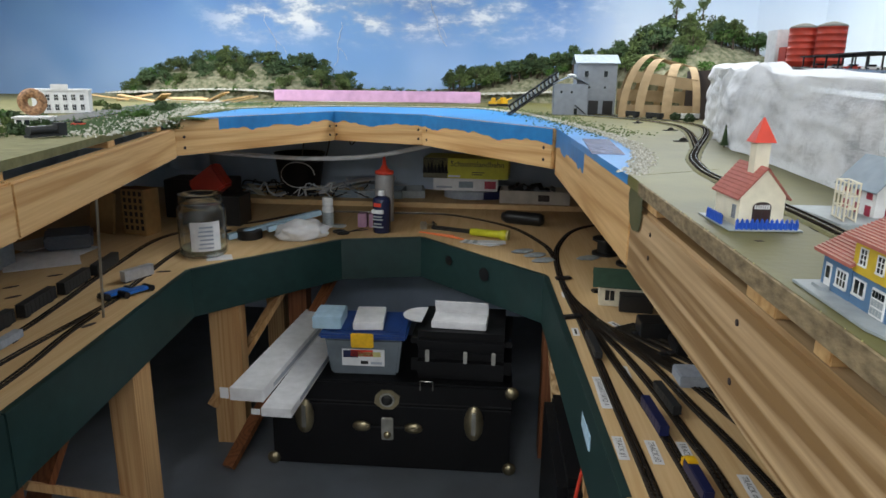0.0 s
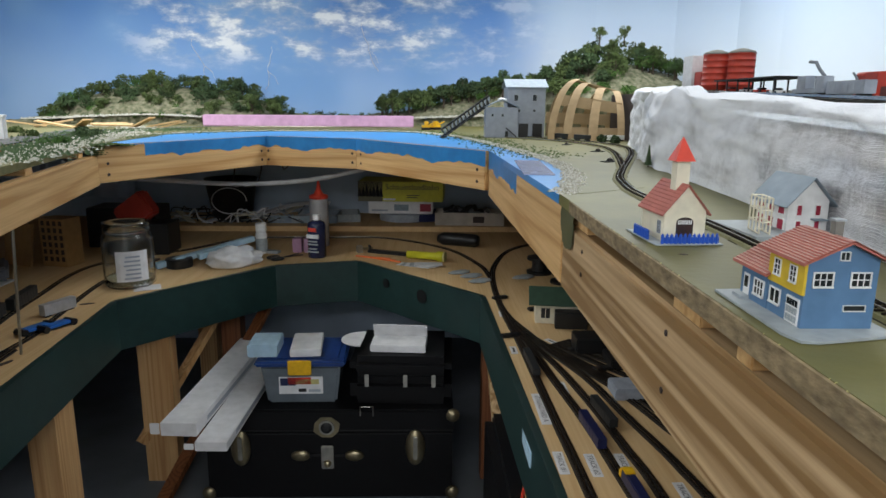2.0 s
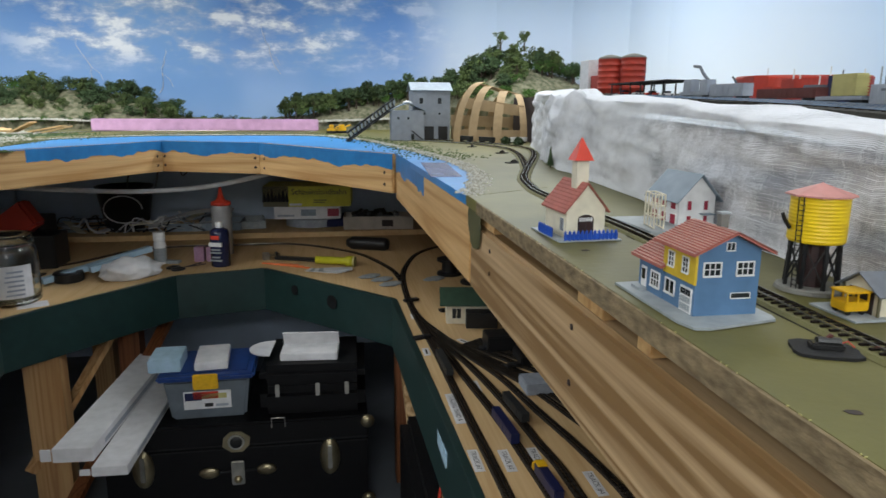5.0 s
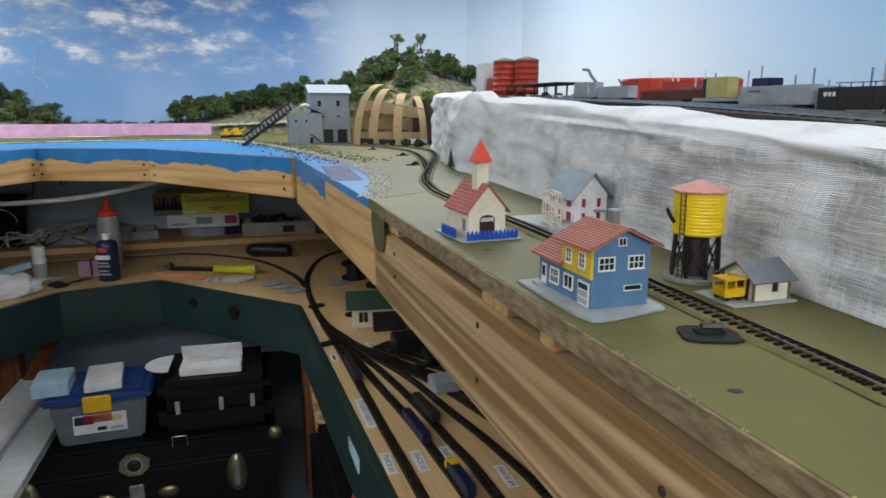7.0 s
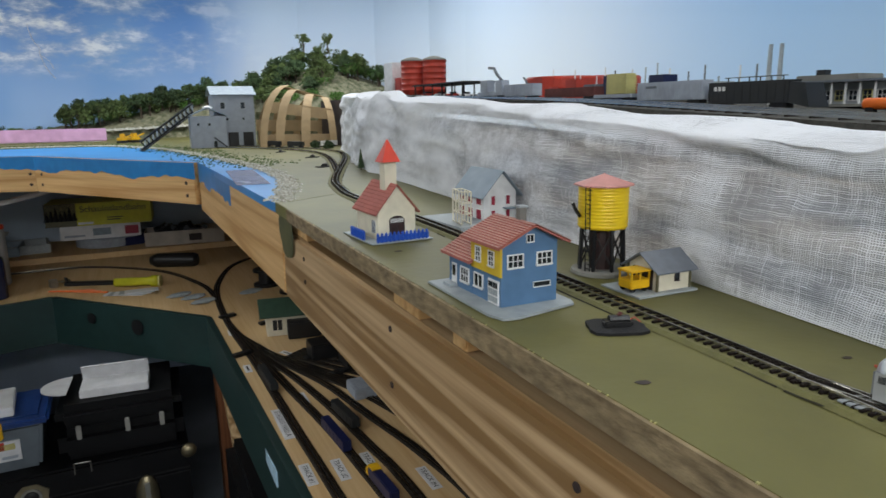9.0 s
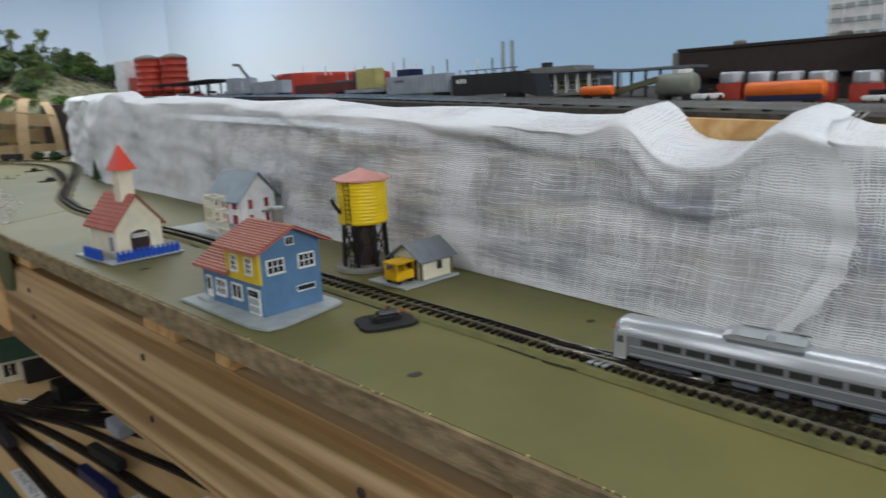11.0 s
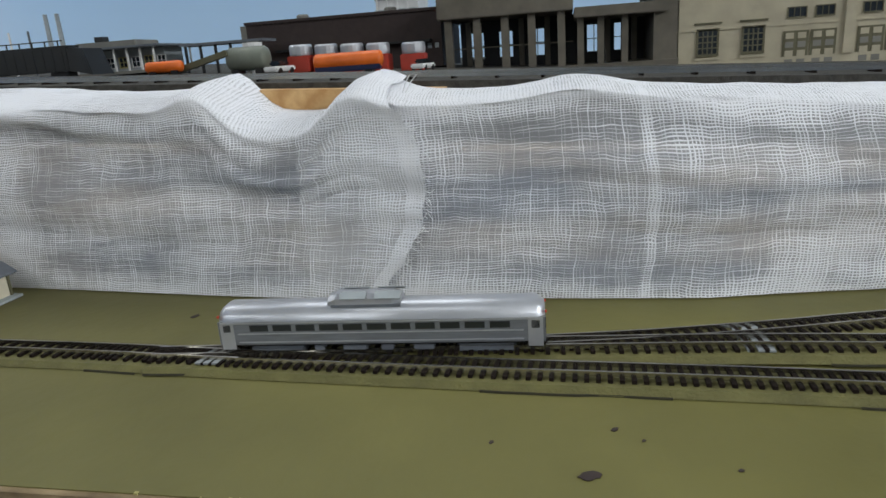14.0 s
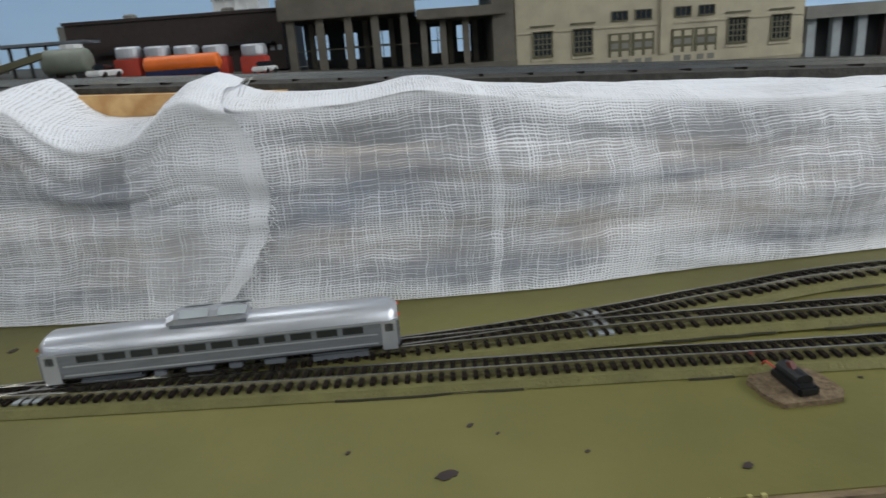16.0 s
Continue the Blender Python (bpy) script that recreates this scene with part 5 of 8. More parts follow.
for i in range(85):
    x = rt.uniform(1.14, 1.95)
    y = rt.uniform(4.22, 4.68)
    if x > 1.55 and y < 4.42:
        continue
    plant(rt.choice((0, 1, 4, 4, 3)), x, y, DK + prof(HILL_E, x) * min(1, (y - 4.02) / 0.45) - 0.02, rt.uniform(0.9, 1.25))
for i in range(46):
    x = rt.uniform(-2.2, -0.75)
    plant(rt.choice((2, 4)), x, rt.uniform(4.44, 4.56), DK + prof(HILL_W, x) * 0.22 - 0.02, rt.uniform(0.3, 0.6))
for x in (1.42, 1.58):
    plant(3, x, 4.5, DK + 0.52, 0.75)
for p in PROTOS:
    p.matrix_basis = pose(-1.2 - 0.22 * PROTOS.index(p), 4.66, DK + 0.12)


def scatter(name, line_pts, half, n, smin, smax, material, label, category, z):
    """Loose stones strewn in a band along a line."""
    v, f = [], []
    rs = random.Random(3)
    for _ in range(n):
        p = rs.choice(line_pts)
        c = Vector((p.x + rs.gauss(0, half), p.y + rs.gauss(0, half), z + p.z))
        s = rs.uniform(smin, smax)
        k = len(v)
        for d in ((1, 0, 0), (-1, 0, 0), (0, 1, 0), (0, -1, 0), (0, 0, 1)):
            v.append(tuple(c + Vector(d) * s * rs.uniform(0.6, 1.2)))
        f += [(k, k + 2, k + 4), (k + 2, k + 1, k + 4), (k + 1, k + 3, k + 4), (k + 3, k, k + 4)]
    me = bpy.data.meshes.new(name)
    me.from_pydata(v, [], f)
    me.materials.append(material)
    return tagged(new(name, me), label, category, kind="stuff")


scatter("lake_gravel", smooth_line([(p.x + (0.008 if p.y < 3.3 and p.x > 0 else 0.0), p.y + (0.02 if p.y > 3.0 else 0.0)) for p in SHORE], 0.004), 0.010, 9000, 0.0014, 0.0055, GRAVEL, "pale grey gravel strewn along the lake shore", "gravel", DK)
scatter("shore_scrub", smooth_line([(p.x + 0.02, p.y + 0.10) for p in SHORE[2:-14]], 0.01), 0.06, 2600, 0.002, 0.006, LEAF2, "low olive scrub behind the lake shore", "scrub", DK)
scatter("hill_stones", smooth_line([(-2.2, 4.47, 0.03), (-1.5, 4.5, 0.06), (-0.8, 4.5, 0.04), (0.2, 4.6, 0.05), (0.9, 4.6, 0.08)], 0.01), 0.045, 5200, 0.004, 0.013, GRAVEL, "pale stones at the foot of the hills", "stones", DK)
scatter("fascia_moss", smooth_line([(-0.862, 2.42, -0.03), (-0.855, 2.42, 0.0), (-0.83, 2.47, 0.004), (-0.80, 2.53, -0.004)], 0.006), 0.015, 1500, 0.002, 0.006, LEAF2, "tuft of green scatter at the deck corner", "scrub", DK - 0.006)
pk = tagged(part("foam_strip", box(0, -0.05, 0, 1.30, 0.03, 0.068, 0.004), PINK), "long pink foam board strip behind the lake", "foam board")
pk.matrix_basis = pose(-1.08, 4.30, DK + 0.001, 0, 0, 3)
for i in range(9):
    x = -1.95 + i * 0.105
    m = pose(x, 3.9 + 0.1 * math.sin(i * 2.1), DK + 0.02, rt.uniform(-12, 12), rt.uniform(-25, 25), rt.uniform(-50, 50))
    tagged(part("wood_scrap", box(-0.10, -0.026, -0.004, 0.10, 0.026, 0.004), SHELF), "thin scrap of tan wood lying behind the lake", "wood scrap", "wood scraps").matrix_basis = m
tagged(part("lake_photo", box(-0.035, -0.19, 0, 0.035, 0.19, 0.0012), mat("glossy_photo", (0.34, 0.36, 0.52), 0.2, col2=(0.10, 0.10, 0.20), scale=45, var=0.8)), "glossy blue photo print lying on the lake", "photo print").matrix_basis = pose(0.570, 1.71, DK - 0.0027, 0, 0, -4)


def coal_tower():
    t = thing("coal_building", pose(0, 0, DK), "grey model mine building with sloping conveyor", "model building")
    part("tower", box(0.675, 3.16, 0, 0.85, 3.32, 0.225, 0.002), GREY_PL, t)
    g = gable_roof(0.18, 0.165, 0.225, 0.035, 0.008, 0.004)
    part("tower_roof", g, ROOF_BLUE, t).matrix_basis = pose(0.7625, 3.24, 0, 0, 0, 90)
    part("annex", box(0.568, 3.08, 0, 0.715, 3.1595, 0.135, 0.002), GREY_PL, t)
    part("annex_roof", gable_roof(0.078, 0.148, 0.135, 0.032, 0.006, 0.004), ROOF_BLUE, t).matrix_basis = pose(0.6415, 3.12, 0)
    part("roof_hatch", lathe([(0.020, 0.160), (0.020, 0.172), (0.004, 0.178)], 18, at=(0.645, 3.115, 0)), WINDOW_WHITE, t, "round white roof hatch")
    for x, z in ((0.715, 0.165), (0.80, 0.165)):
        window(t, pose(x, 3.1595, z), 0.017, 0.026, SLAB_GREY, (0, 0), 0.002)
    for x, z in ((0.73, 0.115), (0.80, 0.115)):
        window(t, pose(x, 3.1595, z), 0.009, 0.010, SLAB_GREY, (0, 0), 0.002)
    for x, z in ((0.60, 0.095), (0.645, 0.095)):
        window(t, pose(x, 3.0795, z), 0.009, 0.010, SLAB_GREY, (0, 0), 0.002)
    window(t, pose(0.665, 3.0795, 0.004), 0.014, 0.026, SLAB_GREY, (0, 0), 0.002)
    # Black panels paint the shade of the open arches on a solid wall.
    for x in (0.752, 0.816):
        part("archway", box(x - 0.022, 3.157, 0, x + 0.022, 3.1595, 0.062, 0.0008), BLACK, t)
    part("stair", bar((0.66, 3.072, 0.045), (0.71, 3.072, 0.004), 0.005), BLACK, t)
    a0, a1 = Vector((0.585, 3.13, 0.15)), Vector((0.37, 3.06, 0.0))
    cv = part("conveyor", bar(a0, a1, 0.05, 0.004), BLACK, t, "dark sloping conveyor")
    for s in (-1, 1):
        d = Vector((0, 0.026 * s, 0))
        for up in (0.004, 0.036):
            part("truss_chord", bar(a0 + d + Vector((0, 0, up)), a1 + d + Vector((0, 0, up)), 0.006), BLACK, cv)
        for k in range(13):
            p = a0.lerp(a1, k / 13) + d
            part("truss_post", bar(p + Vector((0, 0, 0.004)), a0.lerp(a1, (k + 1) / 13) + d + Vector((0, 0, 0.036)), 0.004), BLACK, cv)
            part("truss_post", bar(p, p + Vector((0, 0, 0.036)), 0.004), SLAB_GREY, cv)
    for k, x in enumerate((0.30, 0.355)):
        v = thing("toy_digger", pose(x, 3.9 + 0.05 * k, DK + 0.001, 0, 0, 30 * k), "small yellow toy construction machine by the conveyor", "model vehicle", "yellow machines")
        part("body", box(-0.025, -0.02, 0.012, 0.025, 0.02, 0.028, 0.003), YELLOW_PL, v)
        part("cab", box(-0.01, -0.015, 0.028, 0.015, 0.015, 0.048, 0.003), YELLOW_PL, v)
        for s in (-1, 1):
            part("crawler", box(-0.028, s * 0.02 - 0.006, 0, 0.028, s * 0.02 + 0.006, 0.013, 0.004), BLACK, v)
        part("boom", bar((0.02, 0, 0.03), (0.06, 0, 0.045), 0.006), YELLOW_PL, v)


coal_tower()


def tunnel_frame():
    t = thing("tunnel_frame", pose(0, 0, DK), "open tunnel frame of bent brown cardboard strips", "tunnel frame")

    def arc(x0, x1, y0, y1, h, w):
        bm = bmesh.new()
        prev = None
        for k in range(13):
            f = k / 12 * math.pi / 2
            x, y, z = x0 + (x1 - x0) * (1 - math.cos(f)), y0 + (y1 - y0) * (1 - math.cos(f)), h * math.sin(f)
            row = [bm.verts.new((x + dx, y + dy, z)) for dx, dy in ((-w / 2, 0), (w / 2, 0), (w / 2, 0.004), (-w / 2, 0.004))]
            if prev:
                for q in range(4):
                    bm.faces.new((prev[q], prev[(q + 1) % 4], row[(q + 1) % 4], row[q]))
            prev = row
        return bm
    for k, (x, lean, h, w) in enumerate(((0.840, 0.145, 0.262, 0.030), (0.905, 0.115, 0.245, 0.036), (1.010, 0.075, 0.225, 0.038), (1.125, 0.012, 0.212, 0.030))):
        part("rib", arc(x, x + lean, 2.93 - 0.02 * k, 3.06, h, w), CARDB, t, "bent cardboard rib")
        part("rear_rib", arc(x + 0.05, x + 0.05 + lean * 0.6, 3.28, 3.10, h * 0.95, w * 0.8), CARDB, t)
    part("top_strip", bar((0.955, 3.06, 0.258), (1.16, 3.05, 0.205), 0.036, 0.004), CARDB, t)
    part("top_strip", bar((0.975, 3.07, 0.252), (1.13, 3.20, 0.215), 0.03, 0.004), CARDB, t)
    for z, dx, dz in ((0.012, 0.0, -0.002), (0.150, 0.06, -0.035)):
        part("stringer", bar((0.842 + dx * 0.6, 2.952 + dx * 0.4, z + 0.02), (1.135, 2.905 + dx * 0.4, z + 0.02 + dz), 0.004, 0.046), CARDB, t, "wide cross strip of cardboard")
    part("stringer", bar((0.86, 3.2, 0.09), (1.16, 3.2, 0.08), 0.004, 0.05), CARDB, t)
    part("inner_wall", box(0.88, 3.30, 0, 1.25, 3.31, 0.15), ROCK, t)
    part("end_panel", box(1.165, 2.75, 0, 1.185, 3.2, 0.195), BROWN, t, "dark end panel")


tunnel_frame()


def freight(x, y, z, L, W, H, material, label, rz=0.0, ribs=0, group="freight cars"):
    t = thing("freight_car", pose(x, y, z, 0, 0, rz), label, "model train car", group)
    part("body", box(-W / 2, -L / 2, 0.006, W / 2, L / 2, 0.006 + H, 0.0006), material, t)
    part("roof_walk", box(-W * 0.46, -L / 2 - 0.0005, 0.006 + H, W * 0.46, L / 2 + 0.0005, 0.0072 + H), material, t)
    for k in range(ribs):
        yy = -L / 2 + L * (k + 0.5) / ribs
        part("rib", box(-W / 2 - 0.0006, yy - 0.0006, 0.007, W / 2 + 0.0006, yy + 0.0006, 0.005 + H), material, t)
    for e in (-1, 1):
        part("bogie", box(-W * 0.35, e * L * 0.36 - 0.011, 0.0, W * 0.35, e * L * 0.36 + 0.011, 0.006, 0.001), BLACK, t)
    return t


for x, y, rz in ((0.875, 2.915, 30), (0.945, 2.80, 28)):
    freight(x, y, DK + 0.006, 0.085, 0.02, 0.016, CAR_BLACK, "black open hopper car by the tunnel frame", rz, 6)
freight(1.09, 2.86, DK + 0.0005, 0.10, 0.02, 0.018, WINDOW_WHITE, "white passenger car by the tunnel frame", -70, 0)
for x, y in ((1.03, 2.82), (1.06, 2.72)):
    o = thing("model_bush", pose(x, y, DK), "small dark green bush beside the curve", "model bush", "track bushes")
    bm = bmesh.new()
    leaf_clump(bm, (0, 0, 0.014), 0.022, 160, 0.006)
    part("foliage", bm, LEAF1, o)
o = thing("model_fir", pose(0.858, 1.70, DK), "tiny dark fir tree behind the church", "model tree")
bm = bmesh.new()
for k in range(9):
    add_lathe(bm, [(0.012 * (1 - k / 10), 0.006 + k * 0.005), (0.0012, 0.014 + k * 0.005)], 7)
part("foliage", bm, LEAF1, o)
part("trunk", rod((0, 0, 0), (0, 0, 0.01), 0.0015), BARK, o)

# ---- yard buildings and cars ----


def silos():
    t = thing("silo_group", pose(0, 0, yz(2.0)), "pair of red banded silos with a white block behind", "model silo")
    for k, (x, y) in enumerate(((1.150, 2.04), (1.195, 1.975))):
        pr = []
        for j in range(6):
            z = 0.001 + j * 0.0172
            pr += [(0.036, z), (0.036, z + 0.015), (0.0373, z + 0.0155), (0.0373, z + 0.017)]
        bm = lathe(pr + [(0.0365, 0.104)], 28, at=(x, y, 0))
        s = part("silo", bm, RED_PAINT, t, "red banded silo", True)
        part("silo_dome", lathe([(0.0375, 0.104), (0.033, 0.110), (0.015, 0.116), (0.003, 0.118)], 24, at=(x, y, 0)), CONCRETE, s, "grey domed cap", True)
    part("red_annex", box(1.125, 2.08, 0, 1.185, 2.13, 0.058, 0.001), RED_PAINT, t)
    part("white_block", box(1.118, 2.135, 0, 1.20, 2.21, 0.108, 0.001), WINDOW_WHITE, t, "plain white block building")


silos()


def tank_red(x, y, r, h):
    t = thing("storage_tank", pose(x, y, yz(y)), "low red storage tank with white markings", "model tank", "storage tanks")
    part("drum", lathe([(r, 0.0005), (r, h * 0.9), (r * 0.97, h), (0.002, h * 1.04)], 36), RED_PAINT, t, smooth=False)
    part("rim", lathe([(r * 1.01, h * 0.86), (r * 1.01, h * 0.92)], 36), BRIGHT_RED, t)
    for k in range(5):
        a = math.pi + (k - 2) * 0.25
        for tilt in (-35, 35):
            part("marking", box(-0.0012, -0.0006, -h * 0.24, 0.0012, 0.0006, h * 0.24, m=pose(r * 1.003 * math.cos(a), r * 1.003 * math.sin(a), h * 0.5, 0, 0, math.degrees(a) + 90) @ Matrix.Rotation(radians(tilt), 4, "Y")), WINDOW_WHITE, t, "white cross mark")
    part("stair", bar((-r - 0.002, -0.02, 0.0), (-r - 0.002, 0.03, h), 0.003), ROOF_GREY, t)


tank_red(1.20, 1.30, 0.085, 0.044)
tank_red(1.36, 1.36, 0.08, 0.048)
YT = yz
for y, L, H, mt, lab, rb in ((1.13, 0.10, 0.020, CAR_GREY, "grey model hopper car on the yard track", 6), (0.975, 0.135, 0.013, CAR_RED, "dark red gondola car on the yard track", 12), (0.752, 0.118, 0.023, CAR_GREY, "pale grey model boxcar on the yard track", 14), (0.626, 0.112, 0.024, CAR_BLACK, "black model boxcar with white marks on the yard track", 10)):
    c = freight(0.985, y, YT(y), L, 0.02, H, mt, lab, 0, rb)
    if mt is CAR_BLACK:
        # flared snowplough blade on the south end
        bm = bmesh.new()
        rows = []
        for k in range(9):
            f = k / 8
            half, up, low = 0.010 + 0.006 * f * f, 0.029 - 0.002 * f, 0.006 - 0.005 * f
            rows.append([bm.verts.new(p) for p in ((-half, -0.056 - 0.030 * f, low), (-half * 0.9, -0.056 - 0.022 * f, up), (half * 0.9, -0.056 - 0.022 * f, up), (half, -0.056 - 0.030 * f, low))])
        for a, b in zip(rows, rows[1:]):
            for k in range(4):
                bm.faces.new((a[k], a[(k + 1) % 4], b[(k + 1) % 4], b[k]))
        bm.faces.new(rows[-1])
        part("plough_blade", bm, CAR_BLACK, c, "flared black snowplough blade")
        for k in range(6):
            part("roof_rail", bar((-0.006, -0.045 + 0.015 * k, 0.031), (-0.006, -0.045 + 0.015 * k, 0.036), 0.001), CAR_BLACK, c)
        part("roof_rail", bar((-0.006, -0.05, 0.036), (-0.006, 0.035, 0.036), 0.001), CAR_BLACK, c)
        for k in range(3):
            part("lettering_bar", box(-0.0112, 0.030 + k * 0.006, 0.021, -0.0106, 0.034 + k * 0.006, 0.026), WINDOW_WHITE, c)
    if mt is CAR_GREY and rb == 14:
        part("lettering_bar", box(-0.0112, 0.02, 0.022, -0.0106, 0.04, 0.025), ROOF_GREY, c)
fl = freight(0.985, 0.866, YT(0.866), 0.085, 0.02, 0.004, CAR_GREY, "flat car loaded with yellow crates", 0, 0)
part("crate", box(-0.009, -0.030, 0.0115, 0.009, 0.014, 0.040, 0.0006), PALEYEL, fl, "pale yellow crate")
for k in range(7):
    part("batten", box(-0.0100, -0.031, 0.0128 + k * 0.0038, 0.0100, -0.018, 0.0150 + k * 0.0038), PALEYEL, fl)
cr = freight(0.985, 1.235, YT(1.235), 0.10, 0.02, 0.006, CAR_GREY, "grey flat car carrying a dark crane arm", 0, 0)
part("machine_house", box(-0.009, 0.012, 0.0132, 0.009, 0.040, 0.036, 0.001), CAR_GREY, cr)
part("machine_house", box(-0.009, -0.044, 0.0132, 0.009, -0.020, 0.034, 0.001), CAR_GREY, cr)
part("crane_arm", tube([(0, -0.03, 0.034), (0, -0.012, 0.046), (0, 0.0, 0.058), (0, 0.02, 0.060)], 0.003, 6), ROOF_GREY, cr, "curved dark crane arm")
rk = random.Random(17)
for k in range(16):
    y = 0.76 + k * 0.034 + rk.uniform(-0.01, 0.01)
    tagged(part("yard_mast", rod((1.15, y, yz(y)), (1.15, y, yz(y) + rk.uniform(0.03, 0.062)), 0.0013, 6), rk.choice((SLAB_GREY, ROOF_GREY, WINDOW_WHITE))), "thin grey lamp mast in the yard", "model mast", "yard masts")
rt2 = random.Random(9)
for k in range(9):
    y = 0.80 + k * 0.058
    tagged(part("yard_shed", cbox(1.12, y, yz(y) + 0.0003, 0.03, 0.035, rt2.uniform(0.018, 0.044), 0.001), rt2.choice((NAVY, CONCRETE, SLAB_GREY, RED_PAINT, ROOF_GREY))), "small plain model shed far back in the yard", "model shed", "far yard sheds")
# black bridge-like shed with cars near the silos
tsh = thing("car_shed", pose(1.08, 1.62, yz(1.62)), "low open black shed beside the silos", "model shed")
part("shed_roof", box(-0.05, -0.16, 0.030, 0.05, 0.14, 0.033), CAR_BLACK, tsh)
for k in range(6):
    for x in (-0.045, 0.045):
        part("post", bar((x, -0.15 + k * 0.056, 0.0), (x, -0.15 + k * 0.056, 0.030), 0.003), CAR_BLACK, tsh)


def model_car(x, y, z, material, rz, label, s=1.0):
    c = thing("model_car", pose(x, y, z, 0, 0, rz), label, "model car", "model cars")
    part("body", box(-0.006 * s, -0.014 * s, 0.002 * s, 0.006 * s, 0.014 * s, 0.006 * s, 0.001 * s), material, c)
    part("cabin", box(-0.005 * s, -0.007 * s, 0.006 * s, 0.005 * s, 0.007 * s, 0.0098 * s, 0.0012 * s), DARK_GLASS, c)
    for a in (-1, 1):
        for b in (-1, 1):
            part("wheel", lathe([(0.0024 * s, -0.0006), (0.0024 * s, 0.0006)], 10, m=pose(a * 0.0058 * s, b * 0.008 * s, 0.0024 * s, 0, 90, 0)), BLACK, c)


for k, (y, mt) in enumerate(((1.70, BRIGHT_RED), (1.62, WINDOW_WHITE), (1.55, BRIGHT_RED), (1.48, WINDOW_WHITE))):
    model_car(1.05, y, yz(y) + 0.001, mt, 90, "small model car parked under the black shed", 1.2)


def canopy_station():
    t = thing("canopy_station", pose(1.16, 0.64, yz(0.64)), "platform station with wide dark canopy roof", "model station")
    t.scale = (1, 1, 0.82)
    part("canopy", box(-0.05, -0.085, 0.036, 0.05, 0.085, 0.0395, 0.001), ROOF_GREY, t, "wide flat dark canopy")
    part("upper_room", box(-0.025, -0.04, 0.0395, 0.025, 0.045, 0.049, 0.001), CONCRETE, t)
    part("vent", box(-0.006, 0.018, 0.049, 0.006, 0.030, 0.058), CAR_BLACK, t)
    part("platform", box(-0.045, -0.08, 0, 0.045, 0.08, 0.004), CONCRETE, t)
    part("glazed_hall", box(-0.012, -0.068, 0.004, 0.03, 0.068, 0.036), SLAB_GREY, t)
    for k in range(9):
        y = -0.072 + k * 0.018
        for x in (-0.040, 0.042):
            part("post", bar((x, y, 0.004), (x, y, 0.036), 0.002), WINDOW_WHITE, t)
        window(t, pose(-0.0122, y + 0.008, 0.010, 0, 0, -90), 0.010, 0.014, PALEYEL if k % 2 else WINDOW_WHITE, (1, 1), 0.001)
    w = thing("platform_canopy", pose(1.16, 0.49, yz(0.49)), "low dark platform canopy on posts", "model canopy")
    part("canopy", box(-0.02, -0.055, 0.034, 0.02, 0.055, 0.037), ROOF_GREY, w)
    for k in range(6):
        part("post", bar((-0.015, -0.05 + k * 0.02, 0), (-0.015, -0.05 + k * 0.02, 0.034), 0.0026), CAR_BLACK, w)


canopy_station()
for dy in (0.0, 0.034):
    tagged(part("smokestack", lathe([(0.007, 0), (0.005, 0.135), (0.0055, 0.138)], 12, at=(1.92, 1.335 + dy, yz(1.31))), SLAB_GREY), "slim pale grey smokestack before the backdrop", "model smokestack", "smokestacks")


def brown_block():
    y0, y1 = 0.228, 0.483
    zb = yz(0.36) - 0.004
    t = thing("brick_warehouse", pose(0, 0, zb), "long dark brown flat-roofed model warehouse", "model building")
    part("block", box(1.20, y0, 0, 1.34, y1, 0.066), BROWN, t)
    part("parapet", box(1.197, y0 - 0.001, 0.066, 1.343, y1 + 0.001, 0.0695), BROWN, t)
    part("end_wall", box(1.20, y1, 0, 1.34, y1 + 0.008, 0.0655), CONCRETE, t)
    for y in (0.42, 0.30):
        part("roof_vent", lathe([(0.008, 0.0695), (0.008, 0.075), (0.006, 0.0765)], 10, at=(1.24, y, 0)), CONCRETE, t)
    for k in range(3):
        part("window_bar", box(1.1992, 0.232 + k * 0.009, 0.022, 1.1998, 0.237 + k * 0.009, 0.028), SLAB_GREY, t)
    part("roof_strip", box(1.185, 0.24, 0.030, 1.20, 0.44, 0.0325), CAR_BLACK, t)
    w = thing("white_tower", pose(1.5, 0.345, yz(0.345)), "pale office tower with window grid", "model tower")
    part("core", box(-0.04, -0.035, 0, 0.04, 0.035, 0.26), WINDOW_WHITE, w)
    for k in range(12):
        part("floor_band", box(-0.042, -0.036, 0.02 + k * 0.02, -0.0402, 0.036, 0.026 + k * 0.02), SLAB_GREY, w)
    for k in range(5):
        part("mullion", box(-0.0425, -0.035 + k * 0.0165, 0.0, -0.0402, -0.0325 + k * 0.0165, 0.26), WINDOW_WHITE, w)


brown_block()


def tank_cyl(x, y, L, r, material, label, low=None):
    z = yz(y)
    t = thing("tank_car", pose(x, y, z), label, "model tank", "yard tanks")
    m = pose(0, -L / 2, r + 0.004, -90, 0, 0)
    part("barrel", lathe([(r * 0.4, -0.002), (r * 0.9, 0), (r, 0.002), (r, L - 0.002), (r * 0.9, L), (r * 0.4, L + 0.002)], 22, m=m), material, t, smooth=True)
    if low:
        part("skirt", box(-r * 0.8, -L / 2, 0.002, r * 0.2, L / 2, r * 0.9 + 0.003, 0.001), low, t)
    for e in (-1, 1):
        part("cradle", box(-r * 0.7, e * L * 0.32 - 0.004, 0, r * 0.7, e * L * 0.32 + 0.004, 0.006), BLACK, t)
    return t


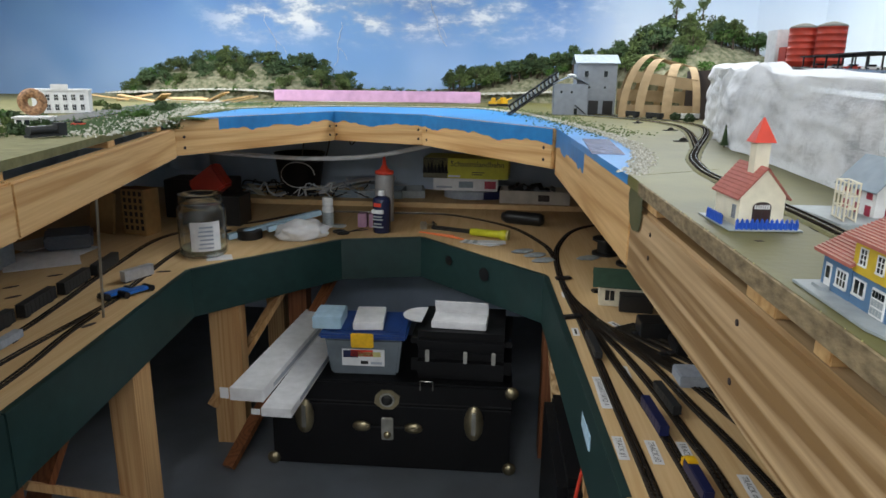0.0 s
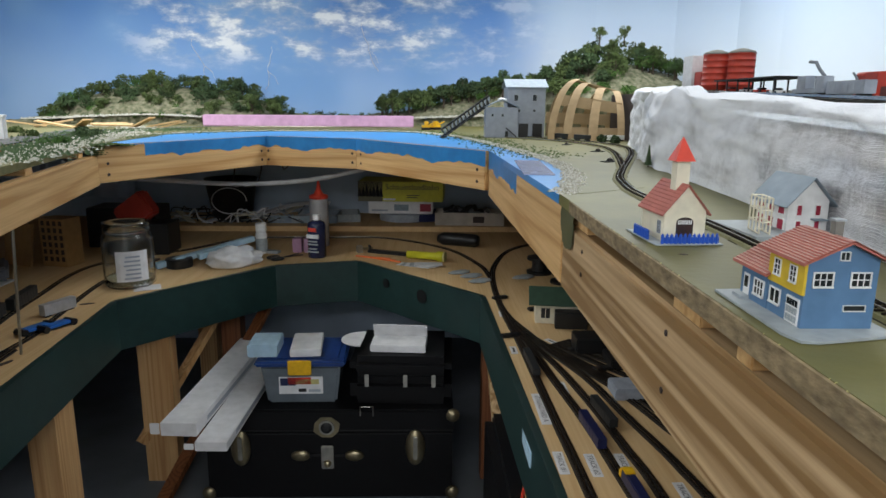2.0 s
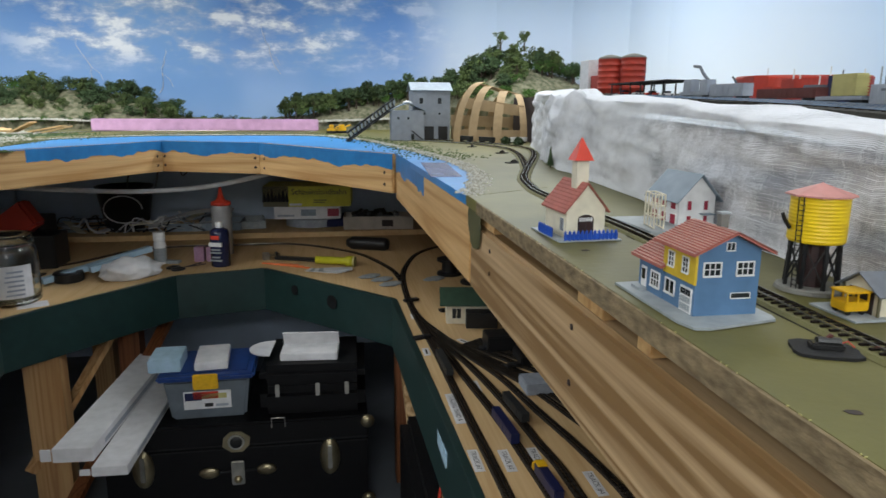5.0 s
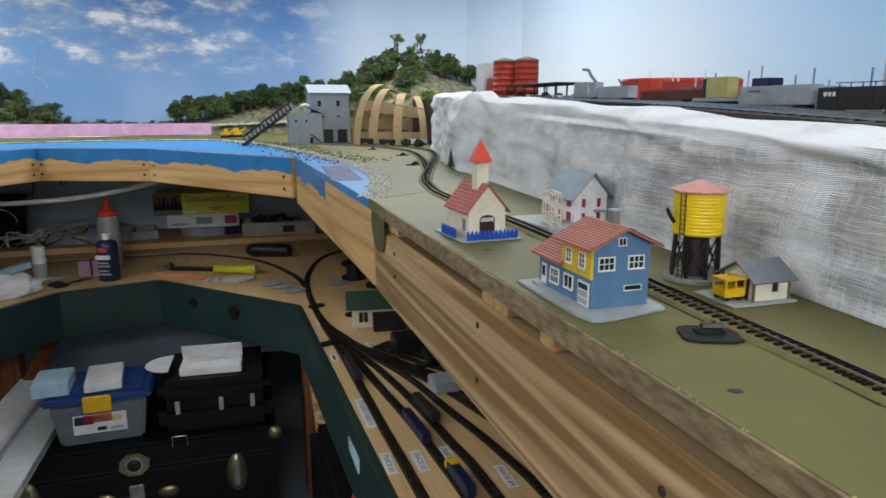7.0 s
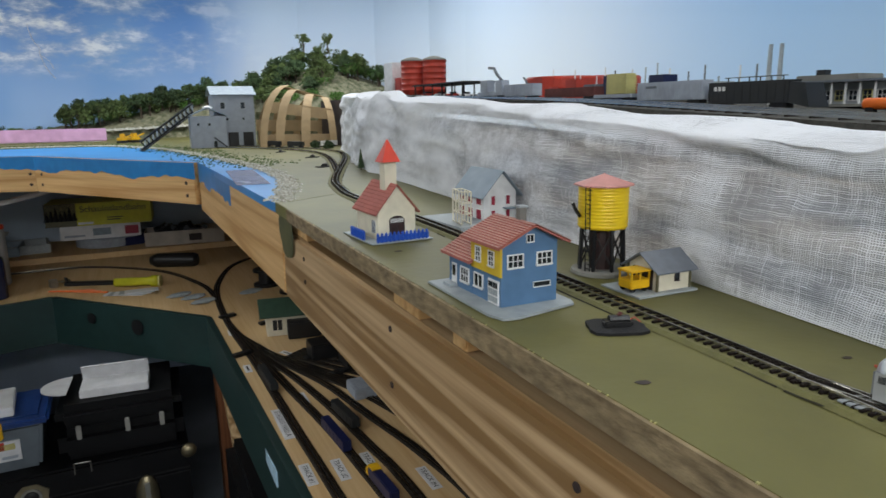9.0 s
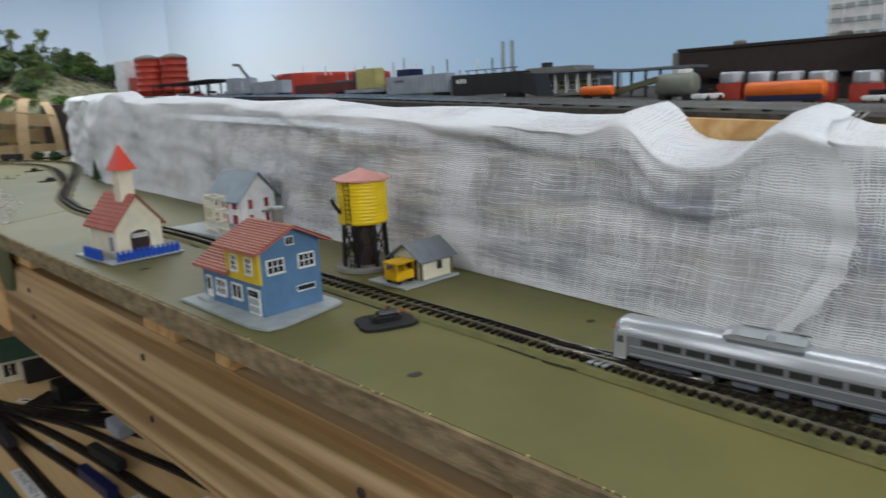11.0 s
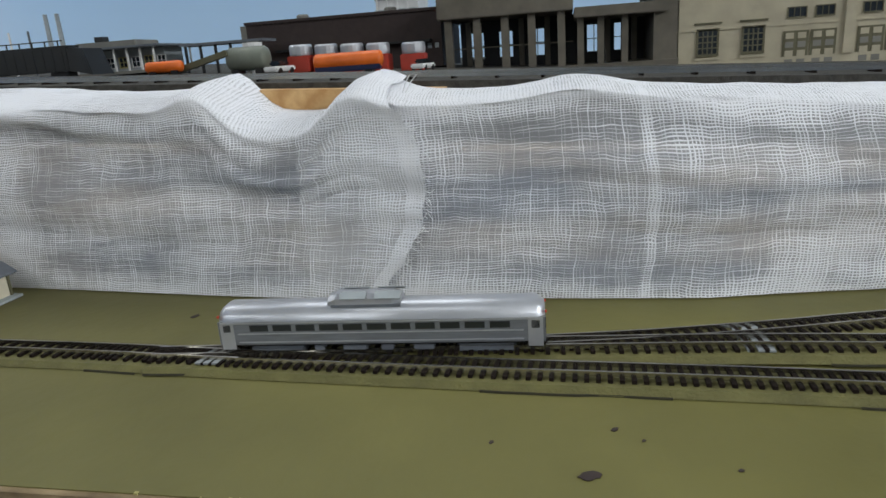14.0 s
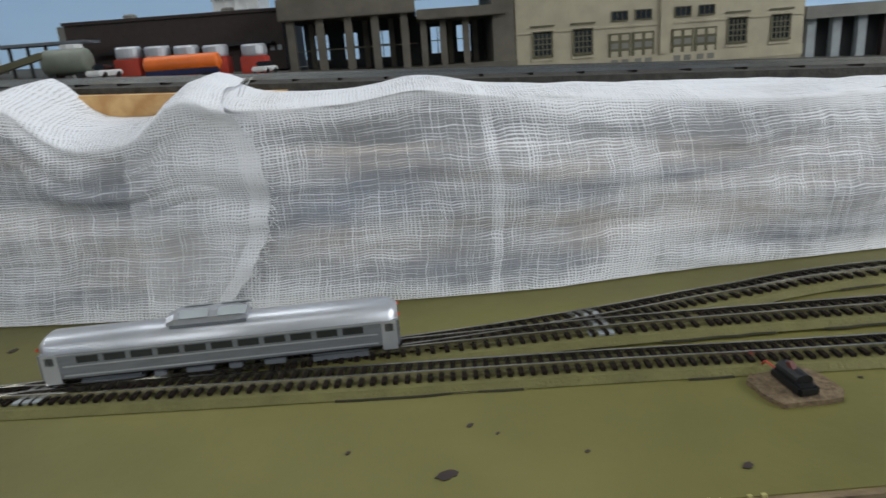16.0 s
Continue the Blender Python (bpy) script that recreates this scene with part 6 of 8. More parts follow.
tank_cyl(1.05, 0.412, 0.042, 0.0125, TANKGREEN, "grey-green storage tank lying on cradles")
tank_cyl(1.04, 0.298, 0.070, 0.0085, ORANGE, "orange tanker trailer with navy skirt", NAVY)
for k in range(5):
    y = 0.372 - k * 0.030 if k < 4 else 0.242
    d = thing("silver_drum", pose(1.10, y, yz(y)), "silver tank drum on a red base", "model tank", "silver drums")
    part("drum", lathe([(0.0125, 0.018), (0.013, 0.020), (0.013, 0.028), (0.0115, 0.030)], 18), SILVER, d, smooth=False)
    part("base", box(-0.012, -0.013, 0, 0.012, 0.013, 0.018, 0.001), RED_PAINT, d)
model_car(1.02, 0.365, yz(0.365) + 0.001, WINDOW_WHITE, 80, "white model truck beside the orange tanker", 1.3)
model_car(1.05, 0.222, yz(0.222) + 0.001, WINDOW_WHITE, 80, "white model car beside the warehouse", 1.2)
tank_cyl(1.03, 0.50, 0.04, 0.006, ORANGE, "small orange tank truck in the yard")
tagged(part("loader_ramp", bar((1.04, 0.50, yz(0.5) + 0.003), (1.04, 0.43, yz(0.45) + 0.022), 0.008, 0.006), OLIVE_WIN), "sloping olive loader conveyor in the yard", "model conveyor")
tagged(part("white_hopper", lathe([(0.004, 0.0), (0.006, 0.014), (0.011, 0.030), (0.011, 0.034)], 10, at=(1.09, 0.425, yz(0.42))), WINDOW_WHITE), "white funnel-shaped hopper in the yard", "model hopper")


def pavilion():
    t = thing("concrete_hall", pose(1.15, 0, yz(0.09) - 0.003), "unfinished grey concrete hall with square columns", "model building")
    part("slab", box(-0.004, -0.042, -0.004, 0.16, 0.218, 0.003), HALL, t)
    for y in (0.211, 0.178, 0.146, 0.116, 0.083):
        part("column", box(0.0, y - 0.0042, 0.003, 0.012, y + 0.0042, 0.062), HALL, t)
    for y in (0.062, 0.040, 0.014):
        part("column", box(0.004, y - 0.0036, 0.003, 0.014, y + 0.0036, 0.053), HALL, t)
    part("upper_slab", box(-0.008, 0.070, 0.062, 0.16, 0.222, 0.085, 0.001), HALL, t)
    part("low_slab", box(-0.010, -0.030, 0.053, 0.16, 0.069, 0.064, 0.001), HALL, t)
    part("side_wall", box(0.0, -0.042, 0.0, 0.16, -0.016, 0.10), HALL, t)
    part("upper_storey", box(0.03, -0.042, 0.085, 0.16, 0.222, 0.15), HALL, t)
    for y in (0.195, 0.131, 0.10, 0.03, 0.0):
        part("inner_column", box(0.05, y - 0.003, 0.003, 0.056, y + 0.003, 0.060), HALL, t)
    part("balcony_rail", box(0.02, 0.070, 0.0285, 0.022, 0.212, 0.0300), HALL, t)
    # Near-black rear wall: the shade inside the hall is put in its colour.
    bk = part("back_wall", box(0.10, -0.016, 0.0, 0.104, 0.212, 0.016), CAR_BLACK, t, "rear wall blackened for the dark interior, with open window bays")
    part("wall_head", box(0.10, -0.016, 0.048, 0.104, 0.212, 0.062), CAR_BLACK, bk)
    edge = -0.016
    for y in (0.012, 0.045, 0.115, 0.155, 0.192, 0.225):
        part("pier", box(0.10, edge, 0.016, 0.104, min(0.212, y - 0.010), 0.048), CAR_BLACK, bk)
        edge = y + 0.008
        if y < 0.2:
            for k in range(3):
                part("glazing_bar", box(0.101, y - 0.0105 + k * 0.009, 0.016, 0.103, y - 0.0095 + k * 0.009, 0.048), BLACK, bk)
            part("glazing_bar", box(0.101, y - 0.010, 0.031, 0.103, y + 0.008, 0.032), BLACK, bk)


pavilion()


def beige_building():
    y0, y1 = -0.372, -0.040
    t = thing("beige_factory", pose(1.15, 0, yz(-0.2) - 0.004), "beige flat model factory with barred windows", "model building")
    part("front_block", box(0.0, y0, -0.004, 0.16, y1, 0.13, 0.001), BEIGE, t)
    part("plinth", box(-0.0012, y0, 0.0, 0.0, y1, 0.012), BEIGE, t)
    ys = (-0.072, -0.118, -0.295, -0.345)
    for y in ys:
        w = window(t, pose(-0.0002, y, 0.020, 0, 0, -90), 0.019, 0.024, OLIVE_WIN, (3, 3), 0.0012)
        part("lintel", box(-0.0015, y - 0.014, 0.0505, 0.0, y + 0.014, 0.0525), OLIVE_WIN, w)
        part("sill", box(-0.0018, y - 0.013, 0.0135, 0.0, y + 0.013, 0.016), BEIGE, w)
    for y in (-0.160, -0.187, -0.232, -0.259):
        d = part("gate", box(-0.0010, y - 0.0125, 0.001, 0.0, y + 0.0125, 0.038), OLIVE_WIN, t, "olive panelled gate leaf")
        for a in (-1, 1):
            for k in range(4):
                part("gate_panel", box(-0.0014, y + a * 0.006 - 0.004, 0.003 + k * 0.009, -0.0009, y + a * 0.006 + 0.004, 0.009 + k * 0.009), BEIGE if k % 2 else CONCRETE, d)
        window(t, pose(-0.0002, y, 0.052, 0, 0, -90), 0.017, 0.009, OLIVE_WIN, (2, 0), 0.001)
    part("pilaster", box(-0.003, -0.216, 0.012, 0.0, -0.206, 0.13), BEIGE, t)
    part("string_course", box(-0.0014, y0, 0.044, 0.0, y1, 0.0452), BEIGE, t)
    g = thing("glazed_hall", pose(1.16, 0, yz(-0.5) - 0.004), "dark glazed hall with brown columns", "model building")
    part("roof_slab", box(-0.01, -0.75, 0.052, 0.16, -0.374, 0.066), CONCRETE, g)
    # Near-black rear wall darkens the space behind the columns.
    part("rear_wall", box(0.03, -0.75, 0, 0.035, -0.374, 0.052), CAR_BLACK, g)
    for k in range(10):
        part("column", box(0.0, -0.392 - k * 0.03, 0, 0.008, -0.382 - k * 0.03, 0.052), BROWN if k > 2 else SLAB_GREY, g)


beige_building()

# ---- town scenery on the west deck ----


def town():
    t = thing("town_hall", pose(-1.42, 2.66, DK, 0, 0, 25), "white two-storey model town hall", "model building")
    part("block", box(-0.10, -0.05, 0, 0.10, 0.05, 0.085, 0.002), WINDOW_WHITE, t)
    part("parapet", box(-0.103, -0.053, 0.085, 0.103, 0.053, 0.093), WINDOW_WHITE, t)
    part("pediment", box(-0.03, -0.054, 0.093, 0.03, -0.046, 0.112), WINDOW_WHITE, t)
    for x in (-0.075, -0.045, -0.015, 0.015, 0.045, 0.075):
        for z in (0.012, 0.05):
            window(t, pose(x, -0.0503, z), 0.014, 0.022, WINDOW_WHITE, (1, 1), 0.0015)
    s = thing("ring_shop", pose(-1.03, 1.93, DK, 0, 0, 20), "white shop with a giant brown ring on its roof", "model shop")
    s.scale = (0.8, 0.8, 0.8)
    part("shop", box(-0.055, -0.04, 0, 0.055, 0.04, 0.034, 0.002), WINDOW_WHITE, s)
    part("roof_slab", box(-0.062, -0.046, 0.034, 0.062, 0.046, 0.039), WINDOW_WHITE, s)
    for x in (-0.04, -0.014, 0.014, 0.04):
        window(s, pose(x, -0.0403, 0.008), 0.017, 0.020, WINDOW_WHITE, (0, 0), 0.0012)
    bm = bmesh.new()
    R, r = 0.032, 0.017
    vs = [[bm.verts.new(((R + r * math.cos(b)) * math.cos(a), r * math.sin(b), 0.090 + (R + r * math.cos(b)) * math.sin(a))) for b in [2 * math.pi * j / 12 for j in range(12)]] for a in [2 * math.pi * i / 28 for i in range(28)]]
    for i in range(28):
        for j in range(12):
            bm.faces.new((vs[i][j], vs[(i + 1) % 28][j], vs[(i + 1) % 28][(j + 1) % 12], vs[i][(j + 1) % 12]))
    part("giant_ring", bm, mat("glittering_brown", (0.55, 0.30, 0.15), 0.5, col2=(0.12, 0.05, 0.02), scale=120, var=0.95, bump=0.8, bscale=250), s, "glittering brown ring", True)
    tagged(part("road", prism([(-1.5, 1.2), (-1.2, 1.9), (-1.05, 2.4), (-1.35, 3.6), (-1.55, 3.6), (-1.28, 2.4), (-1.4, 1.9), (-1.75, 1.2)], DK + 0.0005, DK + 0.0025), ASPH), "grey model road through the town", "road", kind="structure")
    for x, y, mt in ((-0.97, 1.86, PICKET_BLUE), (-1.02, 1.93, BRIGHT_RED), (-1.05, 2.02, WINDOW_WHITE), (-0.93, 1.98, BRIGHT_RED)):
        model_car(x, y, DK + 0.0005, mt, 70, "small model car parked in the town", 1.6)
    rb = random.Random(4)
    for k in range(26):
        x, y = rb.uniform(-1.7, -0.75), rb.uniform(1.55, 3.3)
        if x > -0.66 - 0.24 * (y - 1.2) * 0.9 - 0.06:
            continue
        o = thing("model_bush", pose(x, y, DK), "low green bush in the model town", "model bush", "town bushes")
        bm = bmesh.new()
        for q in range(4):
            leaf_clump(bm, (rb.uniform(-0.03, 0.03), rb.uniform(-0.03, 0.03), 0.012), 0.022, 60, 0.006)
        part("foliage", bm, rb.choice((LEAF1, LEAF2, LEAF3)), o)
    lc = thing("model_engine", pose(-0.79, 1.62, DK + 0.001, 0, 0, 70), "small black engine by the deck edge", "model train car")
    part("boiler", lathe([(0.011, -0.04), (0.011, 0.04)], 14, m=pose(0, 0, 0.018, 0, 90, 0)), CAR_BLACK, lc)
    part("cab", box(0.03, -0.012, 0.006, 0.055, 0.012, 0.034, 0.001), CAR_BLACK, lc)
    part("frame", box(-0.045, -0.01, 0.002, 0.055, 0.01, 0.008), CAR_BLACK, lc)
    track([(-0.9, 1.3), (-1.0, 1.9), (-1.15, 2.6), (-1.3, 3.4), (-1.0, 4.0), (-0.4, 4.15), (0.2, 4.1)], DK + 0.0005, "town track on olive roadbed", True, group="town tracks", step=0.008)


town()
scatter("town_scrub", smooth_line([(-0.80, 1.75), (-0.92, 2.1), (-1.05, 2.5), (-1.2, 2.9), (-1.3, 3.4), (-1.0, 3.7)], 0.01), 0.07, 2600, 0.003, 0.011, LEAF1, "patchy green scrub between the town tracks", "scrub", DK)
scatter("town_stones", smooth_line([(-0.74, 1.72), (-0.88, 2.2), (-1.0, 2.55), (-1.12, 3.2), (-1.3, 3.9), (-1.7, 4.2)], 0.01), 0.05, 2600, 0.002, 0.008, GRAVEL, "pale stones strewn beside the town tracks", "stones", DK)

# ---- lower shelf: tracks, tools, boxes ----
LT = "lower deck tracks"
DARKBED = mat("dark_cork_bed", (0.045, 0.036, 0.028), 0.9, scale=200, bump=0.4, bscale=700, spec=0.1)
track([(1.35, 3.60), (0.95, 3.50), (0.735, 3.33), (0.623, 3.02), (0.583, 2.724), (0.579, 2.342), (0.596, 2.00), (0.604, 1.708), (0.609, 1.485), (0.616, 1.269), (0.620, 1.0), (0.62, 0.2)], LD, "black-sleepered staging track along the shelf edge", True, DARKBED, group=LT, step=0.006)
track([(0.579, 2.38), (0.60, 2.10), (0.624, 1.957), (0.649, 1.712), (0.675, 1.492), (0.690, 1.297), (0.702, 1.0), (0.70, 0.2)], LD + 0.0003, "second staging track on the lower shelf", True, DARKBED, group=LT, step=0.006)
track([(0.585, 2.30), (0.63, 2.0), (0.678, 1.791), (0.715, 1.554), (0.737, 1.346), (0.755, 1.1), (0.76, 0.2)], LD + 0.0006, "third staging track on the lower shelf", True, DARKBED, group=LT, step=0.006)
track([(0.59, 2.25), (0.66, 1.96), (0.739, 1.721), (0.786, 1.475), (0.825, 1.268), (0.85, 1.0), (0.86, 0.2)], LD + 0.0009, "fourth staging track on the lower shelf", True, DARKBED, group=LT, step=0.006)
track([(0.60, 2.20), (0.69, 1.90), (0.795, 1.657), (0.859, 1.43), (0.91, 1.2), (0.93, 0.2)], LD + 0.0012, "fifth staging track on the lower shelf", True, DARKBED, group=LT, step=0.006)
track([(0.62, 2.10), (0.72, 1.86), (0.83, 1.63), (0.90, 1.38), (0.95, 1.1), (0.96, 0.3)], LD + 0.0014, "inner staging track on the lower shelf", True, DARKBED, group=LT, step=0.006)
track([(0.66, 1.985), (0.76, 1.78), (0.87, 1.60), (0.95, 1.35), (0.99, 1.0)], LD + 0.0015, "sixth staging track on the lower shelf", True, DARKBED, group=LT, step=0.006)
for k in range(5):
    o = 0.055 * k
    track([(0.68 + o * 0.3, 1.96 + o * 0.2), (0.80 + o * 0.7, 1.74 + o * 0.2), (0.92 + o, 1.56), (1.01 + o, 1.30), (1.05 + o, 0.9), (1.06 + o, 0.3)], LD + 0.0017 + 0.0002 * k, "staging track deep under the upper deck", True, DARKBED, group=LT, step=0.006)
track([(0.582, 2.76), (0.545, 3.012), (0.398, 3.352), (0.096, 3.60), (-0.213, 3.62), (-0.65, 3.579), (-0.884, 3.30), (-1.184, 2.963), (-1.153, 2.435), (-1.077, 1.977), (-1.038, 1.673), (-0.98, 0.8)], LD + 0.0003, "long lower track round the shelf", True, DARKBED, group=LT, step=0.006)
track([(-0.95, 3.1), (-1.014, 2.718), (-0.96, 2.25), (-0.93, 2.049), (-0.944, 1.549), (-0.93, 0.8)], LD, "lower track past the blue clamps", True, DARKBED, group=LT, step=0.006)
track([(-0.915, 1.93), (-0.90, 1.75), (-0.852, 1.428), (-0.82, 0.8)], LD, "short siding at the shelf edge", True, DARKBED, group=LT, step=0.006)
tagged(part("ledge", box(-1.6, 3.80, LD + 0.0005, 1.3, 4.28, LD + 0.03, 0.002), SHELF), "raised plywood ledge along the rear of the shelf", "ledge")


def text_on(name, body, size, m, parent, material):
    cu = bpy.data.curves.new(name, "FONT")
    cu.body, cu.size, cu.align_x, cu.align_y = body, size, "CENTER", "CENTER"
    tmp = bpy.data.objects.new(name, cu)
    me = bpy.data.meshes.new_from_object(tmp)
    bpy.data.objects.remove(tmp)
    me.materials.append(material)
    ob = new(name, me)
    ob.parent = parent
    ob.matrix_basis = m
    return ob


def label_card(x, y, w, h, body, size, rz=-90.0, z=LD):
    t = thing("track_label", pose(x, y, z, 0, 0, rz), "white paper track label with black print", "label", "track labels")
    part("card", box(-w / 2, -h / 2, 0.0003, w / 2, h / 2, 0.0012), WHITE, t)
    if body:
        text_on("print", body, size, pose(0, 0, 0.0016), t, BLACK)
    else:
        part("print", box(-w * 0.3, -h * 0.15, 0.0012, w * 0.3, h * 0.15, 0.0016), BLACK, t)


label_card(0.586, 1.54, 0.165, 0.024, "STAGING YARD A", 0.0175)
label_card(0.585, 1.29, 0.088, 0.022, "TRACK #1", 0.0165)
label_card(0.650, 1.28, 0.088, 0.022, "TRACK #2", 0.0165)
label_card(0.714, 1.28, 0.088, 0.022, "TRACK #3", 0.0165)
label_card(0.800, 1.17, 0.088, 0.022, "TRACK #4", 0.0165)
label_card(0.569, 1.93, 0.06, 0.020, "", 0.02)
label_card(0.572, 2.28, 0.06, 0.020, "", 0.02)
label_card(0.665, 1.66, 0.07, 0.018, "", 0.02)
label_card(0.700, 2.0, 0.06, 0.02, "", 0.02, -60)
tagged(part("fascia_sign", box(0.5425, 1.42, 0.735, 0.5545, 1.64, 0.775, 0.002), PALE_BLUE), "pale blue plastic level fixed to the green fascia", "sign")
for y, x in ((2.33, 0.70), (2.47, 0.585), (2.05, 0.572), (1.93, 0.76), (1.78, 0.80)):
    o = thing("turnout_switch", pose(x, y, LD, 0, 0, 20), "small black turnout switch on the lower shelf", "switch", "lower turnout switches")
    part("body", box(-0.03, -0.012, 0.0003, 0.03, 0.012, 0.010, 0.002), BLACK, o)
    part("lever", box(-0.004, -0.02, 0.008, 0.004, 0.0, 0.014), BLACK, o)
ng = thing("model_engine", pose(0.70, 1.165, LD + 0.003, 0, 0, 3), "blue and yellow diesel engine on staging track", "model train car")
part("hood", box(-0.010, -0.06, 0.006, 0.010, 0.05, 0.030, 0.002), NAVY, ng)
part("nose", box(-0.010, 0.05, 0.006, 0.010, 0.065, 0.024, 0.003), YELLOW_PL, ng)
part("cab_roof", box(-0.0105, 0.025, 0.030, 0.0105, 0.05, 0.033, 0.001), YELLOW_PL, ng)
part("bogie", box(-0.007, -0.05, 0, 0.007, 0.055, 0.006), BLACK, ng)
freight(0.676, 1.40, LD + 0.003, 0.14, 0.02, 0.022, NAVY, "dark blue freight car on staging track", 4, 6, "staged cars")
freight(0.725, 1.49, LD + 0.003, 0.13, 0.02, 0.02, CAR_BLACK, "black freight car on staging track", 6, 6, "staged cars")
freight(0.602, 1.80, LD + 0.003, 0.16, 0.02, 0.018, CAR_BLACK, "long black freight car on staging track", 2, 8, "staged cars")
for k in range(4):
    freight(-1.15 + 0.018 * k, 2.38 - 0.22 * k, LD + 0.003, 0.19, 0.028, 0.040, CAR_BLACK, "black passenger car on the lower track", 8, 8, "left staged cars")
freight(-0.975, 2.29, LD + 0.0005, 0.125, 0.026, 0.038, SILVER, "silver streamlined car standing on bare plywood", -22, 8, "left staged cars")
freight(-1.0, 1.60, LD + 0.003, 0.22, 0.026, 0.02, CAR_GREY, "grey flat car on the lower track", 4, 8, "left staged cars")
for x, y in ((-0.945, 2.10), (-0.895, 2.13)):
    c = thing("toy_chassis", pose(x, y, LD, 0, 0, -25), "blue plastic car chassis with black wheels", "model part", "blue chassis")
    part("bed", box(-0.018, -0.04, 0.008, 0.018, 0.04, 0.020, 0.003), mat("blue_plastic", (0.03, 0.16, 0.55), 0.35, scale=30), c)
    for e in (-1, 1):
        part("wheel_set", lathe([(0.011, -0.022), (0.011, 0.022)], 14, m=pose(0, e * 0.048, 0.011, 0, 90, 0)), BLACK, c)
h = thing("green_house", pose(0.765, 2.23, LD, 0, 0, -8), "small green-roofed model house stored on the shelf", "model house")
part("wall_shell", box(-0.085, -0.06, 0, 0.085, 0.06, 0.075, 0.002), CREAM, h)
part("roof", gable_roof(0.19, 0.14, 0.075, 0.035, 0.012, 0.004), mat("dark_green_roof", (0.04, 0.085, 0.055), 0.6, scale=40), h).matrix_basis = pose(0, 0, 0, 0, 0, 90)
for x in (-0.05, 0.0, 0.05):
    window(h, pose(x, -0.0603, 0.02), 0.03, 0.035, CREAM, (1, 0), 0.002)
part("porch", box(-0.02, -0.11, 0, 0.085, -0.06, 0.055, 0.002), BLACK, h)
for x, y, r in ((0.80, 2.86, 0.055), (0.87, 2.70, 0.05)):
    tagged(part("wire_spool", lathe([(r, 0), (r, 0.01), (r * 0.6, 0.012), (r * 0.6, 0.06), (r, 0.062), (r, 0.072)], 22, at=(x, y, LD + 0.0003)), BLACK), "black plastic wire spool on the shelf", "spool", "wire spools")
for k, (x, y, w, hh) in enumerate(((0.80, 1.93, 0.10, 0.05), (0.88, 1.82, 0.12, 0.03), (0.83, 1.62, 0.10, 0.03), (0.98, 2.35, 0.16, 0.10), (1.05, 1.9, 0.2, 0.12))):
    tagged(part("dark_box", cbox(x, y, LD + 0.0003, w, w * 0.8, hh, 0.003), BLACK if k != 2 else CAR_GREY), "dark box of parts under the upper deck", "parts box", "dark boxes")


def jar():
    t = thing("glass_jar", pose(-0.885, 2.66, LD), "large empty glass jar with white label", "jar")
    pr = [(0.085, 0.002), (0.094, 0.012), (0.096, 0.05), (0.096, 0.185), (0.092, 0.205), (0.084, 0.213), (0.083, 0.222), (0.088, 0.226), (0.084, 0.231), (0.085, 0.252), (0.088, 0.258), (0.080, 0.258), (0.079, 0.214), (0.089, 0.19), (0.091, 0.05), (0.086, 0.012)]
    b = part("glass_body", lathe(pr, 32), GLASS, t, "", True)
    b.visible_shadow = False
    bm = bmesh.new()
    rows = []
    for k in range(9):
        a = radians(-95 + k * 9)
        rows.append([bm.verts.new((0.0975 * math.cos(a), 0.0975 * math.sin(a), z)) for z in (0.035, 0.155)])
    for a, b2 in zip(rows, rows[1:]):
        bm.faces.new((a[0], b2[0], b2[1], a[1]))
    part("sediment", lathe([(0.080, 0.014), (0.087, 0.016), (0.088, 0.034), (0.06, 0.036)], 28), OLIVE_WIN, t, "dull olive residue in the bottom")
    lb = part("paper_label", bm, WHITE, t, "printed white label")
    for k in range(6):
        a = radians(-60)
        part("print", box(-0.03 + 0.004 * (k % 3), -0.0006, 0.045 + k * 0.017, 0.03, 0.0006, 0.052 + k * 0.017, m=Matrix.Translation((0.0978 * math.cos(a), 0.0978 * math.sin(a), 0)) @ Matrix.Rotation(a + math.pi / 2, 4, "Z")), CAR_GREY, lb)


jar()
tagged(part("paper_scrap", box(-0.05, -0.04, 0, 0.05, 0.04, 0.0012), WHITE), "white paper scrap beside the jar", "paper").matrix_basis = pose(-0.80, 2.61, LD + 0.0004, 0, 0, 25)


def curtain():
    """Pale blue cloth hanging in folds against the lower wall."""
    bm = bmesh.new()
    prev = None
    for i in range(91):
        x = -2.75 + 1.25 * i / 90
        row = []
        for z in (0.96, 1.08, 1.2, 1.37):
            y = 4.20 + 0.030 * math.sin(x * 38 + 2 * noise.noise((x * 3, z, 1))) + 0.012 * noise.noise((x * 11, z * 4, 2))
            row.append(bm.verts.new((x, y, z + 0.012 * noise.noise((x * 6, 0, 5)))))
        if prev:
            for k in range(3):
                bm.faces.new((prev[k], row[k], row[k + 1], prev[k + 1]))
        prev = row
    ob = tagged(part("curtain", bm, WALL_BLUE, smooth=True), "pale blue cloth hanging in folds along the wall", "curtain")
    ob.modifiers.new("thickness", "SOLIDIFY").thickness = 0.004


curtain()


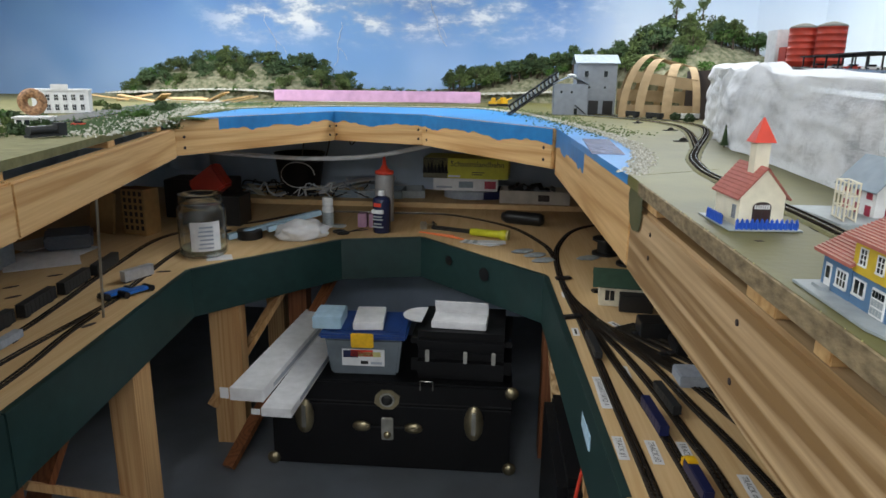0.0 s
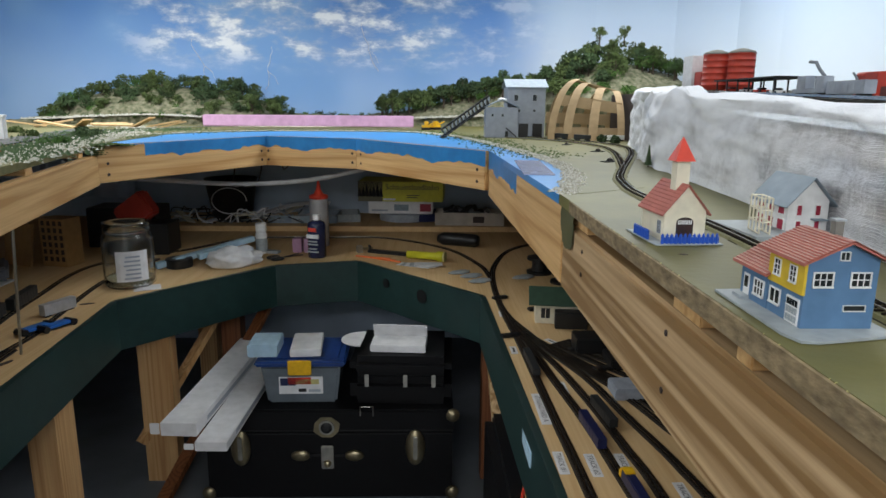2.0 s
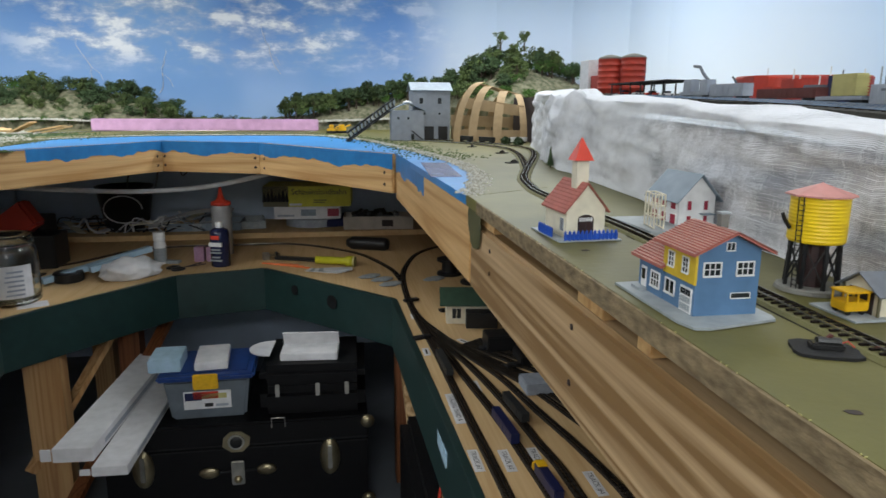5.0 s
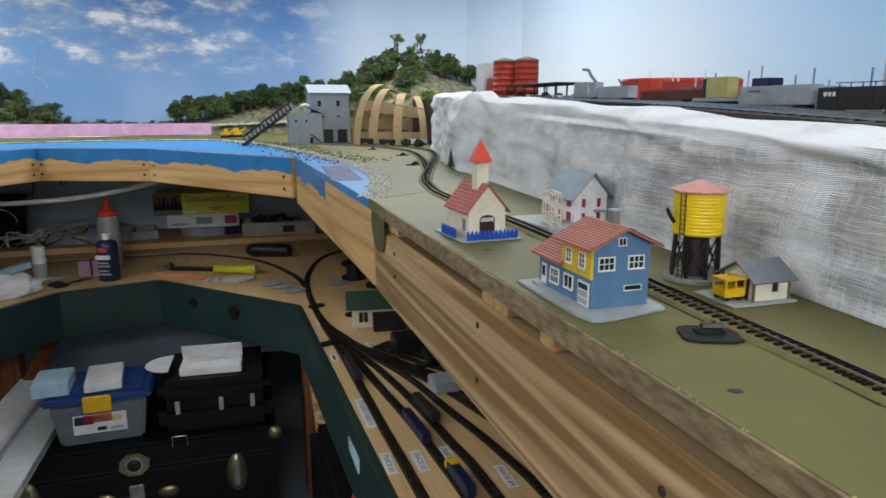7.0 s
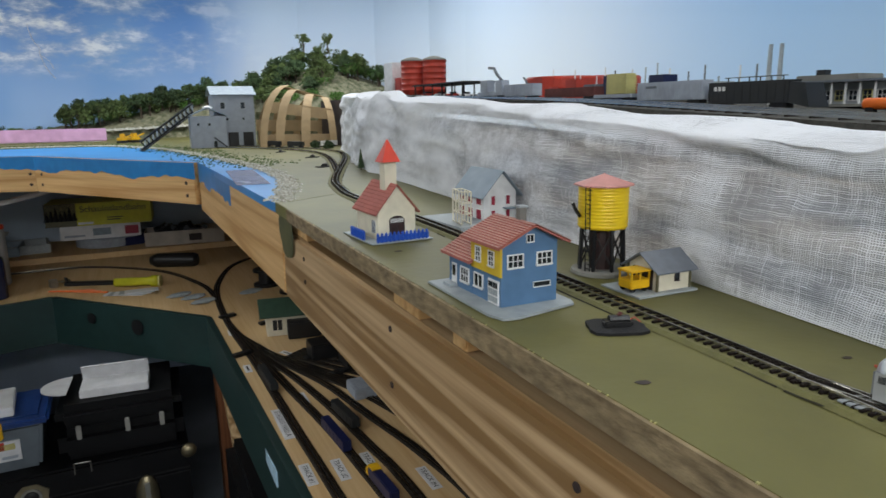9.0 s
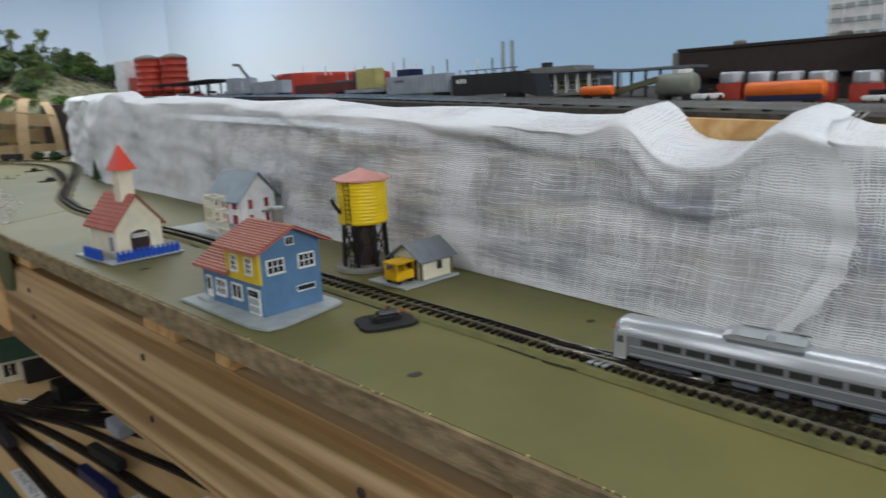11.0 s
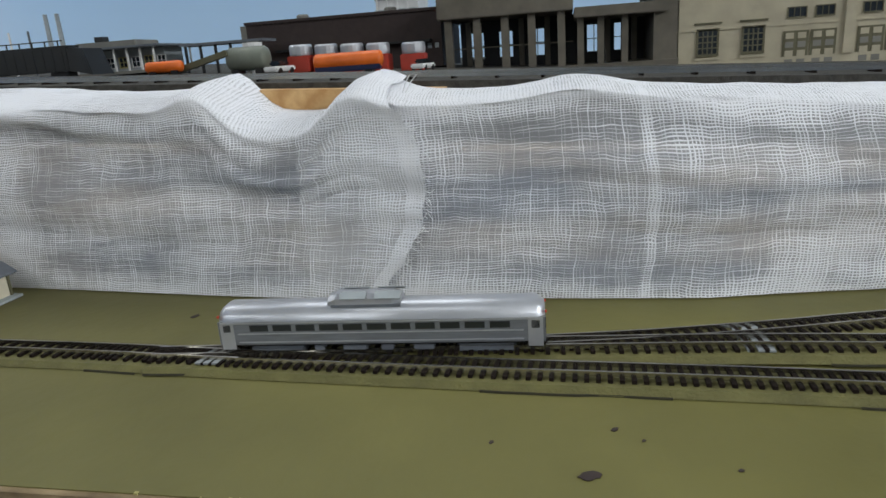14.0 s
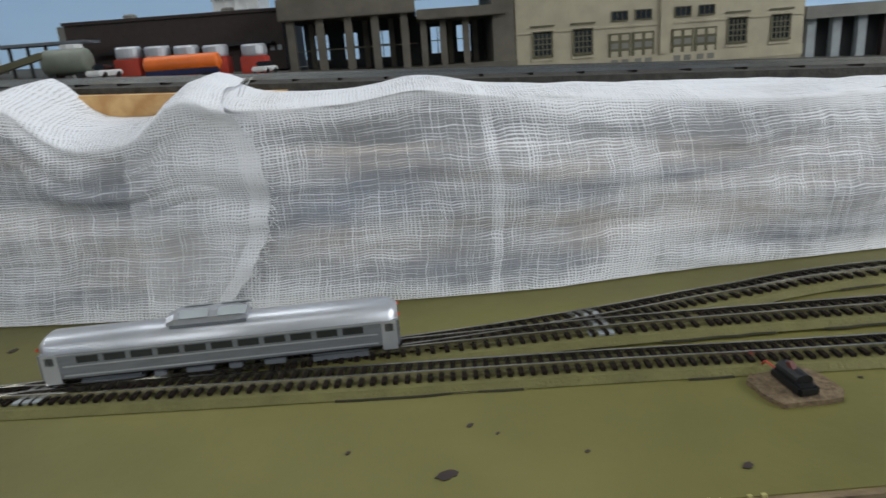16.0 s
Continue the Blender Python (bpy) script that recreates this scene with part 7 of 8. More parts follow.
def bottle(x, y, r, h, material, label, cap=WINDOW_WHITE, cap_h=0.02, neck=0.5, tip=False, bands=(), z=LD):
    t = thing("bottle", pose(x, y, z, 0, 0, -20), label, "bottle", "shelf bottles")
    hb = h - cap_h
    part("body", lathe([(r * 0.92, 0.0005), (r, 0.004), (r, hb * 0.86), (r * 0.9, hb * 0.94), (r * neck, hb)], 24), material, t, "", True)
    if tip:
        part("cap", lathe([(r * 1.02, hb * 0.93), (r, hb * 0.99), (r * 0.5, hb * 1.02), (r * 0.25, hb + cap_h * 0.4), (r * 0.12, h)], 18), cap, t, "pointed red nozzle cap", True)
    else:
        part("cap", lathe([(r * neck * 1.1, hb), (r * neck * 1.1, h * 0.985), (r * neck, h)], 18), cap, t)
    for z0, z1, mt in bands:
        part("label_band", lathe([(r * 1.01, z0 * hb), (r * 1.01, z1 * hb)], 24), mt, t)
    return t


bottle(-0.245, 3.42, 0.048, 0.335, mat("clouded_white_bottle", (0.42, 0.42, 0.43), 0.4, scale=20), "tall white glue bottle with red nozzle", BRIGHT_RED, 0.07, 0.5, True)
can = bottle(-0.217, 3.16, 0.043, 0.205, mat("dark_blue_can", (0.02, 0.025, 0.07), 0.25, scale=20), "dark blue spray can with white cap", WINDOW_WHITE, 0.025, 0.35, False, ())
part("logo_bar", box(-0.020, -0.0455, 0.130, 0.020, -0.040, 0.148, 0.001), BRIGHT_RED, can)
for k, (z, w) in enumerate(((0.098, 0.030), (0.080, 0.022), (0.066, 0.026), (0.045, 0.020), (0.030, 0.028))):
    part("print_bar", box(-w, -0.0452, z, w, -0.035, z + (0.018 if k == 0 else 0.006)), WINDOW_WHITE if k == 0 else SLAB_GREY, can)
bottle(-0.500, 3.24, 0.028, 0.15, WINDOW_WHITE, "small white plastic bottle with printed label", WINDOW_WHITE, 0.04, 0.85, False, ((0.1, 0.7, SLAB_GREY),))


def carton(name, x, y, z, sx, sy, sz, rz, material, label, prints=(), category="box", group=""):
    t = thing(name, pose(x, y, z, 0, 0, rz), label, category, group)
    part("carton", box(-sx / 2, -sy / 2, 0.0003, sx / 2, sy / 2, sz, 0.003), material, t)
    for x0, z0, x1, z1, mt in prints:
        part("print", box(x0 * sx / 2, -sy / 2 - 0.0008, z0 * sz, x1 * sx / 2, -sy / 2 - 0.0002, z1 * sz), mt, t)
    return t


LGE = LD + 0.0305
tin = tagged(part("round_tin", lathe([(0.13, 0), (0.15, 0.004), (0.15, 0.045), (0.146, 0.05)], 30, at=(0.17, 4.05, LGE)), CAR_GREY), "flat round grey tin under two boxes", "tin")
wb = carton("kit_box", 0.155, 4.05, LGE + 0.0505, 0.38, 0.22, 0.075, -2, WHITE, "white printed box in a stack", ((-0.9, 0.2, -0.4, 0.35, CAR_GREY), (-0.2, 0.25, 0.25, 0.75, ROOF_BLUE), (0.6, 0.2, 0.95, 0.8, SHUTTER)))
LIME = mat("lime_yellow_card", (0.62, 0.60, 0.03), 0.5, scale=30, var=0.2)
yb = carton("kit_box", 0.16, 4.05, LGE + 0.126, 0.50, 0.26, 0.118, -4, LIME, "lime yellow model kit box with forest picture", ((-1.0, 0.0, -0.42, 1.0, OLIVE_WIN), (-0.98, 0.55, -0.44, 0.98, PALEYEL), (-0.4, 0.06, -0.12, 0.16, WHITE), (0.15, 0.3, 0.45, 0.34, BLACK), (0.15, 0.2, 0.4, 0.24, BLACK)))
text_on("print", "Schauinslandbahn", 0.045, pose(0.07, -0.1312, 0.085, 90, 0, 0), yb, BLACK)
for k in range(7):
    part("print", lathe([(0.014, 0.0), (0.001, 0.05 + 0.012 * (k % 3))], 4, at=(-0.24 + k * 0.021, -0.1312, 0.03)), BLACK, yb)
tr = thing("card_tray", pose(0.56, 3.92, LGE, 0, 0, -4), "open cardboard tray full of dark parts", "tray")
for a in ((-0.2, -0.09, 0, 0.2, 0.09, 0.004), (-0.2, -0.09, 0, 0.2, -0.086, 0.075), (-0.2, 0.086, 0, 0.2, 0.09, 0.075), (-0.2, -0.086, 0, -0.196, 0.086, 0.075), (0.196, -0.086, 0, 0.2, 0.086, 0.075)):
    part("tray_side", box(*a), mat("white_worn_card", (0.55, 0.50, 0.44), 0.8, scale=20), tr)
part("print", box(0.02, -0.0912, 0.018, 0.085, -0.0904, 0.055), BROWN, tr)
rj = random.Random(12)
for k in range(14):
    part("loose_part", box(-0.05, -0.015, 0, 0.05, 0.015, 0.02, 0.003, pose(rj.uniform(-0.13, 0.13), rj.uniform(-0.05, 0.05), 0.05 + 0.02 * rj.random(), rj.uniform(-30, 30), rj.uniform(-30, 30), rj.uniform(0, 180))), rj.choice((BLACK, CAR_BLACK, ROOF_GREY)), tr)
for k, (x, y, mt) in enumerate(((-0.42, 4.0, ROOF_BLUE), (-0.30, 4.02, SLAB_GREY), (0.38, 4.08, NAVY))):
    t = thing("plastic_tray", pose(x, y, LGE + 0.0003, 0, 0, 8 * k), "shallow blue-grey plastic tray with scraps", "tray", "plastic trays")
    part("base", box(-0.19, -0.10, 0, 0.19, 0.10, 0.005, 0.002), mt, t)
    for s in (-1, 1):
        part("rim", box(-0.2, s * 0.105 - 0.005, 0, 0.2, s * 0.105 + 0.005, 0.045, 0.002), mt, t)
        part("rim", box(s * 0.195 - 0.005, -0.1, 0, s * 0.195 + 0.005, 0.1, 0.045, 0.002), mt, t)
bk = thing("black_bucket", pose(-0.86, 4.02, LGE), "black plastic bucket draped with white cable", "bucket")
part("pail", lathe([(0.11, 0), (0.15, 0.24), (0.155, 0.25), (0.145, 0.25), (0.105, 0.01)], 28), BLACK, bk, "", True)
part("cable", tube([(0.03 + 0.1 * math.cos(a / 3), -0.16, 0.06 + 0.075 * (1 + math.sin(a / 3))) for a in range(0, 16)], 0.003), WHITE, bk)
for k in range(14):
    pts = []
    x, y = rj.uniform(-1.3, -0.6), rj.uniform(3.84, 4.1)
    for q in range(7):
        pts.append((x + 0.05 * q + rj.uniform(-0.05, 0.05), y + rj.uniform(-0.05, 0.05), LGE + 0.006 + 0.09 * rj.random() * (1 if 0 < q < 6 else 0)))
    sm = [tuple(p) for p in smooth_line(pts, 0.012)]
    tagged(part("cable", tube(sm, rj.uniform(0.0025, 0.005), 5), rj.choice((BLACK, BLACK, WHITE, CAR_GREY))), "tangled electrical cable lying on the shelf", "cable", "tangled cables")
for k in range(34):
    m = pose(rj.uniform(-1.25, -0.35), rj.uniform(3.84, 4.1), LGE + 0.012 + 0.004 * k % 0.05, rj.uniform(-14, 14), rj.uniform(-14, 14), rj.uniform(0, 180))
    tagged(part("scrap_strip", box(-0.09, -0.022, -0.002, 0.09, 0.022, 0.002), rj.choice((WHITE, CREAM, CARDB, WHITE, SLAB_GREY))), "loose strip of card among the cables", "card strip", "card strips").matrix_basis = m
cs = []
for q in range(12):
    f = q / 11
    cs.append((-0.72 + 0.45 * f, 3.95 + 0.04 * f, LGE + 0.03 + 0.07 * f + 0.03 * math.sin(f * 3)))
tagged(part("paper_roll_strip", ribbon([Vector(c) for c in cs], (0.07, 0.068), 0, 0.002), WHITE), "long curling white paper strip", "paper strip")
hose = smooth_line([(-1.35, 3.3, 1.19), (-0.95, 3.35, 1.165), (-0.62, 3.36, 1.15), (-0.3, 3.35, 1.17), (-0.05, 3.33, 1.22), (0.12, 3.3, 1.27)], 0.02)
tagged(part("white_hose", tube([tuple(p) for p in hose], 0.011, 8), WHITE), "sagging white plastic hose under the upper deck", "hose")
for p in (((-0.62, 3.4, 1.3805), (-0.75, 3.7, 1.1), (-0.72, 4.0, 1.12)), ((-0.5, 3.4, 1.3805), (-0.62, 3.7, 1.12), (-0.8, 4.0, 1.05)), ((-0.40, 3.4, 1.3805), (-0.45, 3.6, 1.2), (-0.35, 3.8, 1.3805))):
    tagged(part("cable", tube([tuple(q) for q in smooth_line(p, 0.02)], 0.004, 5), BLACK), "black cable hanging under the upper deck", "cable", "hanging cables")
for a, b in (((-0.882, 2.905, LD + 0.016), (-0.535, 3.218, LD + 0.078)), ((-0.715, 2.965, LD + 0.045), (-0.600, 3.050, LD + 0.064))):
    tagged(part("foam_stick", bar(a, b, 0.034, 0.024), PALE_BLUE), "pale blue foam stick leaning across the shelf clutter", "foam stick", "foam sticks")
tagged(part("grey_stick", box(-0.16, -0.02, 0, 0.16, 0.02, 0.012, 0.002), SLAB_GREY), "pale grey plastic strip across the shelf", "strip").matrix_basis = pose(-0.57, 3.27, LD + 0.001, 0, 0, -14)


def crumpled(name, x, y, z, sx, sy, sz, material, label, category):
    bm = bmesh.new()
    bmesh.ops.create_icosphere(bm, subdivisions=4, radius=1)
    for v in bm.verts:
        k = 1 + 0.25 * noise.noise(v.co * 2.2 + Vector((x, y, 0))) + 0.12 * noise.noise(v.co * 6)
        v.co = Vector((v.co.x * sx * k, v.co.y * sy * k, max(0.0, v.co.z * sz * k + sz * 0.6)))
    return tagged(part(name, bm, material, smooth=True), label, category)


crumpled("white_bag", 0, 0, 0, 0.115, 0.075, 0.055, WHITE, "crumpled white plastic bag on the shelf", "bag").matrix_basis = pose(-0.560, 2.985, LD, 0, 0, 20)
tagged(part("tape_roll", lathe([(0.055, 0), (0.058, 0.004), (0.058, 0.036), (0.055, 0.04), (0.03, 0.04), (0.03, 0.004)], 28, at=(-0.80, 2.96, LD + 0.0003)), BLACK), "roll of black tape on the shelf", "tape")
sc = thing("scissors", pose(-0.37, 3.13, LD + 0.002, 0, 0, 40), "black-handled scissors lying open", "scissors")
for s in (-1, 1):
    part("blade", bar((0, 0, 0.004), (0.09, s * 0.02, 0.006), 0.010, 0.002), BLACK, sc)
    bm = bmesh.new()
    ring = [(-0.045 + 0.028 * math.cos(a), s * 0.022 + 0.02 * math.sin(a), 0.006) for a in [2 * math.pi * k / 14 for k in range(15)]]
    bm.free()
    part("handle", tube(ring, 0.005, 6), BLACK, sc)
for k in range(2):
    tagged(part("pink_pad", cbox(-0.33 + 0.055 * k, 3.27, LD + 0.0003, 0.045, 0.05, 0.07, 0.003), mat("pink_sponge", (0.45, 0.26, 0.38), 0.9, scale=60)), "small pink foam pad beside the spray can", "foam pad", "pink pads")
fl = thing("flashlight", pose(0.30, 3.10, LD + 0.022, 0, 0, -18), "yellow plastic flashlight lying on the shelf", "flashlight")
part("barrel", lathe([(0.018, -0.09), (0.018, 0.05), (0.025, 0.062), (0.025, 0.09)], 20, m=pose(0, 0, 0, 0, 90, 0)), LIME, fl, "", True)
part("lens_cap", lathe([(0.0255, 0.09), (0.0255, 0.098)], 20, m=pose(0, 0, 0, 0, 90, 0)), PALEYEL, fl)
tagged(part("utility_knife", box(-0.13, -0.02, 0, 0.10, 0.02, 0.014, 0.004), BLACK), "black utility knife on the shelf", "knife").matrix_basis = pose(0.14, 3.22, LD + 0.0004, 0, 0, -22)
for k in range(3):
    tagged(part("pencil", rod((-0.09, 0, 0.004), (0.09, 0, 0.004), 0.004, 6), ORANGE), "orange pencil on the shelf", "pencil", "pencils").matrix_basis = pose(0.05 + 0.03 * k, 3.14 - 0.025 * k, LD, 0, 0, -20 - 6 * k)
tagged(part("black_grip", lathe([(0.02, -0.11), (0.034, -0.08), (0.034, 0.09), (0.026, 0.11)], 16, m=pose(0.47, 3.42, LD + 0.034, 0, 90, -20)), BLACK, smooth=True), "black rubber-cased tool lying on the shelf", "tool")
pv = thing("small_vise", pose(-0.01, 3.26, LD, 0, 0, 20), "small steel hobby vise", "vise")
part("jaw", box(-0.03, -0.015, 0, 0.0, 0.015, 0.035, 0.003), STEEL, pv)
part("screw_bar", rod((0, 0, 0.02), (0.05, 0, 0.02), 0.006), BRASS, pv)
part("jaw", box(0.03, -0.012, 0, 0.04, 0.012, 0.035, 0.002), BLACK, pv)
gb = thing("parts_bag", pose(0.27, 2.985, LD, 0, 0, -12), "flat clear bag of white parts", "bag")
for k in range(5):
    part("sheet", box(-0.10 + 0.02 * k, -0.03, 0.0005 + 0.002 * k, 0.06 + 0.012 * k, 0.03, 0.002 + 0.002 * k, m=pose(0, 0, 0, 0, 0, 6 * k - 12)), SLAB_GREY if k % 2 else WHITE, gb)
for x, y in ((0.50, 2.80), (0.53, 2.72), (0.72, 2.78), (0.45, 2.86)):
    crumpled("clear_bag", x, y, 0, 0.05, 0.03, 0.006, SLAB_GREY, "small flat clear plastic bag", "bag").matrix_basis = pose(x, y, LD, 0, 0, 30)
kb = thing("tan_tower_kit", pose(-1.33, 3.0, LD, 0, 0, -14), "tan plastic tower block kit with window grid", "model building")
part("block", box(-0.065, -0.05, 0, 0.065, 0.05, 0.215, 0.002), mat("tan_plastic", (0.42, 0.24, 0.09), 0.5, scale=30), kb)
for i in range(4):
    for j in range(6):
        part("window", box(-0.052 + i * 0.03, -0.0508, 0.025 + j * 0.032, -0.036 + i * 0.03, -0.0500, 0.046 + j * 0.032), BROWN, kb)
tagged(part("tan_board", box(-0.08, -0.006, 0, 0.08, 0.006, 0.19, 0.002), MATS["tan_plastic"]), "tan plastic wall panel leaning on the shelf", "panel").matrix_basis = pose(-1.52, 2.98, LD, -8, 0, -20)
tagged(part("red_case", box(-0.09, -0.04, 0, 0.09, 0.04, 0.13, 0.012), mat("red_case_plastic", (0.50, 0.05, 0.03), 0.45, scale=20)), "red plastic case tilted behind the jar", "case").matrix_basis = pose(-1.06, 3.25, LD + 0.15, 0, -35, -10)
tagged(part("case_stand", cbox(-1.08, 3.27, LD + 0.0003, 0.30, 0.16, 0.15, 0.004), BLACK), "black box behind the glass jar", "box")
tagged(part("dark_box", cbox(-1.22, 3.45, LD + 0.0003, 0.34, 0.2, 0.20, 0.004), BLACK), "black box behind the glass jar", "parts box", "dark boxes")
for k, (x, y, rx) in enumerate(((-1.50, 2.62, 0), (-1.45, 2.45, 5), (-1.62, 2.7, 0))):
    tagged(part("paper_sheet", box(-0.13, -0.09, 0, 0.13, 0.09, 0.004), WHITE), "sheet of white paper on the lower shelf", "paper", "paper sheets").matrix_basis = pose(x, y, LD + 0.004 + 0.006 * k, rx, 0, 35 * k)
tagged(part("grey_binder", box(-0.09, -0.06, 0, 0.09, 0.06, 0.06, 0.01), ROOF_GREY), "dark grey tool case on papers", "case").matrix_basis = pose(-1.47, 2.66, LD + 0.024, 10, 0, 30)
tagged(part("power_pack", cbox(-1.62, 2.35, LD + 0.0003, 0.18, 0.14, 0.10, 0.01), SLAB_GREY), "grey power pack at the wall", "power pack")
for x, y, a in ((-0.93, 2.395, 20), (-0.88, 1.83, 70), (-1.30, 2.30, 40), (-1.36, 2.15, 50), (-1.28, 2.05, 55)):
    tagged(part("slot_mark", prism([(0.02 * math.cos(k) * 1.3, 0.009 * math.sin(k)) for k in [2 * math.pi * i / 12 for i in range(12)]], 0.0004, 0.0016), BROWN), "dark burnt slot in the plywood", "mark", kind="structure").matrix_basis = pose(x, y, LD, 0, 0, a)
# round holes in the green fascia, their shaded inside painted as black discs
for x, y, r in ((0.13, 2.912, 0.022), (0.29, 2.741, 0.030)):
    d = Vector((0.538, -0.576, 0)).normalized()
    n_ = Vector((-0.73, -0.683, 0))
    m = Matrix.Translation(Vector((x, y, 0.755 if r > 0.025 else 0.765)) + n_ * 0.0065) @ n_.to_track_quat("Z", "Y").to_matrix().to_4x4()
    tagged(part("fascia_hole", lathe([(r, 0), (r, 0.001), (r * 0.8, 0.0012)], 20, m=m), BLACK), "black disc painted as the dark inside of a round fascia hole", "hole", kind="structure")

# ---- under the shelf: trunk, cases, bins ----


def trunk():
    x0, x1, y0, y1, h, lid = -0.556, 0.41, 2.44, 2.95, 0.385, 0.285
    t = thing("steamer_trunk", pose(0, 0, 0), "black vinyl steamer trunk with nickel fittings", "trunk")
    part("chest", box(x0, y0, 0.004, x1, y1, lid, 0.006), TRUNK_BLACK, t)
    part("lid", box(x0 - 0.003, y0 - 0.003, lid + 0.002, x1 + 0.003, y1, h, 0.008), TRUNK_BLACK, t)
    for z in (lid - 0.004, lid + 0.010):
        part("edge_strip", box(x0 - 0.004, y0 - 0.0055, z, x1 + 0.004, y0 - 0.002, z + 0.006, 0.001), BLACK, t)
    for x in (x0, x1):
        for z in (0.012, lid + 0.06):
            bm = lathe([(0.028, -0.004), (0.026, 0.004), (0.012, 0.012)], 12, m=pose(x, y0 - 0.002, z + 0.015, 90, 0, 0))
            part("corner_cap", bm, BRASS, t, "worn metal corner cap", True)
    # centre lock: plate, hasp, side keepers
    cx = -0.082
    lk = part("lock_plate", prism([(0.05 * math.cos(a) * (1.0 if k % 2 else 1.12), 0.045 * math.sin(a)) for k, a in enumerate([2 * math.pi * i / 8 + 0.39 for i in range(8)])], 0, 0.004), BRASS, t, "worn brass lock plate")
    lk.matrix_basis = pose(cx, y0 - 0.003, lid + 0.028, 90, 0, 0)
    part("lock_knob", lathe([(0.024, 0.004), (0.022, 0.012), (0.012, 0.015)], 20), BLACK, lk)
    part("lock_ring", lathe([(0.031, 0.0038), (0.030, 0.009), (0.025, 0.009)], 20), STEEL, lk)
    hp = part("hasp", box(-0.024, -0.010, -0.055, 0.024, 0.0, 0.045, 0.004), STEEL, t)
    hp.matrix_basis = pose(cx, y0 - 0.001, 0.19)
    part("hasp_knob", lathe([(0.016, 0), (0.013, 0.008), (0.006, 0.012)], 16, m=pose(0, -0.010, -0.03, 90, 0, 0)), BRASS, hp)
    for s in (-1, 1):
        kp = part("keeper", lathe([(0.032, 0), (0.028, 0.006), (0.012, 0.010)], 16), BRASS, t, "rounded brass keeper", True)
        kp.matrix_basis = pose(cx + s * 0.105, y0 - 0.002, 0.19, 90, 0, 0) @ Matrix.Diagonal((1.2, 0.75, 1, 1))
    part("keeper_bar", box(cx - 0.085, y0 - 0.006, 0.186, cx + 0.085, y0 - 0.001, 0.196, 0.001), BLACK, t)
    for x in (-0.42, 0.264):
        dr = part("draw_bolt", lathe([(0.068, 0), (0.064, 0.008), (0.02, 0.012)], 20), BRASS, t, "pointed oval draw bolt", True)
        dr.matrix_basis = pose(x, y0 - 0.002, 0.225, 90, 0, 0) @ Matrix.Diagonal((0.58, 1.15, 1, 1))
        part("bolt_bar", box(-0.014, -0.04, 0.010, 0.014, 0.045, 0.018, 0.002), STEEL, dr)
    part("hasp_wire", tube([(0.05, y0 - 0.004, 0.36), (0.05, y0 - 0.008, 0.40), (0.075, y0 - 0.008, 0.40), (0.1, y0 - 0.008, 0.40), (0.1, y0 - 0.004, 0.36)], 0.003), STEEL, t)
    c = thing("black_case", pose(0.21, 2.62, 0.386, 0, 0, -2), "black hard instrument case lying on the trunk", "case")
    part("shell", box(-0.20, -0.16, 0.0005, 0.20, 0.20, 0.115, 0.03), TRUNK_BLACK, c)
    part("lid", box(-0.20, -0.16, 0.117, 0.20, 0.20, 0.20, 0.03), TRUNK_BLACK, c)
    for x in (-0.13, 0.02, 0.13):
        part("catch", box(x - 0.008, -0.166, 0.085, x + 0.008, -0.159, 0.135, 0.002), STEEL, c)
    p = thing("white_envelope", pose(0.20, 2.62, 0.587, 0, 0, -4), "opened white paper pocket on the black case", "paper")
    part("pocket", box(-0.11, -0.10, 0.0005, 0.11, 0.02, 0.03, 0.003), WHITE, p)
    bm = bmesh.new()
    add_prism(bm, [(0.09 * math.cos(a) - 0.15, 0.085 * math.sin(a) - 0.01) for a in [math.pi / 2 + math.pi * k / 12 for k in range(13)]], 0.02, 0.024)
    part("flap", bm, WHITE, p)
    part("back_flap", box(-0.11, 0.0, 0.0, 0.11, 0.006, 0.07, 0.002, pose(0, 0.02, 0.02, 25, 0, 0)), WHITE, p)


trunk()


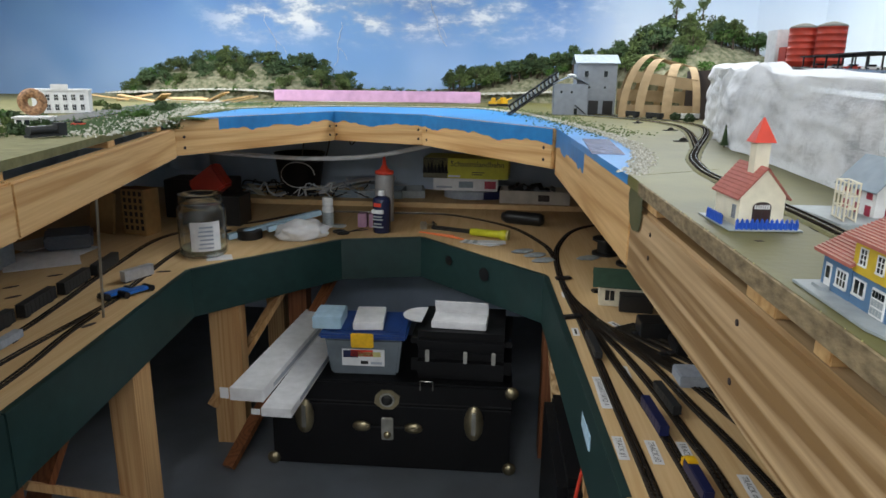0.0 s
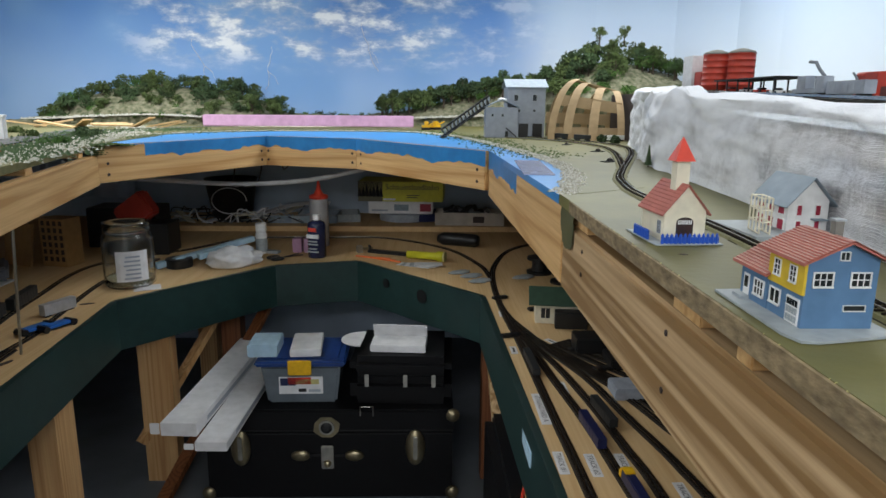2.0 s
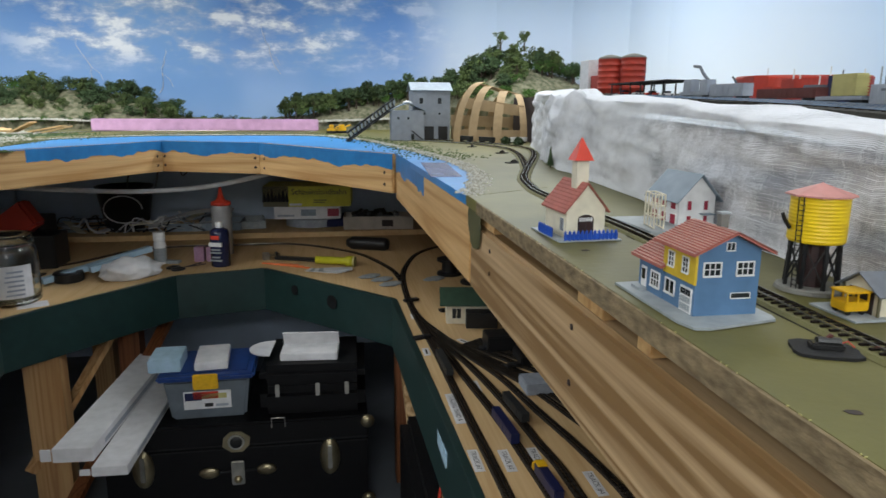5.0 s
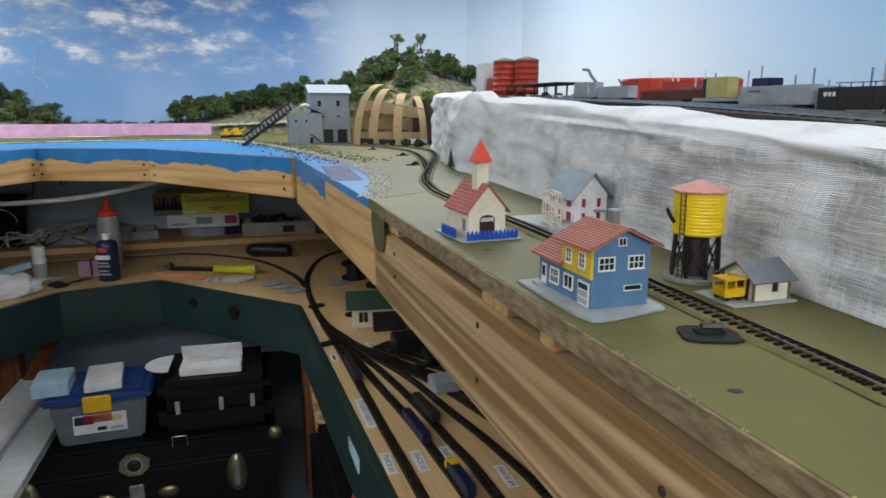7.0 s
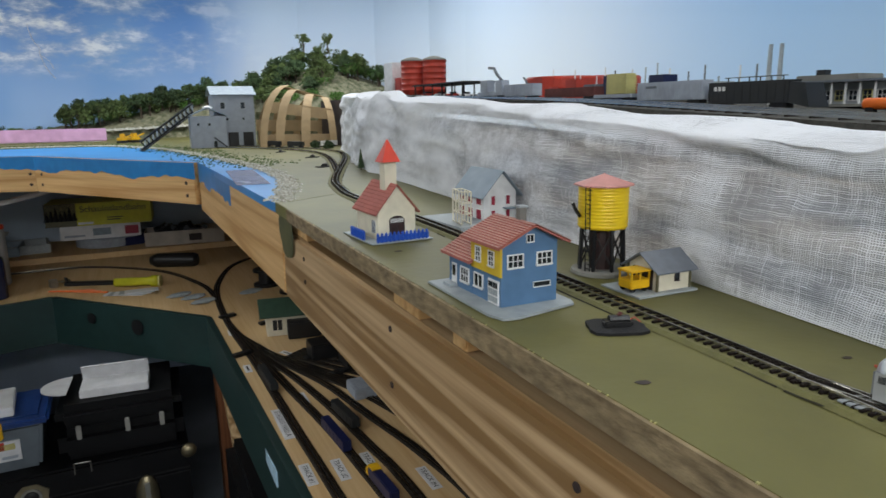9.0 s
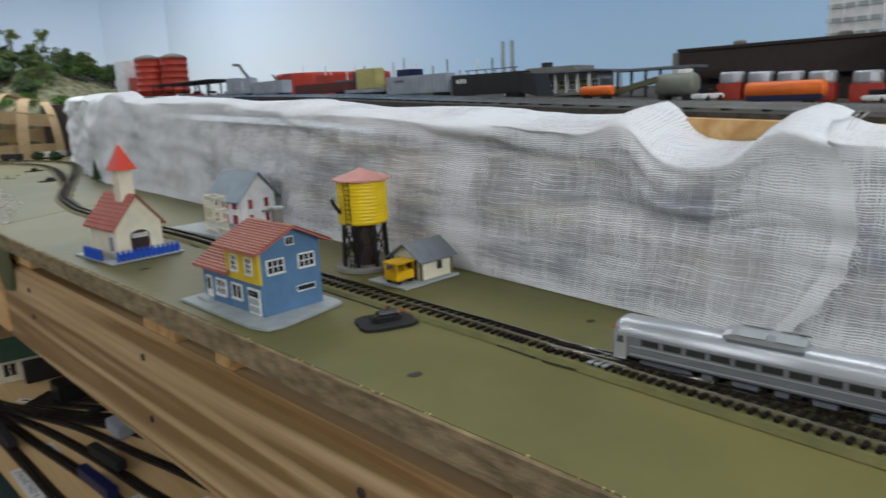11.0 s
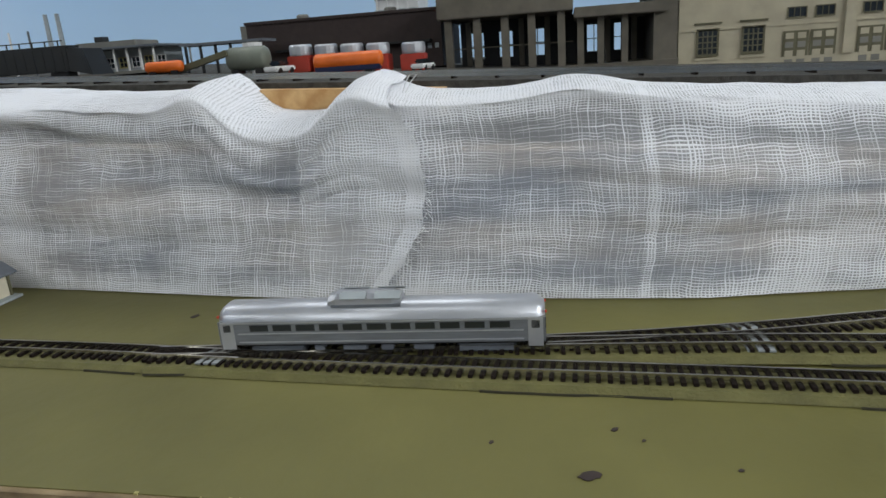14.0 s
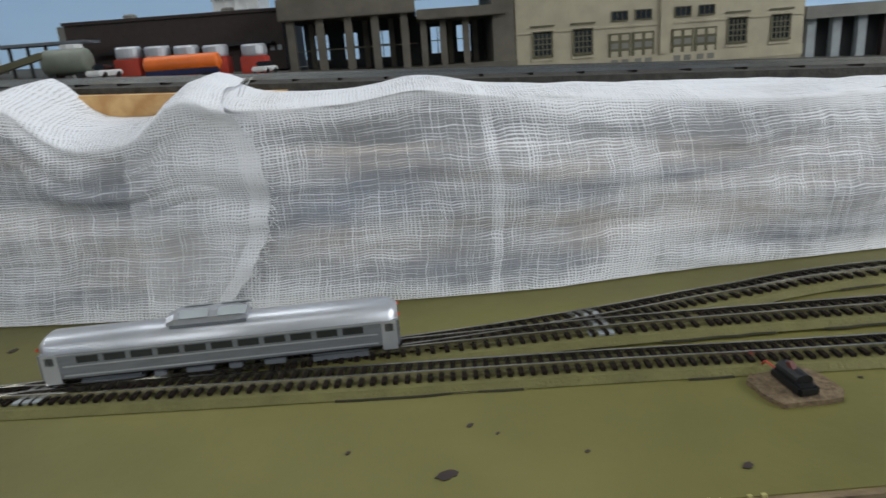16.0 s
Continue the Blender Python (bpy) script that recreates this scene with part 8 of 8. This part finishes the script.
def bin_box():
    t = thing("plastic_bin", pose(-0.185, 2.60, 0.3855, 0, 0, 1), "clear plastic storage bin with blue lid", "storage bin")
    bm = bmesh.new()
    lo = [bm.verts.new((sx * 0.135, sy * 0.105, 0.001)) for sx, sy in ((-1, -1), (1, -1), (1, 1), (-1, 1))]
    hi = [bm.verts.new((sx * 0.155, sy * 0.125, 0.165)) for sx, sy in ((-1, -1), (1, -1), (1, 1), (-1, 1))]
    for i in range(4):
        bm.faces.new((lo[i], lo[(i + 1) % 4], hi[(i + 1) % 4], hi[i]))
    bm.faces.new(lo[::-1])
    bm.faces.new(hi)
    bmesh.ops.bevel(bm, geom=bm.edges[:], offset=0.01, segments=2, affect="EDGES")
    part("tub", bm, BIN_GREY, t, "cloudy clear plastic tub")
    part("lid", box(-0.175, -0.142, 0.166, 0.175, 0.142, 0.188, 0.008), BOX_BLUE, t, "dark blue snap lid")
    part("lid_panel", box(-0.145, -0.11, 0.188, 0.145, 0.115, 0.192, 0.002), BOX_BLUE, t)
    for y, s in ((-0.142, -1), (0.142, 1)):
        part("latch", box(-0.045, y - 0.006, 0.135, 0.045, y + 0.006, 0.195, 0.004), YELLOW_PL, t, "yellow snap latch")
    lb = part("sticker", box(-0.085, -0.1225, 0.060, 0.085, -0.1185, 0.130), WHITE, t, "printed white sticker", False)
    lb.matrix_basis = pose(0, -0.002, -0.01)
    for a in ((-0.08, 0.095, -0.02, 0.125, NAVY), (-0.02, 0.10, 0.07, 0.12, PALEYEL), (-0.05, 0.10, 0.04, 0.128, BRIGHT_RED), (-0.01, 0.068, 0.02, 0.082, BLACK), (0.03, 0.068, 0.075, 0.078, CAR_GREY)):
        part("print", box(a[0], -0.1235, a[1], a[2], -0.1226, a[3]), a[4], lb)
    b = carton("blue_box", -0.335, 2.57, 0.3855 + 0.1925, 0.115, 0.15, 0.05, 2, PALE_BLUE, "pale blue small carton on the bin lid")
    c = carton("white_box", -0.175, 2.60, 0.3855 + 0.1925, 0.12, 0.20, 0.03, 5, WHITE, "flat white carton on the bin lid")
    for k, (a, b2, dz) in enumerate((((-0.545, 2.16), (-0.50, 3.0), 0.0), ((-0.425, 2.12), (-0.40, 3.0), -0.03))):
        L = math.hypot(b2[0] - a[0], b2[1] - a[1])
        w = 0.125 if k == 0 else 0.11
        m = thing("long_carton", pose(a[0], a[1], 0.388 + (0.035 if k == 0 else 0.0), 0, 0, -math.degrees(math.atan2(b2[0] - a[0], b2[1] - a[1]))), "long white cardboard carton lying over the trunk", "box", "long cartons")
        part("carton", box(-w / 2, 0, 0.0005, w / 2, L, 0.05 if k == 0 else 0.034, 0.002), WHITE, m)
        part("end_flap", box(-w / 2 - 0.035, -0.004, 0.008, -w / 2 - 0.002, 0.0, 0.05 if k == 0 else 0.03, 0.0015), WHITE, m)
        part("side_print", box(w / 2 + 0.0002, 0.1, 0.012, w / 2 + 0.0008, L * 0.8, 0.03), CAR_GREY, m)


bin_box()
tagged(part("hanging_rope", tube([tuple(p) for p in smooth_line([(0.575, 1.62, 0.62), (0.555, 1.66, 0.4), (0.56, 1.70, 0.15), (0.57, 1.75, 0.01)], 0.03)], 0.005, 6), BRIGHT_RED), "thin red cord hanging by the fascia", "cord")
tagged(part("black_bag", box(0.52, 1.72, 0.002, 0.62, 2.3, 0.45, 0.03), TRUNK_BLACK), "tall black bag standing under the shelf", "bag")
tagged(part("padded_stool", box(-0.9, 1.62, 0.05, -0.55, 1.95, 0.12, 0.03), NAVY), "dark padded stool top under the shelf", "stool")
for x in (-0.86, -0.60):
    for y in (1.66, 1.91):
        tagged(part("stool_leg", rod((x, y, 0), (x, y, 0.055), 0.012), BLACK), "short black stool foot on the floor", "stool foot", "stool feet")

# ---- paint marks on the deck ----
rm = random.Random(21)
for x, y, s in ((0.560, 0.07, 0.0055), (0.565, 0.327, 0.006), (0.578, 0.106, 0.0016), (0.59, 0.06, 0.002), (0.567, 0.02, 0.0015), (0.574, 0.72, 0.006), (0.70, 0.30, 0.004), (0.552, -0.03, 0.003), (0.583, 0.05, 0.0012), (0.70, 0.46, 0.003), (0.602, -0.10, 0.0014)):
    bm = bmesh.new()
    pts = []
    for k in range(16):
        a = 2 * math.pi * k / 16
        r = s * 0.65 * (0.8 + 0.5 * noise.noise((math.cos(a) * 2, math.sin(a) * 2, x * 90)))
        pts.append((r * math.cos(a), r * 1.5 * math.sin(a)))
    add_prism(bm, pts, 0.0002, 0.0004)
    tagged(part("paint_chip", bm, BROWN), "chip in the olive paint of the deck", "paint chip", kind="structure").matrix_basis = pose(x, y, DK, 0, 0, rm.uniform(0, 90))
chips = bmesh.new()
for k in range(50):
    y = rm.uniform(-0.3, 1.0)
    w = rm.uniform(0.0003, 0.0016)
    add_box(chips, 0.5366, y, DK - 0.001, 0.5366 + rm.uniform(0.0004, 0.0014), y + w, DK + 0.0003)
tagged(part("edge_chips", chips, PALEYEL), "flecks of bare yellow wood along the deck edge", "paint chips", kind="stuff")

# ---- painted lightning on the backdrop ----
for x, z, L, s in ((-1.36, 1.98, 0.33, 1), (-0.80, 1.93, 0.30, -1), (-0.16, 2.10, 0.33, 1)):
    pts = [(x, 4.993, z)]
    for k in range(9):
        p = pts[-1]
        pts.append((p[0] + s * rm.uniform(-0.01, 0.03), 4.993, p[2] - L / 9))
    tagged(part("painted_bolt", tube(pts, 0.0018, 4), WHITE), "thin white lightning bolt painted on the sky", "painted bolt", "painted bolts", kind="structure")
    tagged(part("painted_bolt", tube([pts[5], (pts[5][0] + 0.05, 4.993, pts[5][2] - 0.04), (pts[5][0] + 0.07, 4.993, pts[5][2] - 0.09)], 0.0014, 4), WHITE), "thin white lightning bolt painted on the sky", "painted bolt", "painted bolts", kind="structure")
